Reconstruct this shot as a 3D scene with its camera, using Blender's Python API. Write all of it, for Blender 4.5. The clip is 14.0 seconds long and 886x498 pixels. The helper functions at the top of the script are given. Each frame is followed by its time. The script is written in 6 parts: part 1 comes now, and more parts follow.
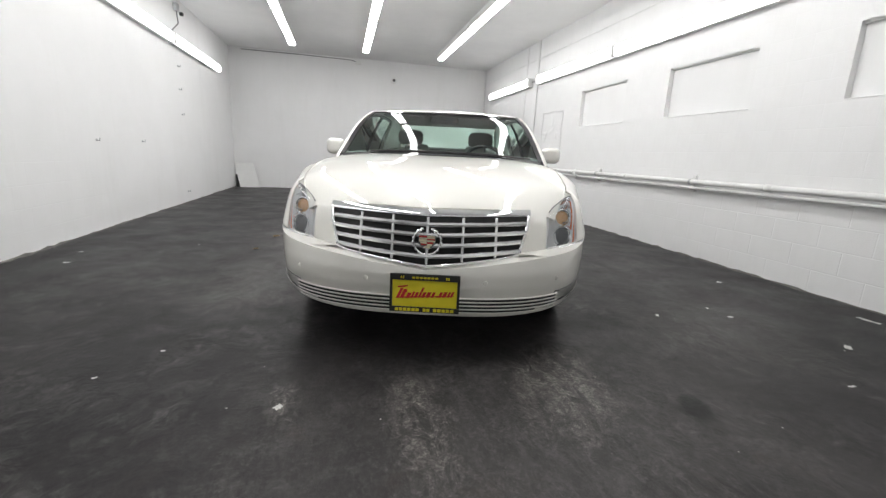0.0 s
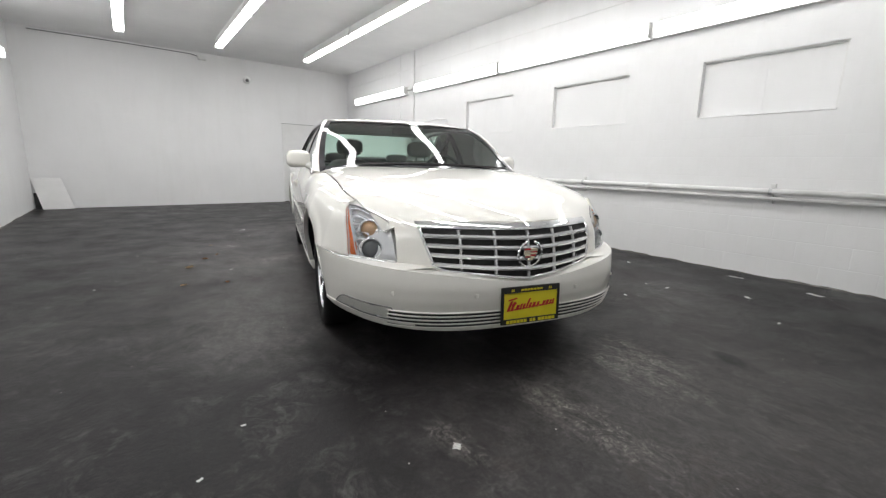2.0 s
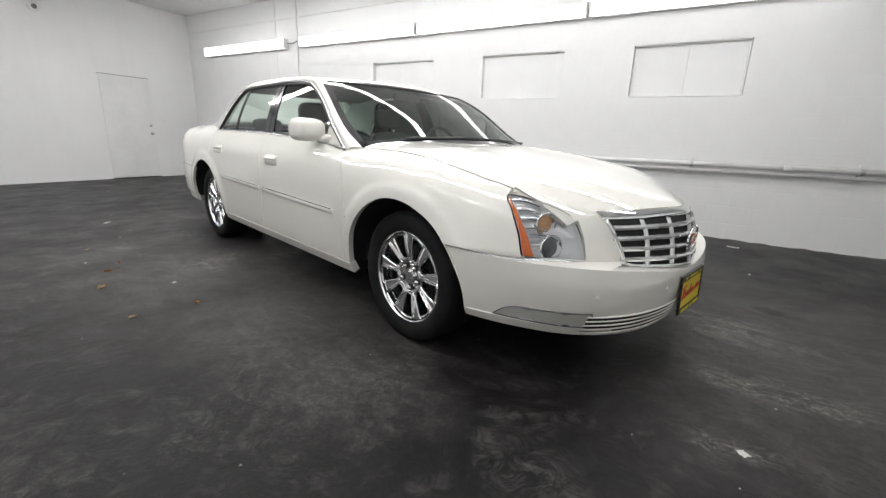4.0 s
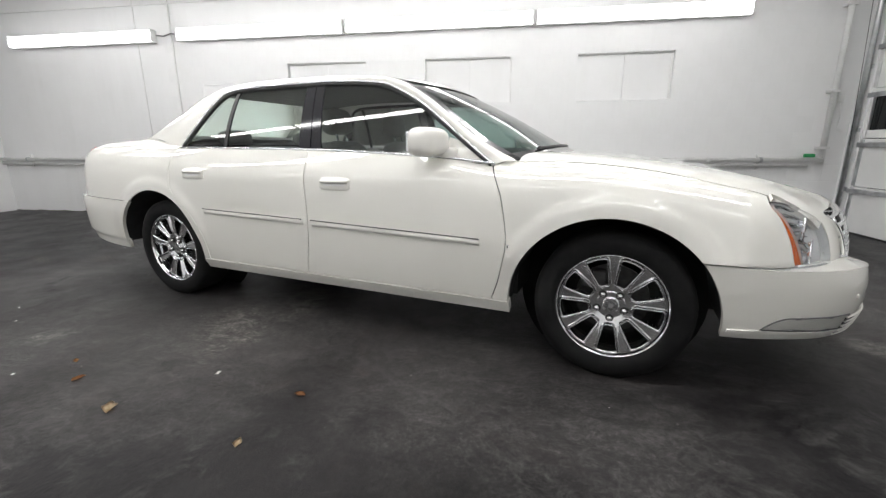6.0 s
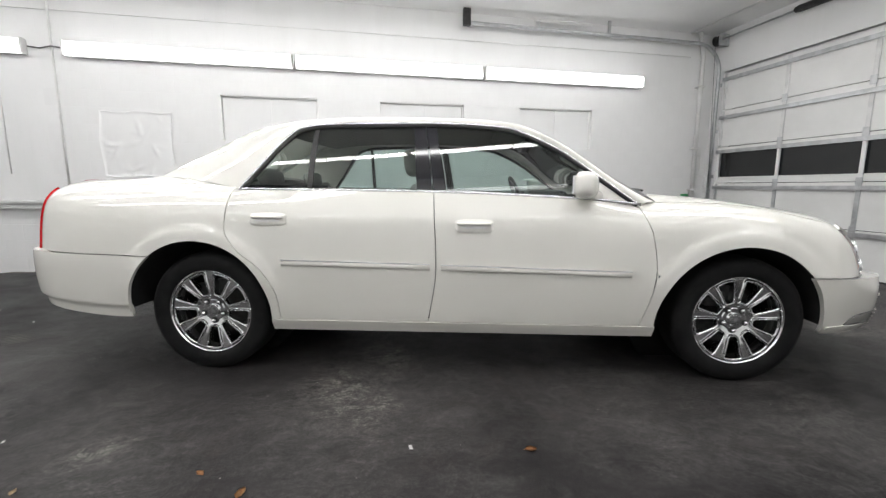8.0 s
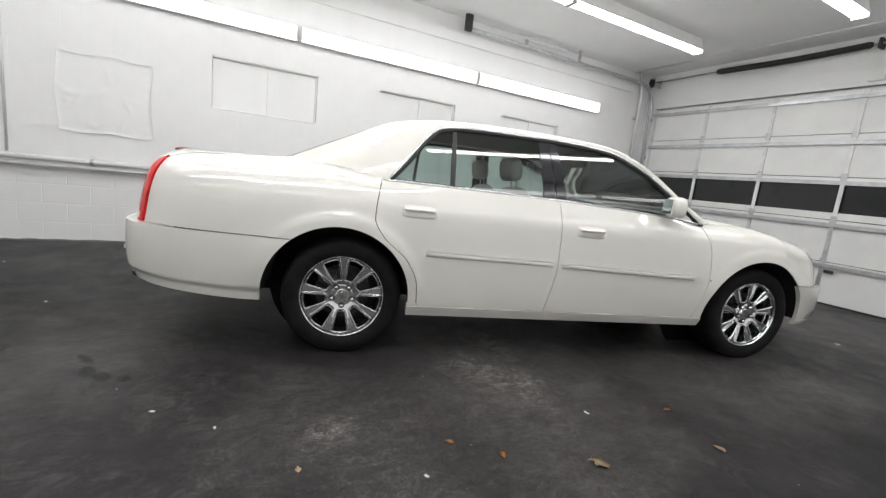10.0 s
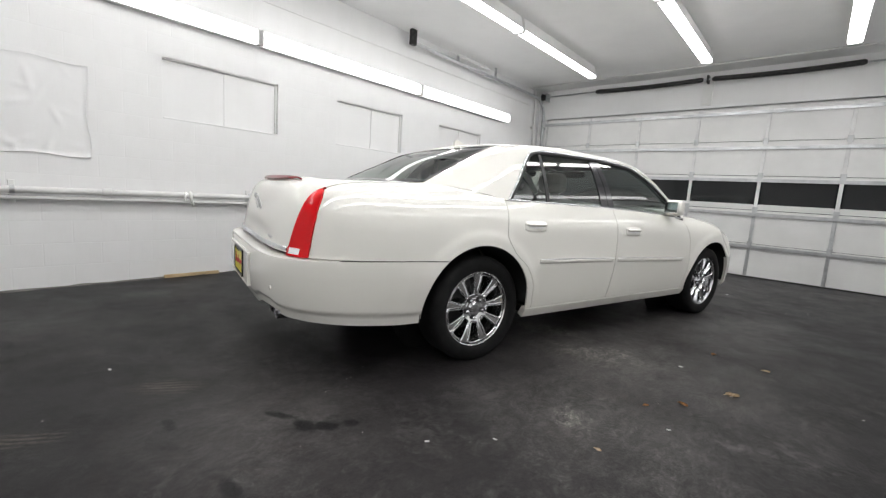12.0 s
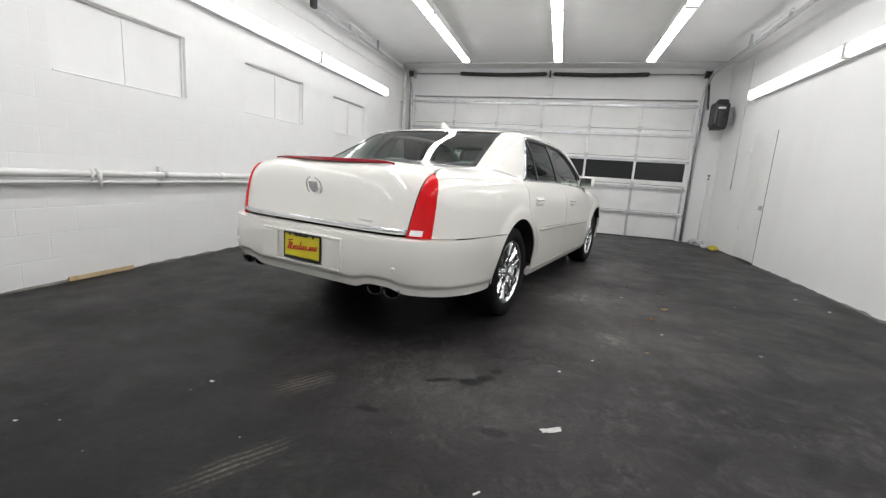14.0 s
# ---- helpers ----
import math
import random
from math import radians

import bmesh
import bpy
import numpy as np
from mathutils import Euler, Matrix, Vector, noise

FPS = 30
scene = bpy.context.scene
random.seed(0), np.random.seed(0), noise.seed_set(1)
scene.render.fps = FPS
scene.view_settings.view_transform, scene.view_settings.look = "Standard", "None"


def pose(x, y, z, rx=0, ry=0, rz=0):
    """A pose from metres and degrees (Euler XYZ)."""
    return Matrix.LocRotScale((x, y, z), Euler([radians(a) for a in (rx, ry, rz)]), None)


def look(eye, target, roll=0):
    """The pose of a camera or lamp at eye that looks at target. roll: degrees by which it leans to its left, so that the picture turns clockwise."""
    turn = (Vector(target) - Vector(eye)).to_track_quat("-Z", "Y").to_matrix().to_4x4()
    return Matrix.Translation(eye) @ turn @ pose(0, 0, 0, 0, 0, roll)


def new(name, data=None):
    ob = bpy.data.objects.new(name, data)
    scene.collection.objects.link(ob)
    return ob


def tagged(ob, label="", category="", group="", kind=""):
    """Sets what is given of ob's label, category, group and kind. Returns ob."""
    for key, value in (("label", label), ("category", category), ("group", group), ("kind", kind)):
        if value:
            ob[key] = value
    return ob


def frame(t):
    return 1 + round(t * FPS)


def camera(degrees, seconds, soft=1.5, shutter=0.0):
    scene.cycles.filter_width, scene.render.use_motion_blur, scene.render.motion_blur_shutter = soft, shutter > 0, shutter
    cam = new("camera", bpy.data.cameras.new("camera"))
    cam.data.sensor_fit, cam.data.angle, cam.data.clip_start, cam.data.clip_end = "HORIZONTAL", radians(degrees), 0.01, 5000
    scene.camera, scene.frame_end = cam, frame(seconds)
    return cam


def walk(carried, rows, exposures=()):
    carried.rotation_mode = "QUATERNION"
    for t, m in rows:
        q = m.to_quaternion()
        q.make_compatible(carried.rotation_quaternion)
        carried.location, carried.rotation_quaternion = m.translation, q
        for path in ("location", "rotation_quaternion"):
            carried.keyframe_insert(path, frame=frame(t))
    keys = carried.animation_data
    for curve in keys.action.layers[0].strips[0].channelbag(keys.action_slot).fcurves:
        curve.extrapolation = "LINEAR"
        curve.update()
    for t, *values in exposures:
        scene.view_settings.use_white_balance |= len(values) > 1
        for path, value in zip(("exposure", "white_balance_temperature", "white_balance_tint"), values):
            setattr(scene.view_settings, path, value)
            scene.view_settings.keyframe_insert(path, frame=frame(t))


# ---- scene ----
cam = camera(93.4, 14.0, 1.35)
EXPOSURES = [(0, 0.0), (6.0, 0.0), (8.5, -0.12), (11, -0.19), (13, -0.19), (14, -0.12)]
PATH = [
    (0, (0.263, 0.164, 1.018), (0.73, 2.06, 0.585), 2.7),
    (0.5, (-0.001, 0.227, 1.003), (0.738, 2.038, 0.587), 1.0),
    (1, (-0.273, 0.376, 1.006), (0.65, 2.098, 0.575), 2.4),
    (1.5, (-0.598, 0.526, 1.029), (0.509, 2.159, 0.702), 2.7),
    (2, (-0.89, 0.693, 1.038), (0.286, 2.264, 0.647), 1.4),
    (4.5, (-1.681, 2.529, 1.052), (0.073, 3.344, 0.542), 2.3),
    (5, (-1.696, 2.952, 1.059), (0.112, 3.645, 0.559), 2.2),
    (5.5, (-1.78, 3.364, 1.058), (0.104, 3.847, 0.593), 2.2),
    (6, (-1.787, 3.753, 1.044), (0.133, 4.048, 0.568), -0.2),
    (6.5, (-1.785, 4.139, 1.041), (0.168, 4.216, 0.618), 0.8),
    (7, (-1.77, 4.548, 1.043), (0.194, 4.454, 0.678), 0.3),
    (7.5, (-1.734, 4.906, 1.056), (0.226, 4.693, 0.719), 1.0),
    (8, (-1.742, 5.279, 1.058), (0.194, 4.877, 0.762), 0.1),
    (8.5, (-1.679, 5.617, 1.058), (0.228, 5.103, 0.746), 1.1),
    (8.7, (-1.654, 5.74, 1.066), (0.24, 5.187, 0.737), 2.0),
    (10.8, (-1.329, 7.362, 1.074), (0.295, 6.232, 0.784), 5.0),
    (11, (-1.242, 7.51, 1.068), (0.353, 6.338, 0.776), 4.3),
    (11.5, (-1.009, 7.872, 1.055), (0.474, 6.561, 0.767), 5.3),
    (12, (-0.721, 8.229, 1.061), (0.588, 6.74, 0.796), 3.8),
    (12.5, (-0.417, 8.537, 1.06), (0.762, 6.956, 0.727), 4.9),
    (13, (-0.146, 8.85, 1.067), (0.814, 7.115, 0.807), 3.6),
    (13.5, (0.189, 9.086, 1.053), (0.961, 7.278, 0.686), 2.7),
    (14, (0.502, 9.292, 1.047), (1.01, 7.389, 0.696), 3.9),
]
walk(cam, [(t, look(eye, target, roll)) for t, eye, target, roll in PATH], EXPOSURES)

# ---- light and exposure ----
world = bpy.data.worlds.new("world")
scene.world = world
world.use_nodes = True
world.node_tree.nodes["Background"].inputs[0].default_value = (0.5, 0.55, 0.6, 1)
world.node_tree.nodes["Background"].inputs[1].default_value = 0.02
LAMP, WALL_LAMP = 21.5, 4.5

# ---- room, in metres ----
XL, XR, YD, YF, ZC = -2.45, 4.23, -0.36, 12.15, 3.42


# ---- materials ----
def material(name, colour, rough=0.5, metal=0.0, **more):
    m = bpy.data.materials.new(name)
    m.use_nodes = True
    b = m.node_tree.nodes["Principled BSDF"]
    b.inputs["Base Color"].default_value = (*colour, 1)
    b.inputs["Roughness"].default_value = rough
    b.inputs["Metallic"].default_value = metal
    for key, value in more.items():
        b.inputs[key.replace("_", " ")].default_value = value
    return m


def node(m, kind, **settings):
    n = m.node_tree.nodes.new(kind)
    for key, value in settings.items():
        if key in n.inputs:
            n.inputs[key].default_value = value
        else:
            setattr(n, key, value)
    return n


def wire(m, a, b):
    m.node_tree.links.new(a, b)


def ramp(m, source, stops):
    n = node(m, "ShaderNodeValToRGB")
    while len(n.color_ramp.elements) < len(stops):
        n.color_ramp.elements.new(0.5)
    for e, (p, c) in zip(n.color_ramp.elements, stops):
        e.position, e.color = p, (*c, 1) if len(c) == 3 else c
    wire(m, source, n.inputs[0])
    return n.outputs[0]


def coords(m, scale=(1, 1, 1)):
    c, k = node(m, "ShaderNodeTexCoord"), node(m, "ShaderNodeMapping")
    k.inputs["Scale"].default_value = scale
    wire(m, c.outputs["Object"], k.inputs[0])
    return k.outputs[0]


def noise_of(m, scale, detail=5, rough=0.6, stretch=(1, 1, 1), distortion=0.0):
    n = node(m, "ShaderNodeTexNoise", Scale=scale, Detail=detail, Roughness=rough, Distortion=distortion)
    wire(m, coords(m, stretch), n.inputs["Vector"])
    return n.outputs[0]


def mix(m, fac, a, b, blend="MIX"):
    n = node(m, "ShaderNodeMix", data_type="RGBA", blend_type=blend)
    for k, v in ((0, fac), (6, a), (7, b)):
        if isinstance(v, (int, float)):
            n.inputs[k].default_value = v
        elif isinstance(v, tuple):
            n.inputs[k].default_value = (*v, 1)
        else:
            wire(m, v, n.inputs[k])
    return n.outputs[2]


def bump(m, height, strength, distance):
    n = node(m, "ShaderNodeBump", Strength=strength, Distance=distance)
    wire(m, height, n.inputs["Height"])
    wire(m, n.outputs[0], m.node_tree.nodes["Principled BSDF"].inputs["Normal"])


def into(m, socket, name):
    wire(m, socket, m.node_tree.nodes["Principled BSDF"].inputs[name])


def varied(name, c1, c2, rough, scale, metal=0.0, grain=0.2, depth=0.002, fine=60, **more):
    """A surface whose colour drifts between two tones, with fine relief."""
    m = material(name, c1, rough, metal, **more)
    big = noise_of(m, scale, 6)
    into(m, ramp(m, big, ((0.35, c1), (0.65, c2))), "Base Color")
    bump(m, noise_of(m, fine, 4), grain, depth)
    return m


def glow(name, colour, strength):
    m = material(name, (0.9, 0.9, 0.9), 0.4)
    b = m.node_tree.nodes["Principled BSDF"]
    b.inputs["Emission Color"].default_value = (*colour, 1)
    b.inputs["Emission Strength"].default_value = strength
    return m


def glass_like(name, tint, rough=0.0, ior=1.45):
    """Thin automotive glass: clear with a tint, and a mirror-like gloss by angle."""
    m = bpy.data.materials.new(name)
    m.use_nodes = True
    m.node_tree.nodes.clear()
    out = node(m, "ShaderNodeOutputMaterial")
    clear, gloss, mx = node(m, "ShaderNodeBsdfTransparent"), node(m, "ShaderNodeBsdfGlossy"), node(m, "ShaderNodeMixShader")
    clear.inputs[0].default_value = (*tint, 1)
    gloss.inputs["Roughness"].default_value = rough
    f = node(m, "ShaderNodeFresnel", IOR=ior)
    wire(m, f.outputs[0], mx.inputs[0])
    wire(m, clear.outputs[0], mx.inputs[1])
    wire(m, gloss.outputs[0], mx.inputs[2])
    wire(m, mx.outputs[0], out.inputs[0])
    return m


TUBE = glow("tube_diffuser", (1.0, 0.995, 0.99), LAMP)
WALLTUBE = glow("wall_tube_diffuser", (1.0, 0.995, 0.99), WALL_LAMP)


def wall_paint():
    m = material("wall_paint", (0.8, 0.8, 0.79), 0.45)
    big = noise_of(m, 0.7, 6)
    streak = noise_of(m, 3.0, 6, 0.7, (1, 1, 0.12))
    c = mix(m, 1.0, ramp(m, big, ((0.3, (0.77, 0.77, 0.77)), (0.7, (0.83, 0.83, 0.83)))), ramp(m, streak, ((0.28, (0.965, 0.965, 0.96)), (0.5, (1, 1, 1)))), "MULTIPLY")
    into(m, c, "Base Color")
    bump(m, noise_of(m, 90, 5, 0.7), 0.35, 0.003)
    return m


WALL = wall_paint()
CEIL = varied("ceiling_paint", (0.75, 0.75, 0.75), (0.82, 0.82, 0.815), 0.6, 0.8, grain=0.25, depth=0.003, fine=40)
TRIM = varied("white_enamel", (0.74, 0.74, 0.73), (0.8, 0.8, 0.79), 0.35, 3)
DOORPAINT = varied("door_panel_paint", (0.72, 0.72, 0.71), (0.8, 0.8, 0.79), 0.4, 1.5)
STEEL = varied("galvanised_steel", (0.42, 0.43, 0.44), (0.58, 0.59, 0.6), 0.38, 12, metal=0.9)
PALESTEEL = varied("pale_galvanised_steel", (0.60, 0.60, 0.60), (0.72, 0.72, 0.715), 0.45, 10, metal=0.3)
DARKSTEEL = varied("greased_dark_steel", (0.02, 0.02, 0.02), (0.05, 0.05, 0.05), 0.5, 20, metal=0.3)
GREYPLASTIC = varied("grey_plastic", (0.12, 0.12, 0.125), (0.17, 0.17, 0.17), 0.5, 8)
PANEGLASS = material("dark_door_pane", (0.012, 0.013, 0.014), 0.08)


def spot(m, x, y, rx, ry, turn=0.0, ragged=0.5, fine=6.0):
    """A ragged-edged patch of floor round (x, y)."""
    c, k, g = node(m, "ShaderNodeTexCoord"), node(m, "ShaderNodeMapping"), node(m, "ShaderNodeTexGradient", gradient_type="SPHERICAL")
    k.vector_type = "TEXTURE"
    k.inputs["Location"].default_value, k.inputs["Rotation"].default_value, k.inputs["Scale"].default_value = (x, y, 0), (0, 0, radians(turn)), (rx, ry, 1)
    wire(m, c.outputs["Object"], k.inputs[0])
    wire(m, k.outputs[0], g.inputs[0])
    n = noise_of(m, fine, 7, 0.7)
    mul = node(m, "ShaderNodeMath", operation="MULTIPLY_ADD")
    wire(m, n, mul.inputs[0])
    mul.inputs[1].default_value = ragged * 2
    wire(m, g.outputs[1], mul.inputs[2])
    sub = node(m, "ShaderNodeMath", operation="SUBTRACT")
    wire(m, mul.outputs[0], sub.inputs[0])
    sub.inputs[1].default_value = ragged
    gate = node(m, "ShaderNodeMath", operation="MULTIPLY", use_clamp=True)
    wire(m, sub.outputs[0], gate.inputs[0])
    wire(m, ramp(m, g.outputs[1], ((0.0, (0, 0, 0)), (0.25, (1, 1, 1)))), gate.inputs[1])
    return gate.outputs[0]


def most(m, sockets):
    out = sockets[0]
    for s in sockets[1:]:
        n = node(m, "ShaderNodeMath", operation="MAXIMUM")
        wire(m, out, n.inputs[0])
        wire(m, s, n.inputs[1])
        out = n.outputs[0]
    return out


def floor_surface():
    m = material("worn_black_floor", (0.02, 0.02, 0.02), 0.5)
    m.node_tree.nodes["Principled BSDF"].inputs["Specular IOR Level"].default_value = 0.13
    base = ramp(m, noise_of(m, 0.9, 8, 0.65), ((0.3, (0.0062, 0.0056, 0.0061)), (0.5, (0.0104, 0.0094, 0.0102)), (0.75, (0.023, 0.0210, 0.0218))))
    patches = ramp(m, noise_of(m, 1.7, 10, 0.78, (1, 1, 1), 0.9), ((0.46, (0, 0, 0)), (0.62, (0.95, 0.95, 0.95))))
    scuff = ramp(m, noise_of(m, 11, 10, 0.82, (1, 0.8, 1), 1.0), ((0.46, (0, 0, 0)), (0.70, (1, 1, 1))))
    c = mix(m, mix(m, 1.0, patches, scuff, "MULTIPLY"), base, (0.12, 0.116, 0.112))
    # worn places where cars turn and brake
    worn = most(m, [spot(m, 1.0, 1.35, 1.6, 1.4, 0, 0.9, 2.5), spot(m, 0.15, 5.3, 1.1, 1.0, 0, 0.9, 2.5), spot(m, 1.1, 7.45, 1.0, 0.55, 20, 0.9, 3.5), spot(m, -0.1, 6.3, 0.9, 0.7, 0, 0.9, 3), spot(m, 2.6, 2.2, 1.1, 0.6, 30, 0.9, 3), spot(m, 3.0, 8.0, 0.9, 0.6, 0, 0.9, 3), spot(m, -0.3, 3.4, 0.6, 0.8, 0, 0.9, 3), spot(m, 0.0, 3.95, 0.9, 0.7, 0, 0.9, 3)])
    streak = ramp(m, noise_of(m, 13, 10, 0.85, (1, 0.55, 1), 1.0), ((0.44, (0, 0, 0)), (0.66, (1, 1, 1))))
    speck = ramp(m, noise_of(m, 60, 8, 0.85, (1, 1, 1), 0.6), ((0.45, (0.1, 0.1, 0.1)), (0.66, (1, 1, 1))))
    lift = mix(m, 1.0, mix(m, 1.0, worn, streak, "MULTIPLY"), speck, "MULTIPLY")
    c = mix(m, lift, c, (0.30, 0.285, 0.275))
    # grey dusty smears round the car, with extra brightness painted into the floor there
    dusty_bright = most(m, [spot(m, 0.9, 1.2, 2.2, 1.9, 0, 0.5, 1.2), spot(m, 0.25, 4.9, 1.5, 2.6, 0, 0.5, 1.2), spot(m, 1.1, 7.5, 1.9, 1.3, 10, 0.5, 1.2), spot(m, 2.9, 3.6, 1.3, 2.4, 0, 0.5, 1.2)])
    smear = ramp(m, noise_of(m, 4.5, 10, 0.8, (1, 0.7, 1), 1.4), ((0.36, (0.14, 0.14, 0.14)), (0.64, (0.75, 0.75, 0.75))))
    c = mix(m, mix(m, 1.0, dusty_bright, smear, "MULTIPLY"), c, (0.060, 0.056, 0.056))
    c = mix(m, mix(m, 1.0, worn, (0.22, 0.22, 0.22), "MULTIPLY"), c, (0.11, 0.106, 0.103))
    # scuffed smears, paler where the paint has gone, and brown tracked-in dirt
    flake = ramp(m, noise_of(m, 7.0, 12, 0.72, (1, 0.6, 1), 2.4), ((0.55, (0, 0, 0)), (0.63, (1, 1, 1))))
    chip = ramp(m, noise_of(m, 21, 10, 0.75, (0.8, 1, 1), 1.6), ((0.585, (0, 0, 0)), (0.66, (1, 1, 1))))
    faint = ramp(m, noise_of(m, 3.1, 8, 0.7, (1, 1, 1), 1.2), ((0.42, (0.10, 0.10, 0.10)), (0.60, (0.85, 0.85, 0.85))))
    zone = mix(m, 1.0, dusty_bright, faint, "MULTIPLY")
    c = mix(m, mix(m, 1.0, mix(m, 1.0, flake, zone, "MULTIPLY"), speck, "MULTIPLY"), c, (0.150, 0.140, 0.136))
    c = mix(m, mix(m, 1.0, mix(m, 1.0, chip, zone, "MULTIPLY"), (0.75, 0.75, 0.75), "MULTIPLY"), c, (0.125, 0.116, 0.113))
    brown = ramp(m, noise_of(m, 2.6, 9, 0.75, (1, 1, 1), 1.5), ((0.54, (0, 0, 0)), (0.68, (0.30, 0.30, 0.30))))
    c = mix(m, mix(m, 1.0, brown, dusty_bright, "MULTIPLY"), c, (0.070, 0.050, 0.042))
    # bare scrapes
    bars = node(m, "ShaderNodeTexWave", Scale=11.0, Distortion=2.5, Detail=4.0)
    turn = node(m, "ShaderNodeMapping")
    turn.inputs["Rotation"].default_value = (0, 0, radians(35))
    wire(m, coords(m), turn.inputs[0])
    wire(m, turn.outputs[0], bars.inputs["Vector"])
    tread = ramp(m, bars.outputs["Fac"], ((0.45, (0.12, 0.12, 0.12)), (0.6, (1, 1, 1))))
    scrape = most(m, [spot(m, 1.49, 8.20, 0.26, 0.075, 62, 0.6, 14), spot(m, 1.60, 7.62, 0.22, 0.10, 55, 0.7, 14)])
    rubbed = most(m, [spot(m, 1.25, 1.75, 0.30, 0.5, -20, 0.8, 10), spot(m, 0.56, 1.6, 0.16, 0.5, 0, 0.8, 10), spot(m, 0.02, 1.8, 0.09, 0.2, 0, 0.6, 14), spot(m, 0.33, 5.35, 0.5, 0.28, 15, 0.9, 10), spot(m, 0.18, 5.18, 0.16, 0.12, 20, 0.8, 14), spot(m, 0.04, 6.32, 0.12, 0.18, 30, 0.9, 14), spot(m, 0.75, 5.1, 0.4, 0.2, 10, 0.9, 10)])
    c = mix(m, mix(m, 1.0, mix(m, 1.0, scrape, tread, "MULTIPLY"), speck, "MULTIPLY"), c, (0.55, 0.49, 0.39))
    c = mix(m, mix(m, 1.0, rubbed, mix(m, 1.0, streak, speck, "MULTIPLY"), "MULTIPLY"), c, (0.58, 0.54, 0.49))
    # oil and damp stains
    oil = most(m, [spot(m, 0.84, 7.30, 0.08, 0.05, 10, 0.7, 22), spot(m, 0.775, 7.235, 0.075, 0.045, 30, 0.7, 22), spot(m, 0.725, 7.135, 0.05, 0.035, 30, 0.6, 22), spot(m, 0.99, 7.34, 0.10, 0.03, 30, 0.9, 22), spot(m, 0.66, 7.69, 0.09, 0.04, 0, 0.5, 14), spot(m, -0.22, 7.52, 0.14, 0.05, 40, 1.3, 18), spot(m, -0.51, 7.16, 0.16, 0.06, 40, 1.3, 18), spot(m, -0.62, 7.42, 0.16, 0.07, 50, 1.3, 18), spot(m, 2.68, 8.15, 0.12, 0.06, 0, 1.2, 18), spot(m, -2.1, 3.76, 0.16, 0.08, 0, 0.5, 9), spot(m, 1.75, 1.48, 0.14, 0.09, 60, 0.6, 9), spot(m, 3.45, 1.75, 0.35, 0.2, 60, 0.5), spot(m, 1.22, 7.72, 0.08, 0.03, 0, 0.8, 18)])
    # a broad, ragged darker patch over the floor behind the car
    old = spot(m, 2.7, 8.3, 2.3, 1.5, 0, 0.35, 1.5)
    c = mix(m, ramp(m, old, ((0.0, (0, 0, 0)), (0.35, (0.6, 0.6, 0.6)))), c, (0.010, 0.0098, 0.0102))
    dark = ramp(m, oil, ((0.03, (0, 0, 0)), (0.5, (0.85, 0.85, 0.85))))
    c = mix(m, dark, c, (0.008, 0.008, 0.0085))
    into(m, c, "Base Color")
    r = ramp(m, noise_of(m, 2.3, 7, 0.7), ((0.3, (0.30, 0.30, 0.30)), (0.7, (0.50, 0.50, 0.50))))
    into(m, r, "Roughness")
    bump(m, noise_of(m, 38, 9, 0.75), 0.6, 0.005)
    return m


FLOOR = floor_surface()


# ---- mesh helpers ----
def link(name, bm, mat, parent=None, label="", smooth=False):
    me = bpy.data.meshes.new(name)
    bmesh.ops.recalc_face_normals(bm, faces=bm.faces)
    bm.to_mesh(me)
    bm.free()
    for p in me.polygons:
        p.use_smooth = smooth
    for one in mat if isinstance(mat, (list, tuple)) else (mat,):
        me.materials.append(one)
    ob = new(name, me)
    ob.parent = parent
    if label:
        ob["label"] = label
    return ob


def part(name, bm, mat, parent, label="", smooth=False):
    return link(name, bm, mat, parent, label, smooth)


def thing(name, label, category, group="", kind="", at=None):
    ob = new(name)
    if at is not None:
        ob.matrix_basis = at
    return tagged(ob, label, category, group, kind)


def add_box(bm, x0, y0, z0, x1, y1, z1, bevel=0.0, m=None):
    r = bmesh.ops.create_cube(bm, size=1.0)
    vs = r["verts"]
    for v in vs:
        v.co = Vector(((x0 + x1) / 2 + v.co.x * (x1 - x0), (y0 + y1) / 2 + v.co.y * (y1 - y0), (z0 + z1) / 2 + v.co.z * (z1 - z0)))
    if bevel:
        es = {e for v in vs for e in v.link_edges}
        r = bmesh.ops.bevel(bm, geom=list(es), offset=bevel, segments=2, affect="EDGES", profile=0.5)
        vs = list({v for f in r["faces"] for v in f.verts} | {v for v in vs if v.is_valid})
    if m is not None:
        bmesh.ops.transform(bm, matrix=m, verts=vs)
    return vs


def box(x0, y0, z0, x1, y1, z1, bevel=0.0):
    bm = bmesh.new()
    add_box(bm, x0, y0, z0, x1, y1, z1, bevel)
    return bm


def add_tube(bm, pts, radius, sides=10, cap=True):
    """A round bar through the points."""
    pts = [Vector(p) for p in pts]
    rings = []
    up = None
    for i, p in enumerate(pts):
        d = (pts[min(i + 1, len(pts) - 1)] - pts[max(i - 1, 0)]).normalized()
        if up is None:
            up = d.orthogonal().normalized()
        up = (up - d * up.dot(d)).normalized()
        w = d.cross(up)
        r = radius[i] if isinstance(radius, (list, tuple)) else radius
        rings.append([bm.verts.new(p + (up * math.cos(a) + w * math.sin(a)) * r) for a in (2 * math.pi * k / sides for k in range(sides))])
    for a, b in zip(rings, rings[1:]):
        for k in range(sides):
            bm.faces.new((a[k], a[(k + 1) % sides], b[(k + 1) % sides], b[k]))
    if cap:
        bm.faces.new(rings[0][::-1])
        bm.faces.new(rings[-1])


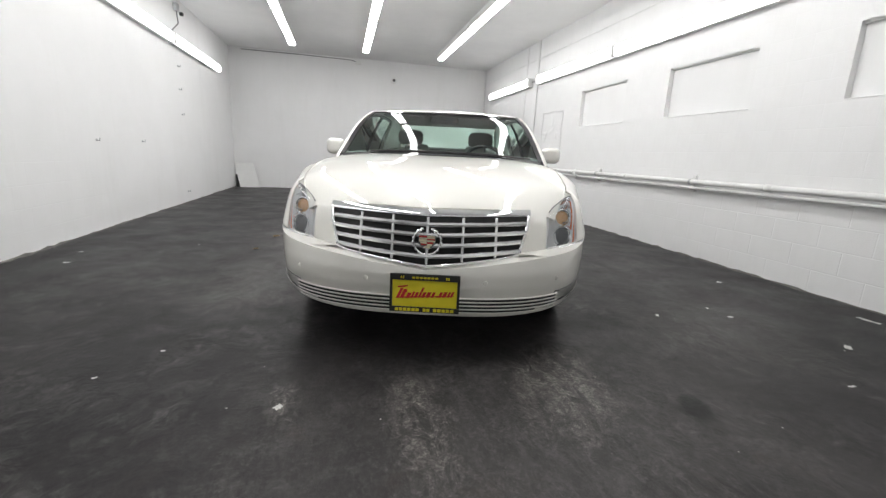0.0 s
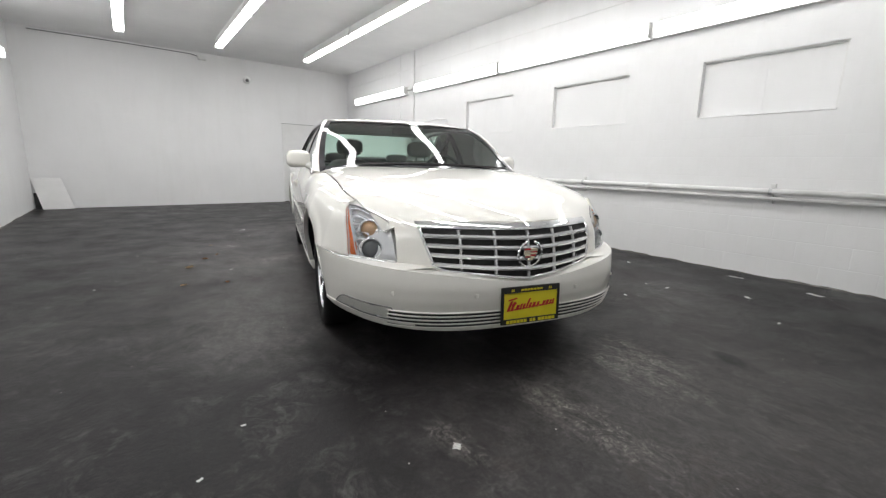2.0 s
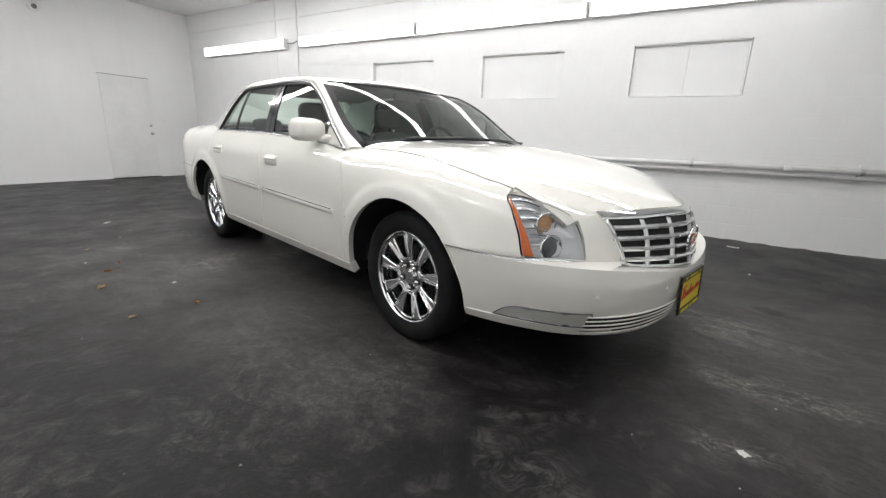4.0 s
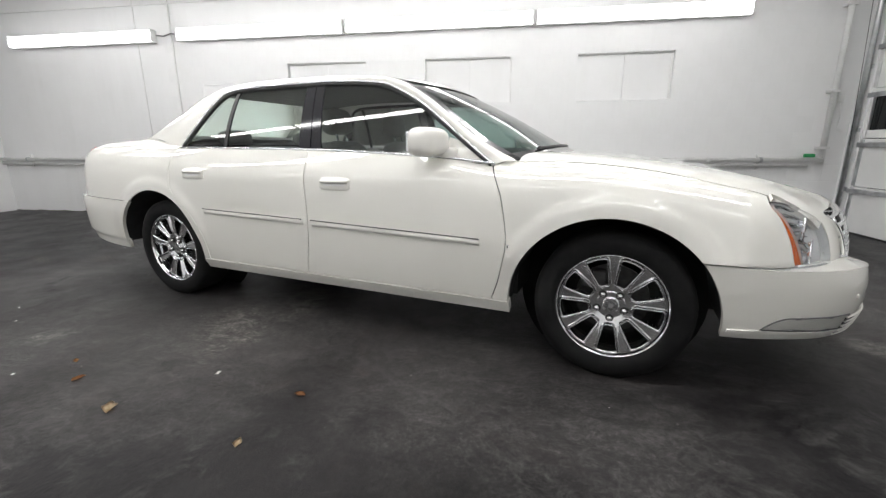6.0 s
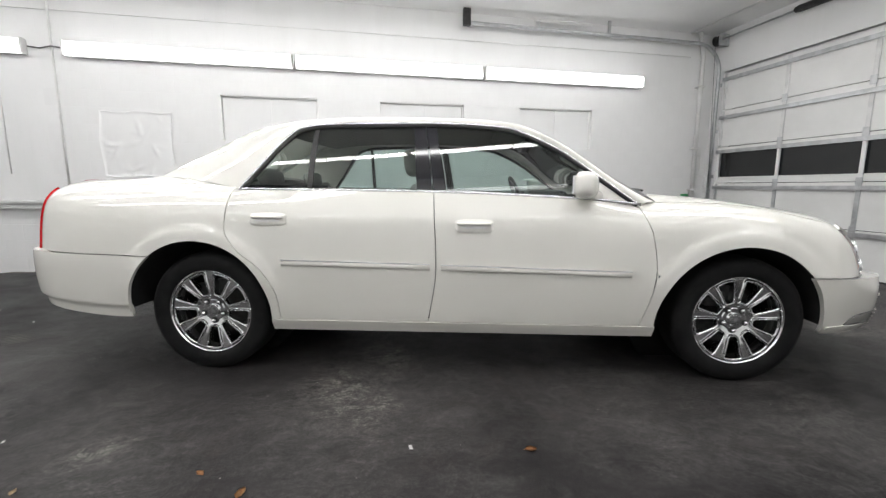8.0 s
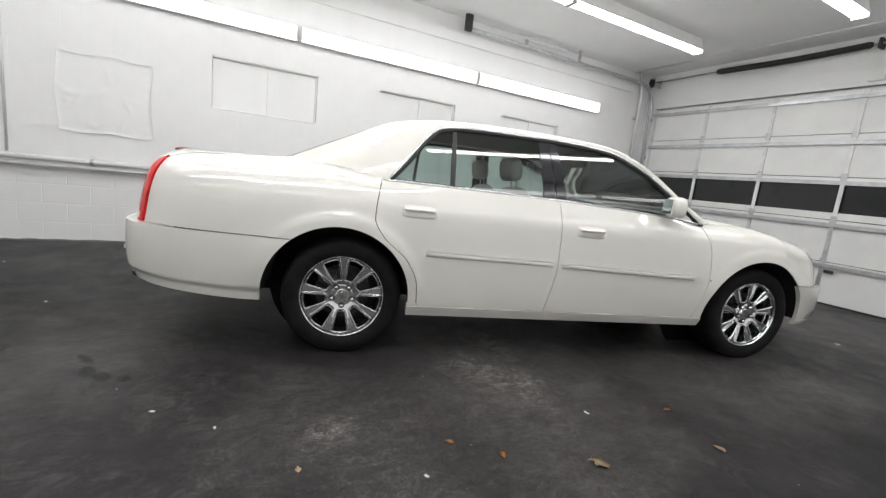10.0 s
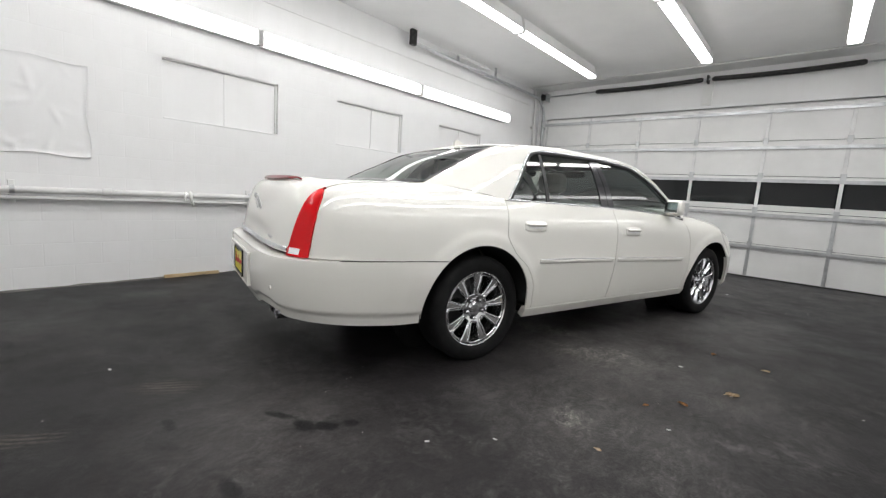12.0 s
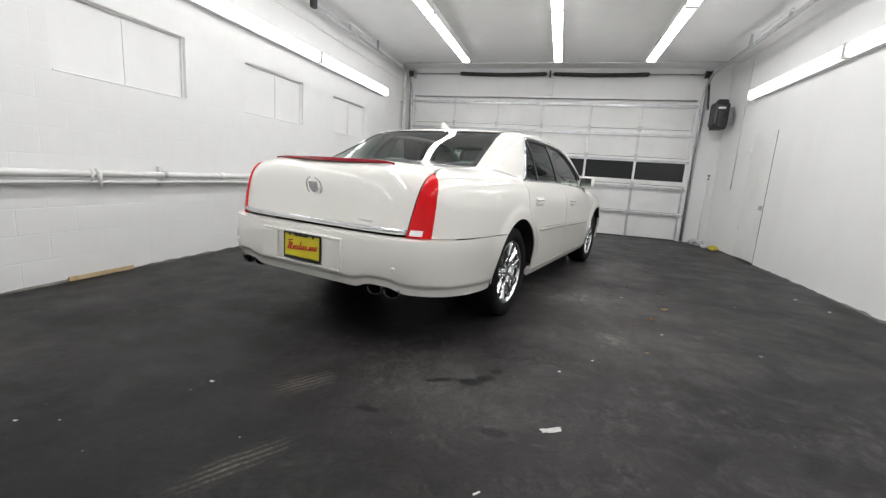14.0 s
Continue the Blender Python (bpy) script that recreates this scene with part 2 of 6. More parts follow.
def tube(pts, radius, sides=10):
    bm = bmesh.new()
    add_tube(bm, pts, radius, sides)
    return bm


def add_lathe(bm, profile, sides=32, axis="y", centre=(0, 0, 0), closed=False):
    """Turns (distance along the axis, radius) pairs round an axis."""
    c = Vector(centre)
    rings = []
    for h, r in profile:
        ring = []
        for k in range(sides):
            a = 2 * math.pi * k / sides
            u, w = r * math.cos(a), r * math.sin(a)
            ring.append(bm.verts.new(c + (Vector((u, h, w)) if axis == "y" else Vector((h, u, w)) if axis == "x" else Vector((u, w, h)))))
        rings.append(ring)
    pairs = list(zip(rings, rings[1:])) + ([(rings[-1], rings[0])] if closed else [])
    for a, b in pairs:
        for k in range(sides):
            bm.faces.new((a[k], a[(k + 1) % sides], b[(k + 1) % sides], b[k]))
    if not closed:
        for ring, (h, r) in ((rings[0], profile[0]), (rings[-1], profile[-1])):
            if r > 1e-4:
                bm.faces.new(ring)


def lathe(profile, sides=32, axis="y", centre=(0, 0, 0), closed=False):
    bm = bmesh.new()
    add_lathe(bm, profile, sides, axis, centre, closed)
    return bm


def add_prism(bm, outline, a, b, axis="y"):
    """A slab: an outline of (u, w) pairs from a to b along the axis."""
    def at(u, w, h):
        return (u, h, w) if axis == "y" else (h, u, w) if axis == "x" else (u, w, h)
    lo = [bm.verts.new(at(u, w, a)) for u, w in outline]
    hi = [bm.verts.new(at(u, w, b)) for u, w in outline]
    n = len(outline)
    for k in range(n):
        bm.faces.new((lo[k], lo[(k + 1) % n], hi[(k + 1) % n], hi[k]))
    bm.faces.new(lo[::-1])
    bm.faces.new(hi)


def prism(outline, a, b, axis="y"):
    bm = bmesh.new()
    add_prism(bm, outline, a, b, axis)
    return bm


# ---- the room ----
T = 0.2
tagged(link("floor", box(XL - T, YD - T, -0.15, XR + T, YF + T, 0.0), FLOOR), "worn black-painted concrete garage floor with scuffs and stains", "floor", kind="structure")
tagged(link("ceiling", box(XL - T, YD - T, ZC, XR + T, YF + T, ZC + 0.15), CEIL), "plain white-painted flat garage ceiling", "ceiling", kind="structure")
tagged(link("wall_west", box(XL - T, YD - T, 0, XL, YF + T, ZC), WALL), "white-painted concrete block side wall", "wall", kind="structure")
tagged(link("wall_north", box(XL, YF, 0, XR, YF + T, ZC), WALL), "plain white-painted end wall", "wall", kind="structure")

# the side wall with three blocked-up window recesses
WINS = ((1.735, 2.905), (3.745, 4.915), (5.74, 6.92))
WZ0, WZ1, DEEP = 1.63, 2.215, 0.085


def east_wall():
    bm = bmesh.new()
    xs0, xs1 = XR, XR + T
    ys = [YD - T] + [v for w in WINS for v in w] + [YF + T]
    for k in range(0, len(ys), 2):
        add_box(bm, xs0, ys[k], 0, xs1, ys[k + 1], ZC)
    for a, b in WINS:
        add_box(bm, xs0, a, 0, xs1, b, WZ0)
        add_box(bm, xs0, a, WZ1, xs1, b, ZC)
        add_box(bm, xs0 + DEEP, a, WZ0, xs1, b, WZ1)
    return bm


tagged(link("wall_east", east_wall(), WALL), "white-painted concrete block wall with three blocked-up windows", "wall", kind="structure")

# the wall round the roller door
DX0, DX1, DTOP = -1.93, 4.02, 2.82
bm = box(XL, YD - T, 0, DX0, YD, ZC)
add_box(bm, DX1, YD - T, 0, XR, YD, ZC)
add_box(bm, DX0, YD - T, DTOP, DX1, YD, ZC)
tagged(link("wall_south", bm, WALL), "white-painted wall round the sectional garage door", "wall", kind="structure")


def strip_light(x, y0, y1, z, wall=0):
    """A twin-tube fluorescent strip with its end caps, along y."""
    L = y1 - y0
    side = wall
    t = thing("fluorescent_light", "lit white fluorescent strip fixture with a frosted diffuser", "light", "fluorescent strips", at=pose(x, y0, z))
    if side:
        # on a wall: a thin white back tray behind a wrap-round diffuser
        bm = box(0.0 if side > 0 else -0.05, 0.02, -0.078, 0.05 if side > 0 else 0.0, L - 0.02, 0.078)
        for q in (-1, 1):
            add_box(bm, -0.026 if side > 0 else -0.05, 0.02, q * 0.0805 - 0.0025, 0.05 if side > 0 else 0.026, L - 0.02, q * 0.0805 + 0.0025)
        part("housing", bm, TRIM, t)
        prof = [(-0.002, 0.076), (-0.046, 0.077), (-0.064, 0.066), (-0.076, 0.042), (-0.080, 0.0), (-0.076, -0.042), (-0.064, -0.066), (-0.046, -0.077), (-0.002, -0.076)]
        prof = [(u * side, w) for u, w in prof]
    else:
        # under the ceiling: a slim tray, the diffuser wrapped round its sides
        part("housing", prism([(0.076, -0.004), (0.072, 0.016), (0.030, 0.16), (-0.030, 0.16), (-0.072, 0.016), (-0.076, -0.004)], 0.02, L - 0.02), TRIM, t)
        prof = [(0.069, -0.003), (0.069, -0.010), (0.064, -0.024), (0.040, -0.037), (0.0, -0.042), (-0.040, -0.037), (-0.064, -0.024), (-0.069, -0.010), (-0.069, -0.003)]
    halves = ((0.02, L / 2 - 0.006), (L / 2 + 0.006, L - 0.02))
    for a, b in halves:
        part("diffuser", prism(prof, a, b), WALLTUBE if side else TUBE, t, "glowing white diffuser")
    for y in (0.0, L - 0.02):
        if side:
            part("end_cap", box(-0.082 if side > 0 else 0, y, -0.085, 0.0 if side > 0 else 0.082, y + 0.02, 0.085, 0.006), TRIM, t)
        else:
            part("end_cap", box(-0.072, y, -0.044, 0.072, y + 0.02, 0.024, 0.004), TRIM, t)
    return t


for y0, y1 in ((0.96, 3.46), (3.49, 5.99), (6.02, 8.54), (8.92, 11.42)):
    strip_light(XR - 0.05, y0, y1, 2.63, 1)
for y0, y1 in ((0.94, 3.40), (3.43, 5.85), (5.88, 8.22), (8.26, 10.9)):
    strip_light(XL + 0.05, y0, y1, 2.68, -1)
for x in (-0.78, 0.80, 2.54):
    for y0, y1 in ((0.86, 3.26), (3.29, 5.68), (5.71, 8.1), (8.13, 10.52)):
        strip_light(x, y0, y1, ZC - 0.16, 0)

# ---- car paint and materials ----
PAINT = material("pearl_white_paint", (0.80, 0.79, 0.735), 0.5, 0.0, Coat_Weight=1.0, Coat_Roughness=0.025, Coat_IOR=1.85)
into(PAINT, ramp(PAINT, noise_of(PAINT, 900, 2), ((0.3, (0.80, 0.786, 0.730)), (0.7, (0.83, 0.818, 0.768)))), "Base Color")
CHROME = material("chrome", (0.82, 0.83, 0.84), 0.06, 1.0)
SILVER = material("bright_silver", (0.82, 0.83, 0.84), 0.16, 0.72)
# chrome in a darker tone for the exhaust tips
DARKCHROME = material("dark_chrome", (0.32, 0.32, 0.33), 0.2, 1.0)
SATIN = material("satin_chrome", (0.62, 0.63, 0.64), 0.22, 1.0)
BLACK = varied("black_trim", (0.012, 0.012, 0.013), (0.02, 0.02, 0.02), 0.4, 10)
GLOSSBLACK = material("gloss_black", (0.008, 0.008, 0.012), 0.12, 0.0, Coat_Weight=0.6)
WELL = varied("black_liner", (0.006, 0.006, 0.006), (0.012, 0.012, 0.012), 0.85, 15)
RUBBER = varied("tyre_rubber", (0.006, 0.006, 0.0065), (0.011, 0.011, 0.011), 0.7, 12, grain=0.3, fine=120)
RUBBER.node_tree.nodes["Principled BSDF"].inputs["Specular IOR Level"].default_value = 0.22
GLASS = glass_like("tinted_side_glass", (0.60, 0.69, 0.67), 0.0, 1.85)
SCREEN = glass_like("windscreen_glass", (0.40, 0.55, 0.51))
LENS = glass_like("clear_lens", (0.93, 0.94, 0.95))
AMBER = material("amber_plastic", (0.75, 0.16, 0.02), 0.2, 0.0, Coat_Weight=1.0)
PROJECTOR = material("projector_glass", (0.16, 0.17, 0.18), 0.08, 0.3, Coat_Weight=1.0)
AMBERLENS = material("amber_bulb", (0.75, 0.46, 0.25), 0.15, 0.3)
RED = material("red_lamp_plastic", (0.66, 0.008, 0.012), 0.10, 0.0, Specular_IOR_Level=0.32)
DARKRED = material("dark_red_lamp_plastic", (0.22, 0.004, 0.012), 0.15, 0.0, Specular_IOR_Level=0.3)
LAMPCHROME = varied("lamp_chrome", (0.90, 0.91, 0.92), (0.96, 0.97, 0.98), 0.10, 30, metal=0.35)
FOGGREY = varied("fog_reflector", (0.50, 0.50, 0.52), (0.85, 0.85, 0.87), 0.1, 24, metal=1.0)
LAMPGREY = varied("lamp_reflector", (0.93, 0.94, 0.95), (0.97, 0.98, 0.985), 0.14, 30, metal=0.1)
YELLOW = varied("yellow_plate", (0.72, 0.62, 0.02), (0.78, 0.68, 0.03), 0.4, 10)
PLATEBLACK = varied("black_plate_frame", (0.01, 0.01, 0.01), (0.02, 0.02, 0.02), 0.4, 20)
PLATERED = material("red_print", (0.5, 0.02, 0.02), 0.5)
LEATHER = varied("grey_leather", (0.26, 0.255, 0.235), (0.33, 0.325, 0.30), 0.5, 6, grain=0.35, fine=150)
DASH = varied("dark_dashboard", (0.02, 0.021, 0.022), (0.032, 0.033, 0.034), 0.6, 12, grain=0.3, fine=200)
HEADLINER = varied("headliner", (0.17, 0.17, 0.165), (0.21, 0.21, 0.205), 0.9, 20)


# ---- the car's shape: x from the front axle to the tail, y to the passenger side, z up ----
def curve(*keys):
    """A smooth curve through (x, value) pairs that never overshoots."""
    xs, ys = np.array(keys, float).T
    d = np.diff(ys) / np.diff(xs)
    m = np.r_[d[0], [0 if a * b <= 0 else 2 * a * b / (a + b) for a, b in zip(d, d[1:])], d[-1]]

    def f(x):
        x = np.clip(x, xs[0], xs[-1])
        k = np.clip(np.searchsorted(xs, x) - 1, 0, len(xs) - 2)
        h = xs[k + 1] - xs[k]
        t = (x - xs[k]) / h
        return ys[k] * (1 + 2 * t) * (1 - t) ** 2 + m[k] * h * t * (1 - t) ** 2 + ys[k + 1] * t * t * (3 - 2 * t) + m[k + 1] * h * t * t * (t - 1)
    return f


W0, ZB, NF, NR = 0.935, 0.60, 1.6, 5.0
NOSE, TAPER, NB = 1.075, 0.45, 2.9
nose_back = curve((0.20, 0.01), (0.47, 0.022), (0.52, 0.028), (0.60, 0.038), (0.74, 0.07), (0.78, 0.10), (0.82, 0.15), (0.90, 0.28), (1.10, 0.60))
tail_back = curve((0.20, 0.03), (0.60, 0.09), (0.70, 0.105), (0.925, 0.15), (1.03, 0.19), (1.10, 0.29))
bumper_f_back = curve((0.20, 0.06), (0.26, 0.038), (0.30, 0.026), (0.36, 0.010), (0.42, 0.0), (0.46, 0.0), (0.53, 0.012), (0.62, 0.04))
bumper_r_back = curve((0.30, 0.08), (0.42, 0.042), (0.55, 0.03), (0.66, 0.034), (0.72, 0.05))
crown = curve((-1.1, 0.74), (-1.0, 0.775), (-0.9, 0.812), (-0.7, 0.872), (-0.45, 0.925), (-0.17, 0.967), (0.15, 1.003), (0.5, 1.03), (0.9, 1.08), (2.7, 1.13), (3.1, 1.13), (3.6, 1.108), (4.05, 1.088), (4.3, 1.07))
square = curve((-1.0, 2.8), (-0.75, 3.3), (-0.52, 5.2), (-0.2, 5.4), (0.1, 6.0), (0.5, 5.2), (2.9, 5.0), (3.4, 5.2), (3.8, 6.6), (4.2, 7.0))
ARCH_F, ARCH_R = (0.019, 0.312, 0.442), (2.968, 0.348, 0.414)
tuck = curve((0.20, 0.075), (0.26, 0.05), (0.32, 0.022), (0.45, 0.008), (0.60, 0.0))
belt = curve((0.5, 0.958), (0.86, 0.992), (1.64, 1.026), (2.3, 1.036), (2.9, 1.042))


shoulder = curve((0.0, 0.865), (1.0, 0.882), (2.0, 0.895), (3.8, 0.90))


def plan(x, front, rear):
    f = np.clip((-x - TAPER) / (NOSE - front - TAPER), 0, 1) ** NF
    r = np.clip((x - 3.0) / (1.22 - rear), 0, 1) ** NR
    slim = 1 - 0.036 * np.clip((-x - 0.05) / 0.45, 0, 1) ** 1.5
    return W0 * np.where(x < 1, slim * (1 - f) ** (1 / NF), (1 - r) ** (1 / NR))


def arch_swell(x, z):
    """How far the wings swell round the wheel arches."""
    y = 0.0
    for ax, az, ar in (ARCH_F, ARCH_R):
        d = np.hypot(x - ax, z - az) - ar
        y = y + 0.013 / (1 + np.exp(np.clip((np.abs(d) - 0.075) / 0.011, -40, 40))) * np.clip((z - 0.40) / 0.12, 0, 1) * np.clip((0.98 - z) / 0.12, 0, 1)
    return y


def body_y(x, z, front=None, rear=None):
    """Half the body's width at a place and height."""
    front = nose_back(z) if front is None else front
    rear = tail_back(z) if rear is None else rear
    n = square(x)
    up = np.clip((z - ZB) / (crown(x) - ZB), 0, 1)
    round_over = (1 - up**n) ** (1 / n)
    # the doors turn in at a soft shoulder
    lean = 1 - 0.50 * 0.024 * np.log1p(np.exp(np.clip((z - shoulder(x)) / 0.024, -30, 30))) / W0
    b = np.clip((x - 0.58) / 0.4, 0, 1) * np.clip((2.80 - x) / 0.4, 0, 1)
    round_over = round_over * (1 - b) + np.minimum(lean, 1.0) * b * (z < crown(x))
    # the nose leans in towards the bonnet
    round_over = round_over * (1 - 0.27 * np.clip(z - ZB, 0, 1) * np.clip((-x - 0.15) / 0.3, 0, 1))
    y = plan(x, front, rear) * np.where(z > ZB, round_over, 1 - tuck(z) / W0)
    return y + arch_swell(x, z)


def bisect(f, lo, hi):
    """Where f goes from positive to negative between lo and hi."""
    lo, hi = lo + 0.0, hi + 0.0
    for _ in range(34):
        mid = (lo + hi) / 2
        up = f(mid) > 0
        lo, hi = np.where(up, mid, lo), np.where(up, hi, mid)
    return (lo + hi) / 2


def top_z(x, y):
    x, y = np.broadcast_arrays(np.asarray(x, float), np.abs(np.asarray(y, float)))
    return bisect(lambda z: body_y(x, z) - y - 1e-6, np.full(x.shape, ZB), np.maximum(crown(x), ZB + 0.01))


def front_x(y, z):
    y, z = np.broadcast_arrays(np.abs(np.asarray(y, float)), np.asarray(z, float))
    return -bisect(lambda d: body_y(-d, z) - y - 1e-6, np.zeros(y.shape), np.full(y.shape, 1.10))


def rear_x(y, z):
    y, z = np.broadcast_arrays(np.abs(np.asarray(y, float)), np.asarray(z, float))
    return bisect(lambda x: body_y(x, z) - y - 1e-6, np.full(y.shape, 3.0), np.full(y.shape, 4.22))


CAR = thing("car", "pearl-white four-door saloon with chrome wheels, parked indoors", "car", at=pose(0.902, 3.057, 0, 0, 0, 75.2) @ Matrix.Translation((0, -0.013, 0)) @ Matrix.Diagonal((1, 1.014, 1, 1)))
CORE = np.array((1.6, 0.0, 0.6))


def raw(name, verts, faces, mat, parent, label="", smooth=True):
    me = bpy.data.meshes.new(name)
    me.from_pydata([tuple(map(float, v)) for v in verts], [], [tuple(map(int, f)) for f in faces])
    me.validate()
    me.polygons.foreach_set("use_smooth", [smooth] * len(me.polygons))
    for one in mat if isinstance(mat, (list, tuple)) else (mat,):
        me.materials.append(one)
    ob = new(name, me)
    ob.parent = parent
    if label:
        ob["label"] = label
    return ob


def normals(P):
    a, b = np.gradient(P, axis=0), np.gradient(P, axis=1)
    n = np.cross(a, b)
    return n / (np.linalg.norm(n, axis=2, keepdims=True) + 1e-9)


def sheet(name, P, mat, parent, label="", skirt=0.014, out=0.0, arch=None, core=CORE, back=False):
    """A curved panel over a grid of points, its edges turned in by skirt. arch: (x, z, radius) of a wheel arch cut out of it."""
    P = np.array(P, float)
    nu, nv = P.shape[:2]
    n = normals(P)
    if ((P - core) * n).sum() < 0:
        n = -n
        flip = True
    else:
        flip = False
    P = P + n * out
    inside = np.zeros((nu, nv), bool)
    if arch:
        ax, az, ar = arch
        up = np.maximum(P[..., 2] - az, 0)
        d = np.hypot(P[..., 0] - ax, up)
        inside = d < ar
        k = np.where(inside, ar / np.maximum(d, 1e-6), 1)
        P[..., 0] = ax + (P[..., 0] - ax) * k
        P[..., 2] = np.where(P[..., 2] > az, az + up * k, P[..., 2])
        s = np.sign(P[..., 1])
        P[..., 1] = np.where(inside, s * body_y(P[..., 0], P[..., 2]), P[..., 1])
    index = np.arange(nu * nv).reshape(nu, nv)
    faces = []
    for i in range(nu - 1):
        for j in range(nv - 1):
            if inside[i, j] and inside[i + 1, j] and inside[i, j + 1] and inside[i + 1, j + 1]:
                continue
            f = (index[i, j], index[i + 1, j], index[i + 1, j + 1], index[i, j + 1])
            faces.append(f[::-1] if flip else f)
    verts = list(P.reshape(-1, 3))
    if skirt:
        rim = [(i, 0) for i in range(nu)] + [(nu - 1, j) for j in range(1, nv)] + [(i, nv - 1) for i in range(nu - 2, -1, -1)] + [(0, j) for j in range(nv - 2, 0, -1)]
        base = len(verts)
        for i, j in rim:
            verts += [P[i, j], P[i, j] - n[i, j] * skirt]
        for k in range(len(rim)):
            q = (k + 1) % len(rim)
            if inside[rim[k]] and inside[rim[q]]:
                continue
            f = (base + 2 * k, base + 2 * k + 1, base + 2 * q + 1, base + 2 * q)
            faces.append(f if not flip else f[::-1])
    if back:
        base = len(verts)
        verts += list((P - n * skirt).reshape(-1, 3))
        faces += [tuple(base + v for v in f[::-1]) for f in faces if max(f) < nu * nv]
    return raw(name, verts, faces, mat, parent, label)


def lin(a, b, n):
    return np.linspace(a, b, n)


GAP = 0.0025


def side_grid(side, x_front, x_back, z_low, z_high, nx, nz, power=1.0, gap=GAP, waist=None):
    """Points of the body's side between two shut lines and two heights."""
    s, t = np.meshgrid(lin(0, 1, nx), 1 - (1 - lin(0, 1, nz)) ** power, indexing="ij")
    z = 0.6 + 0.3 * t
    for _ in range(12):
        x = (x_front(z) + gap) * (1 - s) + (x_back(z) - gap) * s
        lo, hi = z_low(x) + gap, z_high(x) - gap
        if waist is None:
            z = lo * (1 - t) + hi * t
        else:
            z = np.where(t < 0.55, lo + (waist - lo) * t / 0.55, waist + (hi - waist) * (t - 0.55) / 0.45)
    return np.stack([x, side * body_y(x, z), z], -1)


door_a = curve((0.30, 0.548), (0.45, 0.50), (0.61, 0.474), (0.80, 0.50), (0.96, 0.565), (1.05, 0.60))
door_b = curve((0.30, 1.676), (0.637, 1.628), (1.03, 1.644))
door_c = curve((0.30, 2.50), (0.45, 2.512), (0.60, 2.585), (0.723, 2.725), (0.83, 2.782), (1.01, 2.764), (1.06, 2.75))
hood_line = curve((-1.0, 0.575), (-0.85, 0.605), (-0.70, 0.672), (-0.55, 0.735), (-0.4, 0.768), (0.0, 0.79), (0.6, 0.815))


def fender_low(x):
    return np.where(x < 0.0, 0.580 + 0.013 * np.clip((x + 0.66) / 0.28, 0, 1), 0.30)


def quarter_low(x):
    return np.where(x < 2.95, 0.30, 0.672 + 0.018 * np.clip((x - 3.2) / 0.7, 0, 1))


def height_at(x, y):
    return top_z(x, y)


lid_edge = curve((2.9, 0.672), (3.45, 0.672), (3.75, 0.688), (3.90, 0.721), (4.2, 0.721))
lamp_edge = curve((0.55, -0.675), (0.58, -0.652), (0.68, -0.620), (0.77, -0.576), (0.826, -0.536), (0.95, -0.52))
tail_edge = curve((0.68, 3.995), (0.92, 3.950), (1.04, 3.902), (1.10, 3.870))

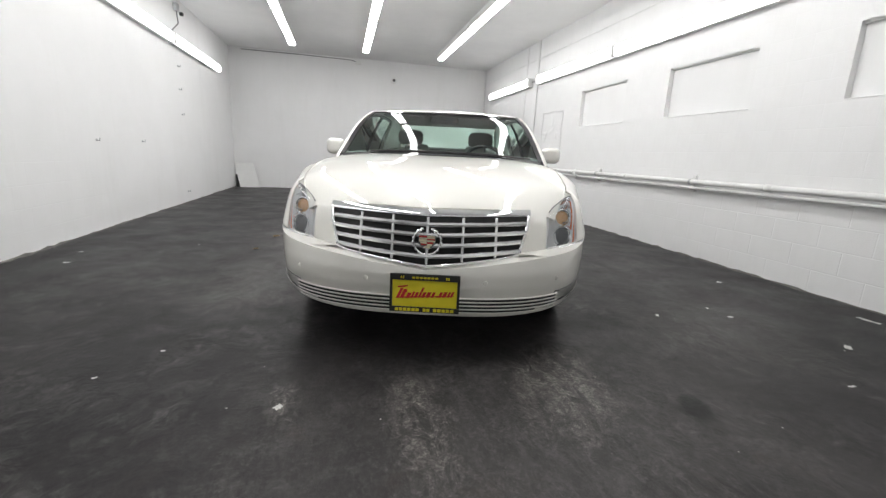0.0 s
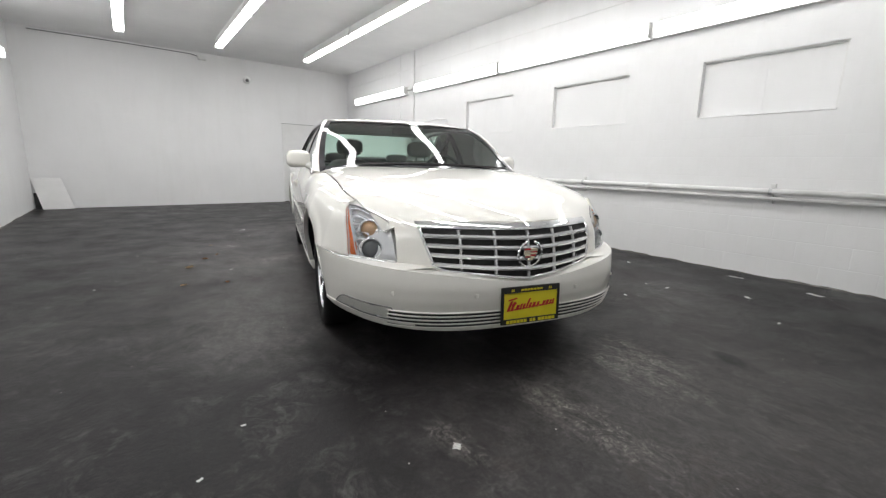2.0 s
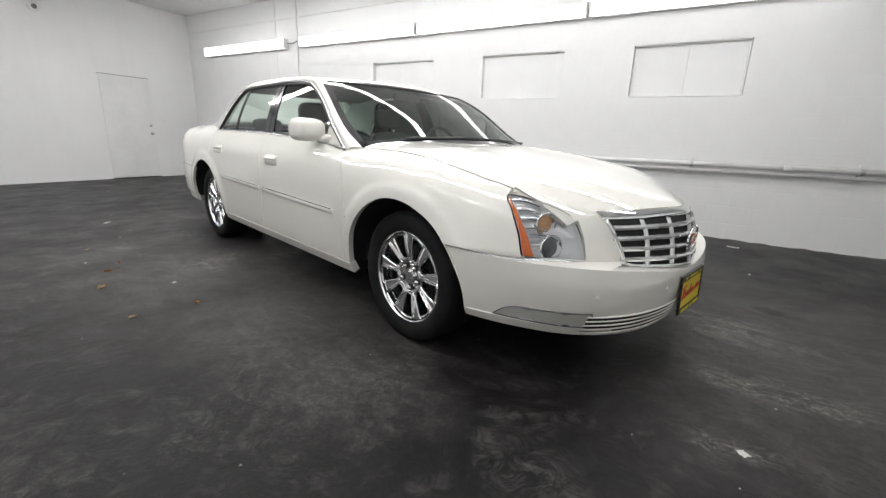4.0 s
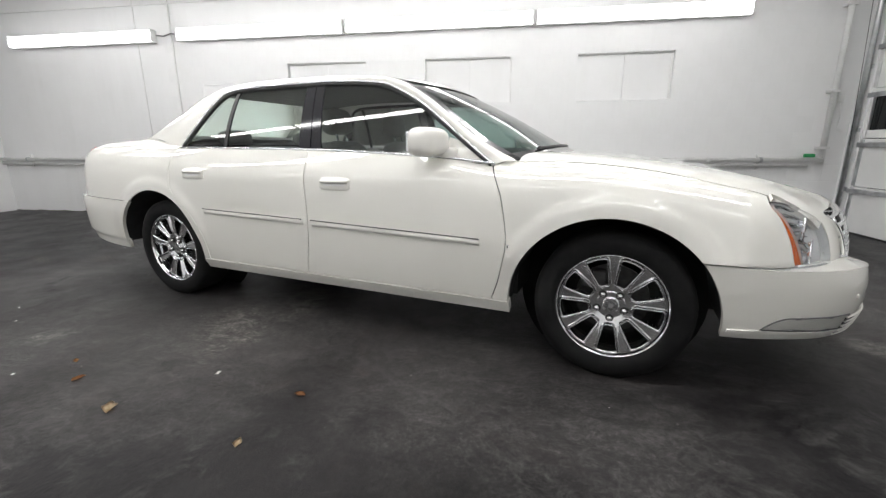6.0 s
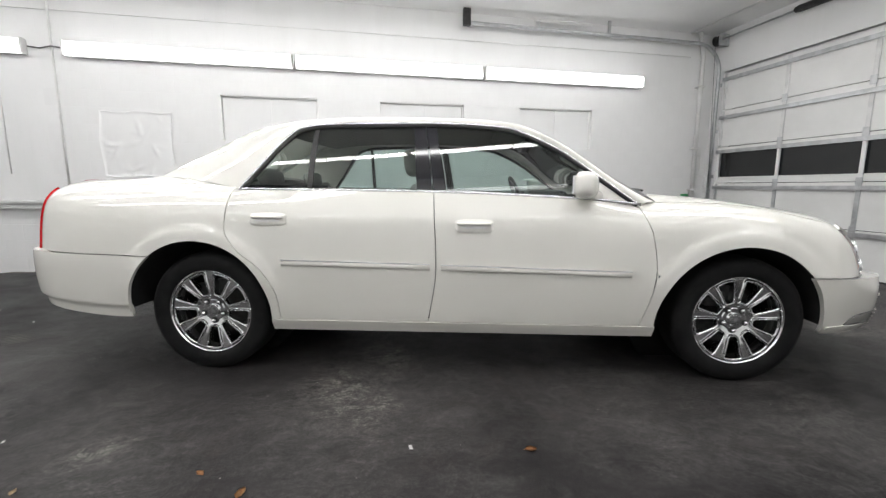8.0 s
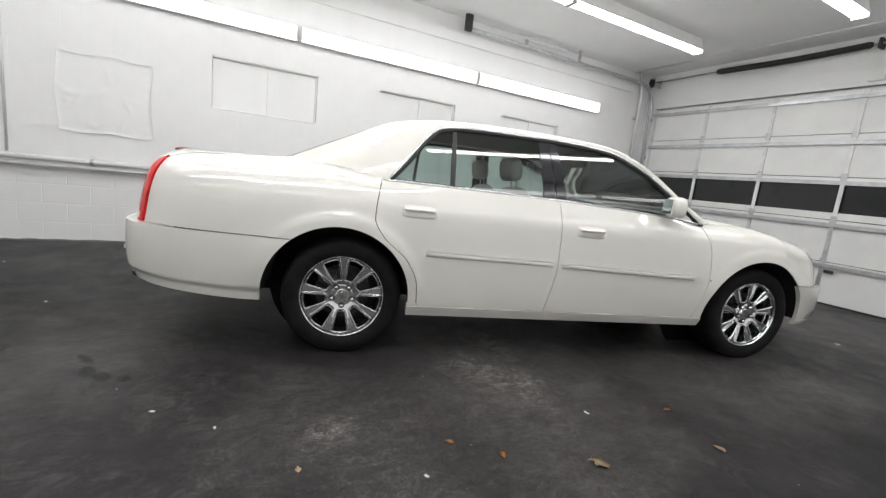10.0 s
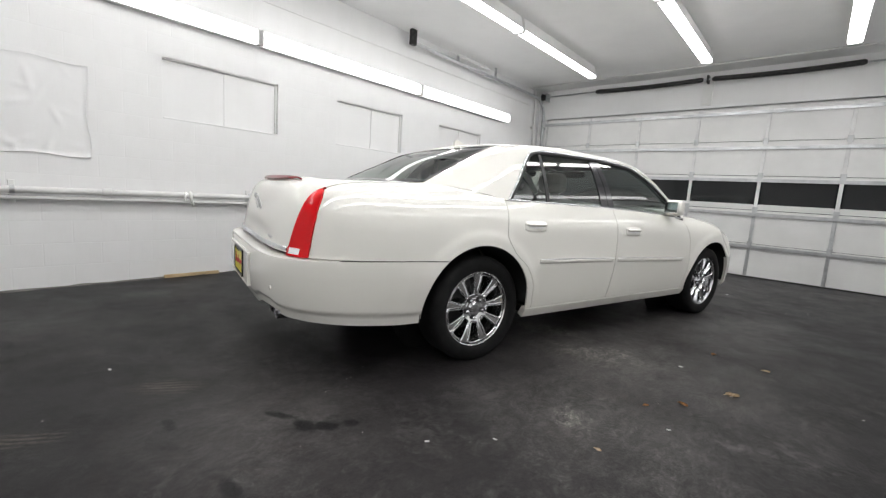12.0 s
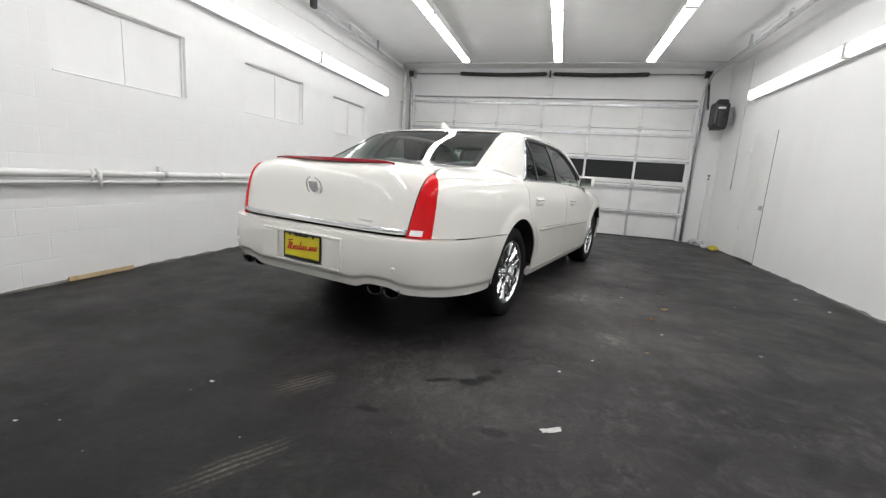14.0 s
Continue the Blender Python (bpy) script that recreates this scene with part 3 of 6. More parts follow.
for side in (1, -1):
    f = sheet("front_door", side_grid(side, door_a, door_b, lambda x: 0.318 + 0 * x, belt, 40, 44), PAINT, CAR)
    r = sheet("rear_door", side_grid(side, door_b, door_c, lambda x: 0.318 + 0 * x, belt, 60, 60), PAINT, CAR, arch=ARCH_R)
    sheet("front_fender", side_grid(side, lamp_edge, door_a, fender_low, lambda x: height_at(x, hood_line(x)), 96, 60, 1.7, waist=0.762), PAINT, CAR, arch=ARCH_F)
    sheet("rear_quarter_panel", side_grid(side, door_c, tail_edge, quarter_low, lambda x: height_at(x, lid_edge(x) + 0.003), 90, 60, 1.5, waist=0.766), PAINT, CAR, arch=ARCH_R)
    # sill under the doors
    s, t = np.meshgrid(lin(0.455, 2.556, 40), lin(0, 1, 6), indexing="ij")
    z = 0.252 + 0.062 * t
    sheet("sill", np.stack([s, side * (body_y(s, z) + 0.004), z], -1), PAINT, CAR, skirt=0.04)
    # moulding along the doors
    for name, door, x0, x1, z0, z1 in (("moulding", f, 0.60, 1.60, 0.604, 0.629), ("moulding", r, 1.66, 2.475, 0.631, 0.647)):
        x, t = np.meshgrid(lin(x0, x1, 30), lin(-1, 1, 7), indexing="ij")
        z = z0 + (z1 - z0) * (x - x0) / (x1 - x0) + 0.017 * t
        swell = 0.011 * np.sqrt(np.clip(1 - t**2, 0, 1)) * np.clip(np.minimum(x - x0, x1 - x) / 0.03, 0.1, 1)
        sheet(name, np.stack([x, side * (body_y(x, z) + 0.002 + swell), z], -1), PAINT, door, skirt=0.004)
        z = z0 + (z1 - z0) * (x - x0) / (x1 - x0) + 0.015 + 0.003 * t
        sheet("bright_strip", np.stack([x, side * (body_y(x, z) + 0.0125), z], -1), CHROME, door, "thin chrome strip", skirt=0.003)
    # handles
    for door, x0, x1, zc in ((f, 1.325, 1.527, 0.852), (r, 2.435, 2.637, 0.882)):
        x, t = np.meshgrid(lin(-1, 1, 25), lin(-1, 1, 13), indexing="ij")
        e = np.clip(1 - x**4, 0, 1) ** 0.5
        z = zc + 0.036 * t * (0.55 + 0.45 * e)
        X = (x0 + x1) / 2 + (x1 - x0) / 2 * x
        y = body_y(X, z)
        sheet("handle_cup", np.stack([X, side * (y + 0.003 + 0.006 * e * (1 - t**4)), z], -1), PAINT, door, skirt=0.006)
        # no hollow here: a duller white strip paints in the recess's shade
        z = zc - 0.006 + 0.006 * t * e
        sheet("handle_shade_strip", np.stack([X * 0.72 + 0.28 * (x0 + x1) / 2, side * (body_y(X, z) + 0.0102), z], -1), TRIM, door, "strip in the tone of the finger recess's shade", skirt=0.002)
        z = zc + 0.013 + 0.012 * t * (0.5 + 0.5 * e)
        sheet("handle_bar", np.stack([X * 0.88 + 0.12 * (x0 + x1) / 2, side * (body_y(X, z) + 0.012 + 0.016 * e * (1 - t**2)), z], -1), PAINT, door, skirt=0.008)
    # arch lips and liners
    for (ax, az, ar), lo, hi in ((ARCH_F, -1, 182), (ARCH_R, -1, 181)):
        a, d = np.meshgrid(np.radians(lin(lo, hi, 48)), lin(0, 1, 4), indexing="ij")
        x, z = ax + ar * np.cos(a), az + ar * np.sin(a)
        y = body_y(x, z) - 0.001 - d * np.where((x > ax) & (ax < 1), 0.008 + 0.022 * np.clip(np.cos(a), 0, 1), 0.008)
        sheet("arch_lip", np.stack([x, side * y, z], -1), PAINT, CAR, skirt=0, core=np.array((ax, 0, -3)))
        a, d = np.meshgrid(np.radians(lin(2, 178, 30)), lin(0, 1, 4), indexing="ij")
        rr = ar + 0.004
        x, z = ax + rr * np.cos(a), az + rr * np.sin(a)
        y = body_y(x, z) - np.where((x > ax) & (ax < 1), 0.032, 0.012) - d * 0.36
        sheet("wheel_well", np.stack([x, side * y, z], -1), WELL, CAR, "black wheel-arch liner", skirt=0)
        bm = bmesh.new()
        add_lathe(bm, [(side * 0.535, 0.02), (side * 0.535, ar + 0.015)], 32, "y", (ax, 0, az))
        part("well_wall", bm, WELL, CAR)

# bonnet
r, v = np.meshgrid(lin(-1, 1, 61), lin(0, 1, 50), indexing="ij")
xf = front_x(0.585 * np.abs(r), 0.776 - 0.010 * r**2)
x = xf * (1 - v) + (0.36 + 0.21 * r**2) * v
y = r * (hood_line(x) - GAP)
P = np.stack([x, y, top_z(x, y)], -1)
crease = 0.003 * np.exp(-((np.abs(r) - 0.55) / 0.12) ** 2) * np.sin(np.pi * np.clip(v, 0, 1)) ** 0.7
P[..., 2] += crease
sheet("bonnet", P, PAINT, CAR, skirt=0.02)

# nose panel between the lamps
y, t = np.meshgrid(lin(-0.597, 0.597, 61), lin(0, 1, 16), indexing="ij")
z0, z1 = 0.485 + 0.06 * np.abs(y / 0.6) ** 1.2, 0.772 - 0.014 * np.abs(y / 0.6) ** 2
z = z0 * (1 - t) + z1 * t
sheet("nose_panel", np.stack([front_x(y, z), y, z], -1), PAINT, CAR, skirt=0.02)


def bumper_plan(x, z):
    """Half the front bumper's width: squarer than the nose above it, flush with the wing at the arch."""
    f = np.clip(-x / (NOSE - bumper_f_back(z)), 0, 1) ** NB
    w = 0.978 * W0 * (1 - f) ** (1 / NB) * (1 - tuck(np.minimum(z, ZB)) / W0)
    k = np.clip((x + 0.72) / 0.28, 0, 1)
    k = k * k * (3 - 2 * k)
    return w * (1 - k) + np.minimum(1.02 * w, body_y(np.maximum(x, -0.45), np.minimum(z, ZB))) * k


def around_front(theta, z):
    x = -(NOSE - bumper_f_back(z)) * np.abs(np.sin(theta)) ** (2 / NB)
    return x, np.sign(np.cos(theta)) * bumper_plan(x, z)


def around_rear(theta, z, back):
    x = 3.0 + (1.22 - back(z)) * np.abs(np.sin(theta)) ** (2 / NR)
    y = np.sign(np.cos(theta)) * plan(x, 0, back(z)) * (1 - tuck(np.minimum(z, ZB)) / W0)
    return x, y


def theta_bumper(x, z):
    return np.arcsin(np.clip(-x / (NOSE - bumper_f_back(z)), 0, 1) ** (NB / 2))


def theta_nose(x, z):
    return np.arcsin(np.clip((-x - TAPER) / (NOSE - nose_back(z) - TAPER), 0, 1) ** (NF / 2))


def nose_x(theta, z):
    return -(TAPER + (NOSE - nose_back(z) - TAPER) * np.sin(theta) ** (2 / NF))


def theta_rear(x, z, back):
    return np.arcsin(np.clip((x - 3.0) / (1.22 - back(z)), 0, 1) ** (NR / 2))


def bumper_top(y):
    a = np.abs(y)
    return curve((0, 0.497), (0.2, 0.515), (0.41, 0.542), (0.6, 0.561), (0.82, 0.576), (0.86, 0.579), (0.93, 0.592))(a)


# front bumper
s, t = np.meshgrid(lin(0, 1, 121), lin(0, 1, 30), indexing="ij")
z = 0.27 + 0.25 * t
for _ in range(8):
    end = theta_bumper(ARCH_F[0] - np.sqrt(np.clip(ARCH_F[2] ** 2 - np.maximum(z - ARCH_F[1], 0) ** 2, 0, 1)) - 0.001, z)
    th = end * (1 - s) + (np.pi - end) * s
    x, y = around_front(th, z)
    low = 0.257 + 0.032 * (np.abs(y) / 0.93) ** 4
    z = low * (1 - t) + (bumper_top(y) - GAP) * t
bumper = sheet("front_bumper", np.stack([x, y, z], -1), PAINT, CAR, skirt=0.022)


def on_bumper(y, z, out):
    """A point of the front bumper's face, moved out by a little."""
    y = np.asarray(y, float)
    k = 1 - tuck(np.minimum(z, ZB)) / W0
    a = NOSE - bumper_f_back(z)
    x = -a * np.clip(1 - np.clip(np.abs(y) / (0.978 * W0 * k), 0, 1) ** NB, 0, 1) ** (1 / NB)
    return np.stack([x - out, y * (1 + out * 0.5), z + 0 * x], -1)


# lower intake with bright bars
y, t = np.meshgrid(lin(-0.655, 0.655, 61), lin(0, 1, 6), indexing="ij")
z = 0.279 + 0.082 * t - 0.004 * (np.abs(y) / 0.7) ** 3
sheet("lower_intake", on_bumper(y, z, 0.003), BLACK, bumper, "black slotted lower intake", skirt=0.004)
for k in range(5):
    y, t = np.meshgrid(lin(-0.66, 0.66, 61), lin(-1, 1, 5), indexing="ij")
    z = 0.280 + 0.020 * k + 0.0045 * t
    sheet("intake_bar", on_bumper(y, z, 0.006 + 0.006 * np.sqrt(np.clip(1 - t**2, 0, 1))), PAINT, bumper, skirt=0.008)
# parking sensors
for y0, z0 in ((0.64, 0.446), (0.28, 0.441), (-0.28, 0.441), (-0.64, 0.446)):
    c = on_bumper(np.array(y0), np.array(z0), 0.001)
    bm = lathe([(-0.004, 0.011), (0.0005, 0.011), (0.001, 0.009)], 14, "x", (0, 0, 0))
    bmesh.ops.transform(bm, matrix=Matrix.Translation(Vector(c)) @ Matrix.Rotation(math.pi, 4, "Z"), verts=bm.verts)
    part("parking_sensor", bm, PAINT, bumper, smooth=True)


def wrap_patch(x_in, x_out, zlo, zhi, nx, nz):
    """Points round the bumper's corner, from one x near the middle to one on the side."""
    s, t = np.meshgrid(lin(0, 1, nx), lin(0, 1, nz), indexing="ij")
    z = zlo(s) * (1 - t) + zhi(s) * t
    th = theta_bumper(x_in + 0 * z, z) * (1 - s) + theta_bumper(x_out + 0 * z, z) * s
    x = -(NOSE - bumper_f_back(z)) * np.sin(th) ** (2 / NB)
    return x, z


# fog lamps and lower corners
for side in (1, -1):
    x, z = wrap_patch(-0.905, -0.56, lambda s: 0.303 + 0.022 * s, lambda s: 0.372 + 0.006 * s - 0.052 * np.clip((s - 0.74) / 0.26, 0, 1) ** 2.2, 36, 10)
    P = np.stack([x, side * bumper_plan(x, z), z], -1)
    n = normals(P)
    if ((P - CORE) * n).sum() < 0:
        n = -n
    # a fluted reflector behind the cover
    flute = 0.020 * np.sin(np.pi * lin(0, 1, 10))[None, :] * (1 + 0.6 * np.sin(lin(0, 16, 36)))[:, None]
    Q = P.copy()
    Q[1:-1, 1:-1] -= n[1:-1, 1:-1] * flute[1:-1, 1:-1, None]
    fog = sheet("fog_lamp", Q, FOGGREY, bumper, "silvery fog lamp with a clear cover", skirt=0.006, out=0.003)
    sheet("fog_lens", P, LENS, fog, skirt=0.0, out=0.007).visible_shadow = False
    part("fog_rim", tube([tuple(v) for v in np.concatenate([P[:, -1], P[::-1, 0][1:], P[0, 1:]])], 0.0035, 6), GREYPLASTIC, fog, smooth=True)
    x, t = np.meshgrid(lin(-0.95, -0.44, 30), lin(-1, 1, 5), indexing="ij")
    z = 0.296 + 0.007 * t + 0.02 * np.clip((x + 0.93) / 0.37, 0, 1)
    P = np.stack([x, side * bumper_plan(x, z), z], -1)
    sheet("lower_lip", P, PAINT, bumper, skirt=0.01, out=0.006)

# headlamps
def lamp_zlo(s):
    return 0.567 + 0.013 * s


def lamp_zhi(s):
    return 0.752 + 0.076 * s ** 0.7 + 0.016 * np.sin(np.pi * s)


def lamp_at(s, t, side):
    """A point of the headlamp's cover: s from the inner to the outer edge, t from the foot up to the brow."""
    z = lamp_zlo(s) * (1 - t) + lamp_zhi(s) * t
    th0, th1 = theta_nose(front_x(0.60 + 0.016 * t, z), z), theta_nose(lamp_edge(z) - 0.003, z)
    x = nose_x(th0 * (1 - s) + th1 * s, z)
    return np.stack([x, side * body_y(x, z), z], -1)


for side in (1, -1):
    s, t = np.meshgrid(lin(0, 1, 40), lin(0, 1, 30), indexing="ij")
    P = lamp_at(s, t, side)
    n = normals(P)
    if ((P - CORE) * n).sum() < 0:
        n = -n
    t = np.broadcast_to(lin(0, 1, P.shape[1])[None, :], P.shape[:2])
    s = np.broadcast_to(lin(0, 1, 40)[:, None], P.shape[:2])
    wave = 0.007 * np.sin(t * 46 + 3 * s) * np.clip((s - 0.40) / 0.15, 0, 1)
    deep = (0.030 + 0.8 * wave) * np.clip((1.0 - t) / 0.08, 0.2, 1) * np.clip((1.0 - s) / 0.05, 0.12, 1)
    lamp = sheet("headlamp", P - n * deep[..., None], LAMPCHROME, CAR, "clear headlamp with chrome reflectors and an amber side marker", skirt=0.0)
    sheet("lens", P, LENS, lamp, "clear polycarbonate cover", skirt=0.004, out=0.002).visible_shadow = False
    # side walls of the lamp bowl
    for edge, inner in ((P[:, 0], P[:, 0] - n[:, 0] * 0.06), (P[0], P[0] - n[0] * 0.06)):
        sheet("bowl_side", np.stack([edge, inner], 1), LAMPGREY, lamp, skirt=0)
    # dark seal along the top edge
    part("lamp_seal", tube([tuple(p) for p in P[:, -1]], 0.0035, 6), GREYPLASTIC, lamp, smooth=True)
    # amber marker along the outer edge, narrow at its head
    u, v = np.meshgrid(lin(0, 1, 8), lin(0.02, 0.985, 24), indexing="ij")
    sm = 0.80 + 0.135 * v**0.9
    M = lamp_at(sm * (1 - u) + 0.990 * u, v, side)
    nm = normals(M)
    if ((M - CORE) * nm).sum() < 0:
        nm = -nm
    sheet("side_marker", M - nm * 0.010, AMBER, lamp, "orange side marker", skirt=0.010)
    sheet("divider", np.stack([M[0] - nm[0] * 0.001, M[0] - nm[0] * 0.034], 1), LAMPGREY, lamp, skirt=0)
    # bright curved steps of the side reflector
    for v0, s0, s1 in ((0.16, 0.50, 0.80), (0.30, 0.46, 0.83), (0.44, 0.50, 0.85), (0.58, 0.44, 0.87), (0.72, 0.48, 0.88), (0.86, 0.42, 0.90)):
        u = lin(s0, s1, 12)
        L = lamp_at(u, v0 + 0.03 * np.sin(np.pi * lin(0, 1, 12)), side)
        way = np.stack([0.85 * np.ones(12), -side * 0.5 * np.ones(12), np.zeros(12)], 1)
        Q = np.stack([L + way * 0.040, L + way * 0.013 + np.array((0, 0, 0.010)), L + way * 0.036 + np.array((0, 0, 0.020))], 1)
        sheet("reflector_step", Q, CHROME, lamp, skirt=0)
    # upper and lower lamp rings with bulbs
    for (yc, zc), rad, core_mat, tip in (((0.700, 0.716), 0.050, AMBERLENS, "amber bulb"), ((0.700, 0.622), 0.056, PROJECTOR, "smoky projector lens")):
        c = Vector((float(front_x(yc, zc)) + 0.026, side * yc, zc))
        face = Vector((-0.94, side * 0.33, 0.06)).normalized()
        m = Matrix.Translation(c) @ face.to_track_quat("Y", "Z").to_matrix().to_4x4()
        bm = lathe([(-0.03, rad * 0.5), (-0.012, rad * 0.8), (0.004, rad), (0.009, rad * 1.02), (0.009, rad * 0.9), (0.0, rad * 0.78), (-0.02, rad * 0.45)], 28, "y", closed=True)
        bmesh.ops.transform(bm, matrix=m, verts=bm.verts)
        part("lamp_ring", bm, CHROME, lamp, smooth=True)
        bm = lathe([(-0.02, rad * 0.5), (-0.006, rad * 0.80), (0.004, rad * 0.6), (0.009, 0.004)], 24, "y")
        bmesh.ops.transform(bm, matrix=m, verts=bm.verts)
        part("bulb", bm, core_mat, lamp, tip, smooth=True)
    # bright step under the lamp
    Q = np.stack([P[:, 0] + n[:, 0] * 0.004, P[:, 0] + n[:, 0] * 0.004 + np.array((0, 0, 0.012))], 1)
    sheet("bright_strip", Q, CHROME, lamp, skirt=0.008)
    # the bonnet's corner runs down to the lamp's top edge
    xs = lin(float(front_x(0.585, 0.766)), float(P[-1, -1, 0]), 40)
    hood_edge = np.stack([xs, side * (hood_line(xs) - GAP), top_z(xs, hood_line(xs) - GAP)], 1)
    top_edge = P[:, -1] + n[:, -1] * 0.003
    q = lin(0, 1, 10)[None, :, None]
    B = top_edge[:, None] * (1 - q) + hood_edge[:, None] * q
    mid = top_z(B[..., 0], np.minimum(np.abs(B[..., 1]), body_y(B[..., 0], np.full(B.shape[:2], ZB)) * 0.999))
    w = np.sin(np.pi * q[..., 0])
    B[..., 2] = B[..., 2] * (1 - 0.85 * w) + mid * 0.85 * w
    sheet("bonnet_corner", B, PAINT, CAR, skirt=0.012)

# shelf between the front bumper and the lamps
ys, q = np.meshgrid(lin(-0.66, 0.66, 71), lin(0, 1, 5), indexing="ij")
zt = bumper_top(ys) - 0.004
outer = on_bumper(ys, zt, -0.002)
inner = np.stack([front_x(ys, zt + 0.012) + 0.03, ys * 0.985, zt + 0.005], -1)
sheet("bumper_shelf", outer * (1 - q[..., None]) + inner * q[..., None], PAINT, bumper, skirt=0.0)
for side in (1, -1):
    xs, q = np.meshgrid(lin(-0.93, -0.33, 40), lin(0, 1, 5), indexing="ij")
    zt = bumper_top(bumper_plan(xs, 0.57 + 0 * xs)) - 0.0045
    w = bumper_plan(xs, zt) * 0.998 * (1 - q) + np.maximum(body_y(xs, zt + 0.01) - 0.06, 0.3) * q
    sheet("bumper_shelf", np.stack([xs, side * w, zt + 0.006 * q], -1), PAINT, bumper, skirt=0.0)
    # thin bright strip along the joint
    xs = lin(-0.80, -0.47, 24)
    zt = bumper_top(bumper_plan(xs, 0.57 + 0 * xs)) + 0.001
    pts = [(a, side * float(np.minimum(bumper_plan(a, 0.57) - 0.006, body_y(a, 0.585) + 0.012)), float(b)) for a, b in zip(xs, zt)]
    part("joint_strip", tube(pts, 0.004, 6), CHROME, bumper, "thin chrome strip", smooth=True)

# grille
GR_TOP, GR_W = 0.735, 0.492


def grille_low(y):
    return 0.508 + 0.048 * (np.abs(y) / 0.5) ** 1.1 + 0.05 * np.clip((np.abs(y) - 0.38) / 0.13, 0, 1) ** 2.2


def grille_high(y):
    return 0.741 - 0.004 * np.abs(y)


def on_nose(y, z, out):
    return np.stack([front_x(y, z) - out, y + 0 * z, z + 0 * y], -1)


y, t = np.meshgrid(lin(-GR_W, GR_W, 61), lin(0, 1, 12), indexing="ij")
half = GR_W - 0.05 * (1 - t) ** 1.5
y = y / GR_W * half
z = grille_low(y) * (1 - t) + grille_high(y) * t
grille = sheet("grille", on_nose(y, z, 0.004), WELL, CAR, "chrome egg-crate grille with a black backing", skirt=0.006)
rim_pts = [(y[i, 0], z[i, 0]) for i in range(61)] + [(y[-1, j], z[-1, j]) for j in range(1, 12)]
rim_pts = [(y[0, j], z[0, j]) for j in range(11, 0, -1)] + rim_pts
path = [on_nose(np.array(a), np.array(b), 0.009) for a, b in rim_pts]
part("grille_frame", tube(path, 0.0085, 8), CHROME, grille, smooth=True)
for frac in (0.205, 0.42, 0.63, 0.84):
    yy = lin(-0.48, 0.48, 41)
    zz = grille_low(0 * yy) * (1 - frac) + grille_high(yy) * frac + 0.028 * (1 - frac) * np.abs(yy / 0.5) ** 1.3
    keep = (zz > grille_low(yy) + 0.006) & (np.abs(yy) < GR_W - 0.05 * (1 - frac) ** 1.5)
    pts = [on_nose(np.array(a), np.array(b), 0.0) for a, b in zip(yy[keep], zz[keep])]
    bm = bmesh.new()
    rows = []
    for p in pts:
        rows.append([bm.verts.new((p[0] + dx, p[1], p[2] + dz)) for dx, dz in ((-0.002, 0.0100), (-0.016, 0.0095), (-0.020, 0.0), (-0.016, -0.0095), (-0.002, -0.0100))])
    for a, b in zip(rows, rows[1:]):
        for k in range(4):
            bm.faces.new((a[k], a[k + 1], b[k + 1], b[k]))
    bm.faces.new(rows[0])
    bm.faces.new(rows[-1])
    part("grille_bar", bm, SILVER, grille)
for yy in (-0.325, -0.165, 0.0, 0.165, 0.325):
    zz = lin(float(grille_low(yy)) + 0.004, float(grille_high(yy)) - 0.004, 9)
    pts = on_nose(np.full(9, yy), zz, 0.0)
    bm = bmesh.new()
    rows = [[bm.verts.new((p[0] + dx, p[1] + dy, p[2])) for dx, dy in ((-0.002, 0.0070), (-0.014, 0.0062), (-0.019, 0.0), (-0.014, -0.0062), (-0.002, -0.0070))] for p in pts]
    for a, b in zip(rows, rows[1:]):
        for k in range(4):
            bm.faces.new((a[k], a[k + 1], b[k + 1], b[k]))
    bm.faces.new(rows[0])
    bm.faces.new(rows[-1])
    part("grille_upright", bm, SILVER, grille)
# bright header over the grille
y, t = np.meshgrid(lin(-0.505, 0.505, 51), lin(0, 1, 7), indexing="ij")
z = 0.742 - 0.004 * np.abs(y) + 0.030 * t
sheet("header_trim", on_nose(y, z, 0.012 * np.sin(np.pi * (0.25 + 0.6 * t))), CHROME, grille, "broad chrome header strip", skirt=0.015)


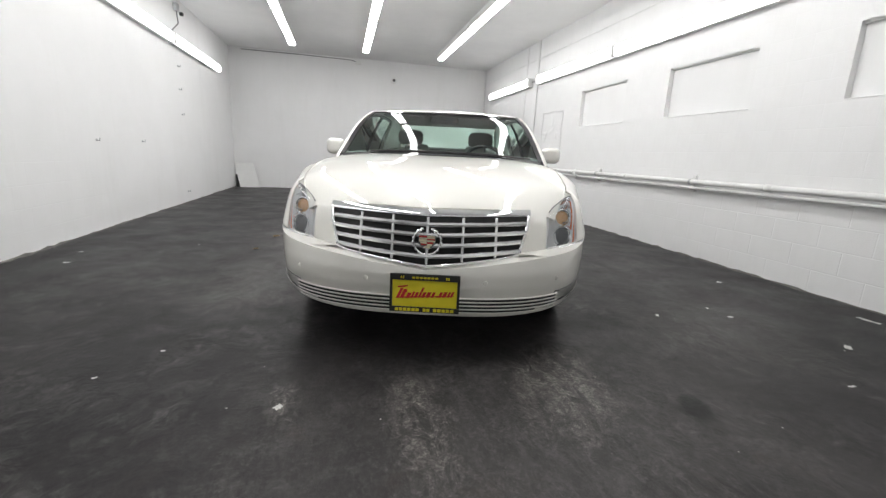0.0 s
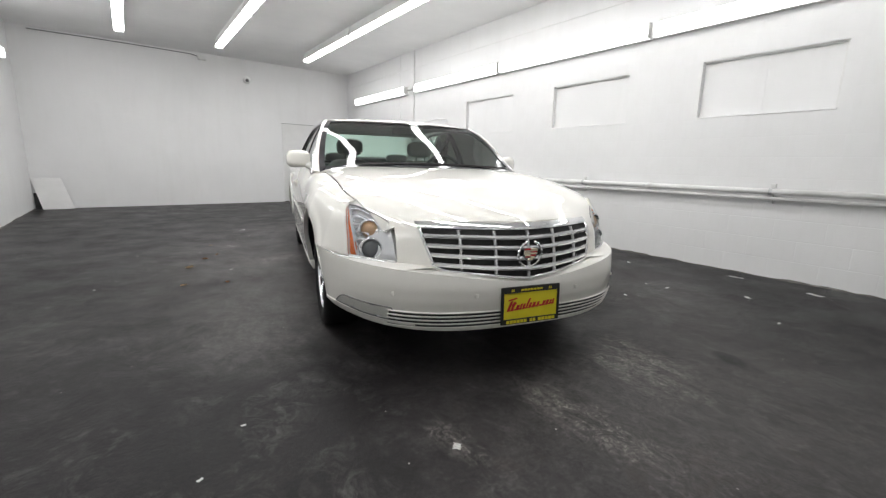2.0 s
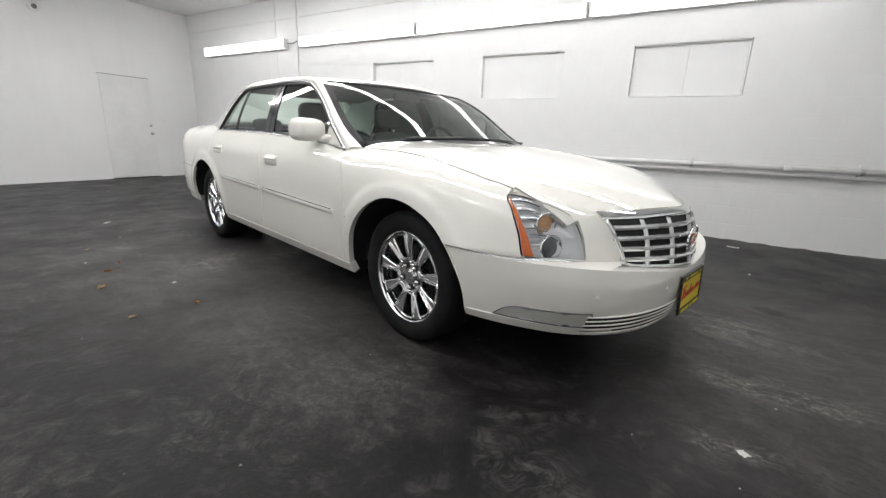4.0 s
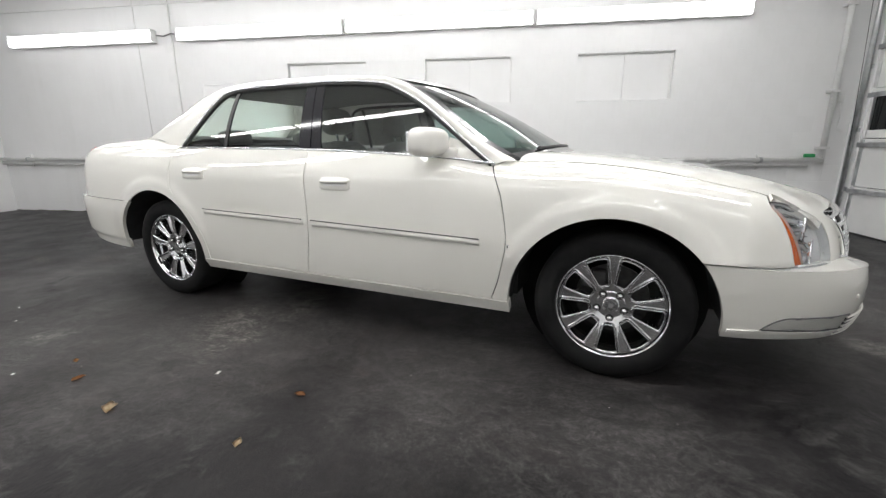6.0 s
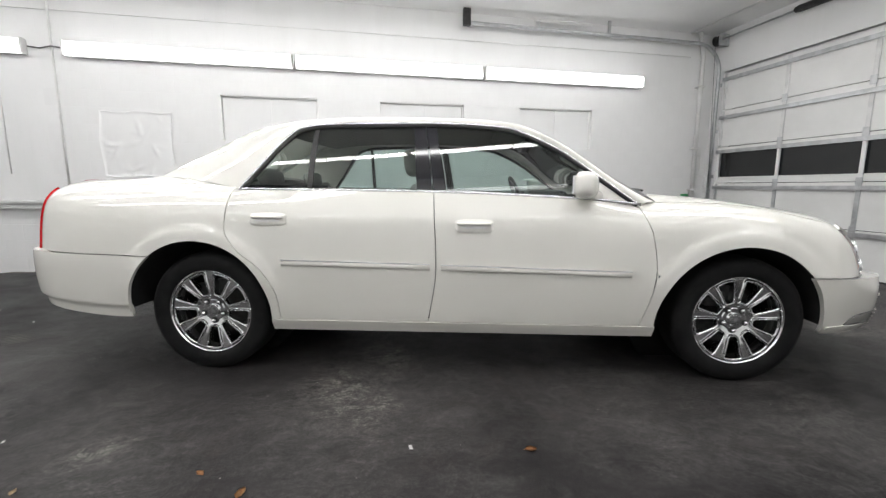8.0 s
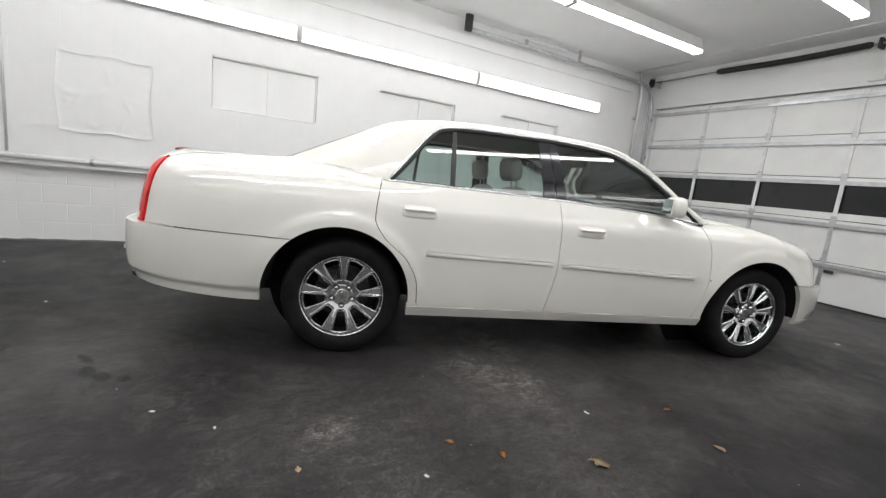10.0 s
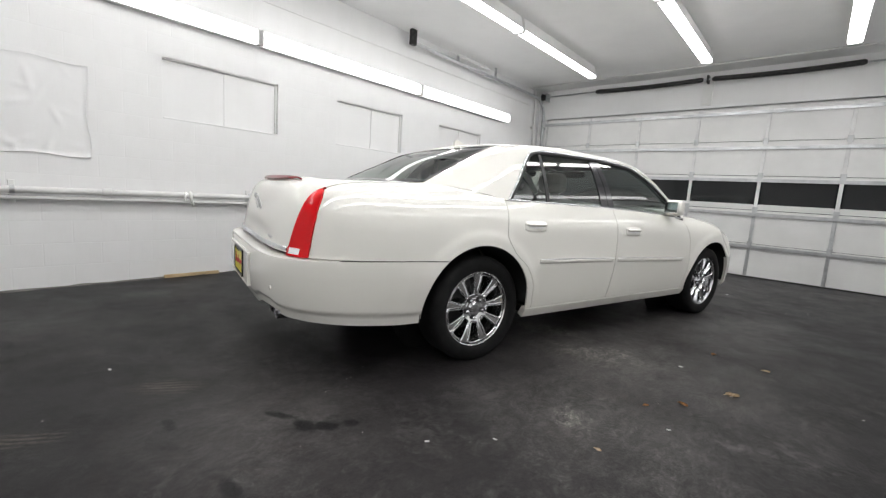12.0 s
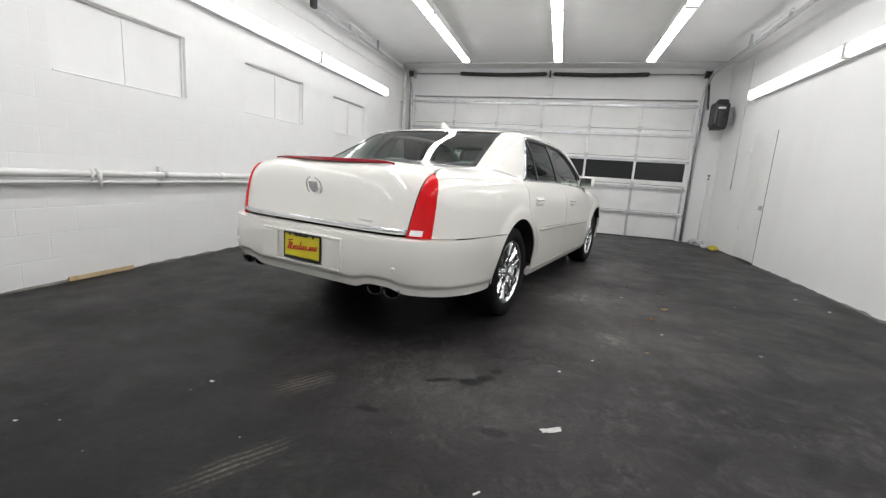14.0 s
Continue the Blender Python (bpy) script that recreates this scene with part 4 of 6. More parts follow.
def badge(parent, at, scale, coloured=True):
    """A round badge as plain shapes: a bright wreath round a small shield of coloured blocks."""
    bm = bmesh.new()
    arc = [math.radians(112 + 316 * k / 36) for k in range(37)]
    add_tube(bm, [(-0.006, 0.064 * math.cos(a), 0.064 * math.sin(a)) for a in arc], 0.0055, 8)
    for k, a in enumerate(arc[::2]):
        c = Vector((-0.006, 0.066 * math.cos(a), 0.066 * math.sin(a)))
        d = Vector((0, math.cos(a + 0.9 * (1 if k < 9 else -1)), math.sin(a + 0.9 * (1 if k < 9 else -1)))) * 0.009
        add_tube(bm, [c - d, c, c + d], [0.003, 0.008, 0.002], 6)
    bmesh.ops.transform(bm, matrix=at @ Matrix.Scale(scale, 4), verts=bm.verts)
    ring = part("badge", bm, CHROME if coloured else SILVER, parent, "round chrome wreath badge with a small coloured shield", smooth=True)
    shield = [(-0.040, 0.032), (0.040, 0.032), (0.040, -0.008), (0.021, -0.032), (0.0, -0.040), (-0.021, -0.032), (-0.040, -0.008)]
    bm = prism(shield, -0.012, 0.0, "x")
    bmesh.ops.transform(bm, matrix=at @ Matrix.Scale(scale, 4), verts=bm.verts)
    part("shield", bm, CHROME if coloured else SILVER, ring)
    gold = material("badge_gold", (0.80, 0.70, 0.52), 0.3, 0.3)
    for y0, y1, z0, z1, m in ((-0.037, -0.001, 0.016, 0.029, gold), (0.001, 0.037, 0.022, 0.029, PLATERED), (0.001, 0.037, 0.015, 0.020, gold), (-0.037, -0.001, 0.009, 0.014, PLATERED), (-0.037, -0.001, 0.001, 0.007, gold), (0.001, 0.037, 0.001, 0.012, gold), (-0.030, -0.001, -0.010, -0.002, PLATERED), (0.001, 0.030, -0.008, -0.002, gold), (0.001, 0.026, -0.016, -0.010, PLATERED), (-0.024, -0.001, -0.020, -0.012, gold), (-0.014, 0.014, -0.030, -0.022, gold)):
        bm = box(-0.014, y0, z0, -0.0115, y1, z1)
        bmesh.ops.transform(bm, matrix=at @ Matrix.Scale(scale, 4), verts=bm.verts)
        part("shield_field", bm, m if coloured else SILVER, ring)
    return ring


badge(grille, pose(float(front_x(0.0, 0.627)) - 0.014, 0.0, 0.627, 0, -4, 0), 0.98)


def licence_plate(parent, at, w, h, mats, head=0.030, foot=0.026):
    """A dealer plate in a frame; its writing as plain bars."""
    frame_mat, face_mat = mats
    bm = bmesh.new()
    add_box(bm, -0.012, -w / 2, -h / 2, 0.0, w / 2, -h / 2 + foot, 0.002)
    add_box(bm, -0.012, -w / 2, h / 2 - head, 0.0, w / 2, h / 2, 0.002)
    add_box(bm, -0.0115, -w / 2, -h / 2 + foot - 0.002, 0.0, -w / 2 + 0.4 * head, h / 2 - head + 0.002)
    add_box(bm, -0.0115, w / 2 - 0.4 * head, -h / 2 + foot - 0.002, 0.0, w / 2, h / 2 - head + 0.002)
    bmesh.ops.transform(bm, matrix=at, verts=bm.verts)
    pl = part("number_plate", bm, frame_mat, parent, "yellow dealer plate in a black frame")
    bm = box(-0.007, -w / 2 + 0.006, -h / 2 + 0.01, -0.001, w / 2 - 0.006, h / 2 - 0.01)
    bmesh.ops.transform(bm, matrix=at, verts=bm.verts)
    part("plate_face", bm, face_mat, pl)
    # red script as a row of bold slanted bars over a rising swash
    bm = bmesh.new()
    base, k = -0.020, w / 0.325
    for u, hh, ww in ((-0.116, 0.050, 0.013), (-0.098, 0.044, 0.016), (-0.074, 0.026, 0.017), (-0.055, 0.030, 0.010), (-0.038, 0.027, 0.012), (-0.016, 0.050, 0.010), (-0.004, 0.027, 0.014), (0.018, 0.027, 0.017), (0.040, 0.026, 0.012), (0.058, 0.009, 0.009), (0.074, 0.026, 0.014), (0.094, 0.027, 0.016), (0.113, 0.026, 0.010), (0.128, 0.027, 0.010)):
        d, zb = 0.22 * hh, base + 0.06 * u
        add_prism(bm, [(-(u - ww / 2 - d) * k, zb), (-(u + ww / 2 - d) * k, zb), (-(u + ww / 2 + d) * k, zb + hh), (-(u - ww / 2 + d) * k, zb + hh)], -0.0085, -0.0072, "x")
    for u0, u1, z0, z1, hh in ((-0.125, -0.078, 0.024, 0.032, 0.007), (-0.125, 0.135, -0.026, -0.008, 0.005), (-0.104, -0.080, 0.002, 0.006, 0.006)):
        add_prism(bm, [(-u0 * k, z0), (-u1 * k, z1), (-u1 * k, z1 + hh), (-u0 * k, z0 + hh)], -0.0090, -0.0074, "x")
    bmesh.ops.transform(bm, matrix=at, verts=bm.verts)
    part("script_bar", bm, PLATERED, pl)
    # small bars for the writing on the frame
    for y0, y1, zc, hh in ((-0.062, 0.062, h / 2 - 0.016, 0.0045), (-0.115, -0.095, h / 2 - 0.016, 0.006), (0.095, 0.115, h / 2 - 0.016, 0.006), (-0.14, -0.040, -h / 2 + 0.013, 0.0075), (-0.028, 0.008, -h / 2 + 0.013, 0.0075), (0.022, 0.138, -h / 2 + 0.013, 0.0075)):
        m = max(2, round((y1 - y0) / 0.019))
        for q in range(m):
            bm = box(-0.0135, y0 + (y1 - y0) * q / m + 0.002, zc - hh, -0.0118, y0 + (y1 - y0) * (q + 1) / m - 0.002, zc + hh)
            bmesh.ops.transform(bm, matrix=at @ Matrix.Scale(k, 4, (0, 1, 0)), verts=bm.verts)
            part("lettering_bar", bm, YELLOW if frame_mat is PLATEBLACK and head > 0.02 else PLATEBLACK, pl)
    return pl


licence_plate(bumper, pose(-NOSE - 0.006, 0.0, 0.383, 0, 2, 0), 0.325, 0.185, (PLATEBLACK, YELLOW))

# ---- tail ----
s, t = np.meshgrid(lin(0, 1, 141), lin(0, 1, 30), indexing="ij")
z = 0.4 + 0.28 * t
for _ in range(8):
    end = theta_rear(ARCH_R[0] + np.sqrt(np.clip(ARCH_R[2] ** 2 - np.maximum(z - ARCH_R[1], 0) ** 2, 0, 1)) + 0.001, z, bumper_r_back)
    end = np.maximum(end, 0.006)
    th = end * (1 - s) + (np.pi - end) * s
    # spread the points: more of them round the corners
    x, y = around_rear(th, z, bumper_r_back)
    top = 0.672 + 0.016 * np.clip((x - 3.2) / 0.7, 0, 1)
    low = 0.312 + 0.070 * np.clip((x - 3.45) / 0.72, 0, 1) ** 1.3 + 0.034 * np.exp(-(((np.abs(y) - 0.565) / 0.115) ** 4)) * (x > 3.9)
    z = low * (1 - t) + (top - GAP) * t
inset = 0.016 * (1 / (1 + np.exp((t - 0.17) / 0.008)))
P = np.stack([x, y * (1 - inset) + np.sign(y) * arch_swell(x, z), z], -1)
P[..., 0] -= inset * np.clip((x - 3.7) / 0.35, 0, 1)
rear_bumper = sheet("rear_bumper", P, PAINT, CAR, skirt=0.022)
# join of the bumper sides forward to the arch
for side in (1, -1):
    x, t = np.meshgrid(lin(3.0, 3.42, 40), lin(0, 1, 24), indexing="ij")
    z = 0.390 + (0.672 - GAP - 0.390) * t
    sheet("bumper_end", np.stack([x, side * (body_y(x, z) - 0.0015), z], -1), PAINT, rear_bumper, arch=ARCH_R)


def on_rear_bumper(y, z, out):
    a = 1.22 - bumper_r_back(z)
    k = 1 - tuck(np.minimum(z, ZB)) / W0
    x = 3.0 + a * np.clip(1 - np.clip(np.abs(y) / (W0 * k), 0, 1) ** NR, 0, 1) ** (1 / NR)
    return np.stack([x + out, y + 0 * x, z + 0 * x], -1)


# shelf between the rear bumper and the boot
ys, q = np.meshgrid(lin(-0.885, 0.885, 81), lin(0, 1, 5), indexing="ij")
outer = on_rear_bumper(ys, 0.682 + 0 * ys, -0.002)
inner = np.stack([rear_x(np.minimum(np.abs(ys), 0.885), 0.70 + 0 * ys) - 0.02, ys * 0.985, 0.690 + 0 * ys], -1)
sheet("bumper_shelf", outer * (1 - q[..., None]) + inner * q[..., None], PAINT, rear_bumper, skirt=0.0)

# plate recess: a raised rim round a shallow field
bm = bmesh.new()
for y0, y1, z0, z1 in ((-0.33, 0.33, 0.635, 0.652), (-0.33, -0.19, 0.47, 0.635), (0.19, 0.33, 0.47, 0.635), (-0.33, 0.33, 0.455, 0.47)):
    add_box(bm, 4.16, y0, z0, 4.202, y1, z1, 0.004)
part("plate_surround", bm, PAINT, rear_bumper)
licence_plate(rear_bumper, pose(4.198, 0.03, 0.562, 0, 0, 180), 0.305, 0.165, (PLATEBLACK, YELLOW), 0.012, 0.016)
for y0, z0 in ((0.30, 0.52), (-0.33, 0.52), (0.66, 0.52), (-0.66, 0.52)):
    c = on_rear_bumper(np.array(y0), np.array(z0), 0.001)
    bm = lathe([(-0.004, 0.013), (0.002, 0.013), (0.0035, 0.009)], 14, "x", tuple(c))
    part("parking_sensor", bm, PAINT, rear_bumper, smooth=True)

# boot lid: top and rear face
lid_foot = 0.705
r, v = np.meshgrid(lin(-1, 1, 57), lin(0, 1, 44), indexing="ij")
x = 2.95 + (3.90 - 2.95) * v
y = r * (lid_edge(x) - GAP)
lift = 0.012 * np.clip((x - 3.6) / 0.30, 0, 1) ** 2 * (1 - r**4)
ztop = top_z(x, y)
lid_top = np.stack([x, y, ztop + lift], -1)
r2, v2 = np.meshgrid(lin(-1, 1, 57), lin(0, 1, 34)[1:], indexing="ij")
yy = y[:, -1:] * (1 - v2) ** 1.0 + r2 * 0.680 * (1 - (1 - v2) ** 1.0)
zs = ztop[:, -1:] * (1 - v2) + lid_foot * v2
lid_rear = np.stack([rear_x(yy, zs), yy, zs + lift[:, -1:] * (1 - v2) ** 3], -1)
boot = sheet("boot_lid", np.concatenate([lid_top, lid_rear], 1), PAINT, CAR, skirt=0.02)
# bright strip at the lid's foot
y, t = np.meshgrid(lin(-0.682, 0.682, 41), lin(-1, 1, 7), indexing="ij")
z = 0.722 + 0.0135 * t
sheet("bright_strip", np.stack([rear_x(y, z) + 0.004 + 0.008 * np.sqrt(np.clip(1 - t**2, 0, 1)), y, z], -1), SATIN, boot, "chrome strip", skirt=0.006)
# high brake lamp along the lid's edge
y, t = np.meshgrid(lin(-0.50, 0.50, 41), lin(-1, 1, 9), indexing="ij")
e = np.clip(1 - (np.abs(y) / 0.5) ** 2, 0, 1)
xc = 3.975 - 0.02 * (np.abs(y) / 0.5) ** 2
x = xc + 0.024 * t * (0.12 + 0.88 * e)
zl = top_z(3.90, y) + 0.010
z = zl + 0.006 * e**0.5 * np.sqrt(np.clip(1 - t**2, 0, 1)) - 0.016 * np.clip(t, 0, 1) ** 2 * (0.3 + 0.7 * e) - 0.003
sheet("brake_light", np.stack([x, y, z], -1), DARKRED, boot, "long dark-red high brake light", skirt=0.012)
badge(boot, pose(4.081, 0.0, 0.925, 0, -14, 180), 0.95, False)
bm = bmesh.new()
for k in range(5):
    add_box(bm, 0, 0.35 + 0.022 * k, 0.752, 0.004, 0.366 + 0.022 * k, 0.766, 0.001)
bmesh.ops.transform(bm, matrix=Matrix.Translation((4.098, 0.02, 0)), verts=bm.verts)
part("model_script_bar", bm, CHROME, boot)

# tail lamps
for side in (1, -1):
    s, t = np.meshgrid(lin(0, 1, 24), lin(0, 1, 34), indexing="ij")
    z = 0.692 + (1.043 - 0.692) * t
    xin = rear_x(0.684 + 0.044 * t + 0.012 * np.clip((t - 0.94) / 0.06, 0, 1) ** 2, z)
    xout = tail_edge(z) - 0.0005
    th0, th1 = theta_rear(xin, z, tail_back), theta_rear(xout, z, tail_back)
    th = th0 * (1 - s) + th1 * s
    x = 3.0 + (1.22 - tail_back(z)) * np.sin(th) ** (2 / NR)
    P = np.stack([x, side * body_y(x, z), z], -1)
    lamp = sheet("tail_lamp", P, RED, CAR, "tall glossy red tail lamp", skirt=0.02, out=0.010)
    sheet("reversing_light", P[2:15, 1:5], LAMPGREY, lamp, "clear reversing light", skirt=0.003, out=0.0115)

# exhaust tips and underbody
for side in (1, -1):
    for k in (0.0, 0.105):
        c = (3.980, side * (0.505 + k * 1.15), 0.380)
        bm = lathe([(-0.14, 0.034), (0.12, 0.037), (0.125, 0.040), (0.12, 0.042), (-0.14, 0.039)], 24, "x", c, closed=True)
        for v in bm.verts:
            v.co.y = c[1] + (v.co.y - c[1]) * 1.32
            v.co.z = c[2] + (v.co.z - c[2]) * 0.90
        part("exhaust_tip", bm, DARKCHROME, CAR, "oval chrome exhaust tip", smooth=True)
        bm = lathe([(-0.1, 0.001), (-0.1, 0.038)], 20, "x", c)
        part("exhaust_throat", bm, WELL, CAR)
part("exhaust_silencer", box(3.45, -0.72, 0.37, 3.80, 0.72, 0.47, 0.04), DARKSTEEL, CAR)
# floor pan, plus unseen inner boxes added to block light through the panel gaps
bm = box(-0.90, -0.53, 0.275, 3.55, 0.53, 0.36)
add_box(bm, 0.50, -0.86, 0.255, 2.47, 0.86, 0.30)
add_box(bm, -0.90, -0.30, 0.36, -0.80, 0.30, 0.66)
add_box(bm, -0.70, -0.50, 0.34, 0.45, 0.50, 0.68)
add_box(bm, 2.60, -0.53, 0.34, 3.95, 0.53, 0.85)
part("underbody", bm, WELL, CAR, "dark underbody and inner structure")
for x in (0.0, 2.936):
    part("axle", tube([(x, -0.7, 0.342), (x, 0.7, 0.342)], 0.04), DARKSTEEL, CAR)

# ---- the cabin ----
def glass_y(z):
    """Half the width at the side glass, which leans in more and more towards the roof."""
    lean = 0.270 + 0.82 * (z - 1.06)
    return 0.856 + (np.log(np.cos(lean)) - math.log(math.cos(0.188))) / 0.82


def resample(keys, n, by=None):
    keys = np.array(keys, float)
    d = np.r_[0, np.cumsum(np.linalg.norm(np.diff(keys if by is None else np.array(by, float), axis=0), axis=1))]
    d /= d[-1]
    return np.stack([curve(*zip(d, keys[:, k]))(lin(0, 1, n)) for k in range(keys.shape[1])], 1)


# window opening seen from the side (x, z), and the outer edge of pillars and roof
OPEN = [(0.555, 0.958), (0.70, 1.065), (0.832, 1.163), (0.953, 1.248), (1.10, 1.327), (1.243, 1.380), (1.48, 1.404), (1.72, 1.412), (2.05, 1.412), (2.30, 1.406), (2.42, 1.385), (2.50, 1.32), (2.62, 1.17), (2.725, 1.042)]
EDGE = [(0.46, 0.818, 0.978), (0.645, 0.803, 1.076), (0.792, 0.778, 1.180), (0.912, 0.750, 1.268), (1.047, 0.713, 1.347), (1.185, 0.670, 1.404), (1.45, 0.634, 1.440), (1.72, 0.621, 1.452), (2.05, 0.618, 1.458), (2.38, 0.613, 1.448), (2.62, 0.606, 1.418), (2.74, 0.613, 1.385), (2.98, 0.640, 1.268), (3.28, 0.69, 1.118)]
ND = 90
opening = resample(OPEN, ND)
edge3 = resample(EDGE, ND, OPEN)
for side in (1, -1):
    inner = np.stack([opening[:, 0], side * glass_y(opening[:, 1]), opening[:, 1]], 1)
    outer = edge3 * np.array((1, side, 1))
    t = lin(0, 1, 9)[None, :, None]
    P = inner[:, None] * (1 - t) + outer[:, None] * t
    P[..., 1] += side * 0.016 * np.sin(np.pi * t[..., 0])
    P[..., 2] += 0.012 * np.sin(np.pi * t[..., 0])
    sheet("cabin_side", P, PAINT, CAR, skirt=0.02)
    # sail panel from the rear pillar down to the deck
    a = np.array([(2.725, glass_y(1.042), 1.036), (2.92, 0.85, 1.03), (3.18, 0.83, 1.03), (3.60, 0.74, 1.05)])
    b = np.array([(3.28, 0.69, 1.118), (3.34, 0.685, 1.108), (3.42, 0.68, 1.100), (3.62, 0.675, 1.092)])
    a, b = resample(a, 24), resample(b, 24)
    a[4:, 2] = top_z(a[4:, 0], a[4:, 1]) - 0.002
    b[8:, 2] = b[8:, 2] * (1 - lin(0, 1, 16)) + (top_z(b[8:, 0], b[8:, 1]) - 0.002) * lin(0, 1, 16)
    t = lin(0, 1, 12)[None, :, None]
    P = a[:, None] * (1 - t) + b[:, None] * t
    q = lin(0, 1, 24)[:, None]
    ease = t[..., 0] ** (1 + 0.8 * q**0.3)
    swell = np.sin(np.pi * t[..., 0]) * (1 - q) ** 3
    P[..., 2] = a[:, None, 2] * (1 - ease) + b[:, None, 2] * ease + 0.012 * swell
    P[..., 1] += 0.016 * swell
    P[..., 1] *= side
    sheet("sail_panel", P, PAINT, CAR, skirt=0.02)
    # bright surround of the windows
    pts = [(p[0], side * (glass_y(p[1]) + 0.008), p[1]) for p in opening]
    low = [(x, side * (glass_y(float(belt(x))) + 0.012), float(belt(x)) + 0.004) for x in lin(2.725, 0.555, 40)]
    part("window_trim", tube(pts + low[1:], 0.0075, 8), SATIN, CAR, "chrome window surround", smooth=True)
    inner_pts = [(p[0] * 0.985 + 0.024, side * (glass_y(p[1]) + 0.004), 1.02 + (p[1] - 1.02) * 0.965) for p in opening]
    part("window_seal", tube(inner_pts, 0.012, 6), BLACK, CAR, smooth=True)
    # belt ledge under the glass
    x, t = np.meshgrid(lin(0.50, 2.80, 40), lin(0, 1, 4), indexing="ij")
    zz = belt(x)
    y = body_y(x, zz - GAP) * (1 - t) + (glass_y(zz) - 0.05) * t
    sheet("belt_ledge", np.stack([x, side * y, zz - GAP + 0.004 * t], -1), PAINT, CAR, skirt=0.0)


    def pane(name, L, R, mat, label, inset, n=14, out=0.0):
        L, R = resample(L, n), resample(R, n)
        s = lin(0, 1, n)[:, None, None]
        Q = L[None] * (1 - s) + R[None] * s
        P = np.stack([Q[..., 0], side * (glass_y(Q[..., 1]) - inset), Q[..., 1]], -1)
        ob = sheet(name, P, mat, CAR, label, skirt=0.0 if mat is GLASS else 0.008, out=out)
        return ob

    g = pane("side_window", [(0.60, 0.97), (0.832, 1.155), (0.953, 1.24), (1.10, 1.32), (1.243, 1.372)], [(1.58, 1.023), (1.60, 1.15), (1.63, 1.30), (1.645, 1.392)], GLASS, "tinted front door glass", 0.010)
    g.visible_shadow = False
    g = pane("side_window", [(1.735, 1.03), (1.75, 1.2), (1.765, 1.402)], [(2.325, 1.036), (2.32, 1.2), (2.315, 1.396)], GLASS, "tinted rear door glass", 0.010)
    g.visible_shadow = False
    g = pane("quarter_window", [(2.35, 1.038), (2.345, 1.2), (2.335, 1.392)], [(2.70, 1.044), (2.61, 1.17), (2.49, 1.315), (2.41, 1.375)], GLASS, "tinted quarter glass", 0.010)
    g.visible_shadow = False
    pane("centre_pillar", [(1.578, 1.024), (1.60, 1.15), (1.643, 1.406)], [(1.648, 1.026), (1.662, 1.15), (1.70, 1.408)], GLOSSBLACK, "gloss-black door pillar", 0.003)
    pane("centre_pillar", [(1.655, 1.026), (1.668, 1.15), (1.706, 1.408)], [(1.738, 1.03), (1.748, 1.15), (1.768, 1.408)], GLOSSBLACK, "gloss-black door pillar", 0.003)
    pane("window_divider", [(2.322, 1.038), (2.318, 1.2), (2.312, 1.40)], [(2.352, 1.038), (2.348, 1.2), (2.338, 1.40)], BLACK, "", 0.004)
    pane("mirror_sail", [(0.60, 0.966), (0.66, 1.01), (0.73, 1.07)], [(0.80, 0.986), (0.80, 1.03), (0.80, 1.09)], PAINT, "", 0.0)
    # door mirror: rounded shell with a glass in its rear face
    m = bmesh.new()
    bmesh.ops.create_uvsphere(m, u_segments=36, v_segments=20, radius=1.0)
    for v in m.verts:
        c = v.co
        q = Vector([math.copysign(abs(k) ** 0.62, k) for k in c])
        q.x = q.x * 0.072 if q.x < 0 else q.x * 0.05
        yy = q.y
        v.co = Vector((0.868 + q.x + 0.03 * yy, side * (0.938 + 0.090 * yy), 1.066 + q.z * (0.068 + 0.004 * yy)))
    mirror = part("door_mirror", m, PAINT, CAR, "white door mirror", smooth=True)
    m = box(0.910, side * 0.938 - 0.068, 1.018, 0.924, side * 0.938 + 0.068, 1.114, 0.005)
    for v in m.verts:
        v.co.x += 0.333 * (side * v.co.y - 0.938)
    part("mirror_glass", m, CHROME, mirror)
    part("mirror_arm", tube([(0.765, side * 0.83, 1.005), (0.80, side * 0.855, 1.015), (0.84, side * 0.89, 1.03)], [0.034, 0.03, 0.03], 10), PAINT, mirror, smooth=True)

# small badge on the front wings
for side in (1, -1):
    part("wing_badge", box(0.435, side * 0.9355 - 0.004, 0.578, 0.466, side * 0.9355 + 0.004, 0.602, 0.002), SATIN, CAR, "small chrome square")

wind = resample(EDGE[:6], 30)
r = lin(-1, 1, 41)
v = lin(0, 1, 30)
xc, zc = curve((0, 0.325), (1, 1.075))(v), curve((0, 1.018), (0.5, 1.225), (1, 1.408))(v)
R, V = np.meshgrid(r, v, indexing="ij")
k = np.abs(R) ** 2.2
P = np.stack([xc[None] * (1 - k) + (wind[None, :, 0]) * k, R * wind[None, :, 1], zc[None] * (1 - k) + wind[None, :, 2] * k], -1)
g = sheet("windscreen", P, SCREEN, CAR, "tinted laminated windscreen", skirt=0.0, out=-0.004)
g.visible_shadow = False
for name, Q in (("screen_band", P[:, 29 - 1:]), ("screen_band", P[:2]), ("screen_band", P[-2:]), ("screen_band", P[:, :3])):
    sheet(name, Q, GLOSSBLACK, CAR, "", skirt=0.004, out=0.002)
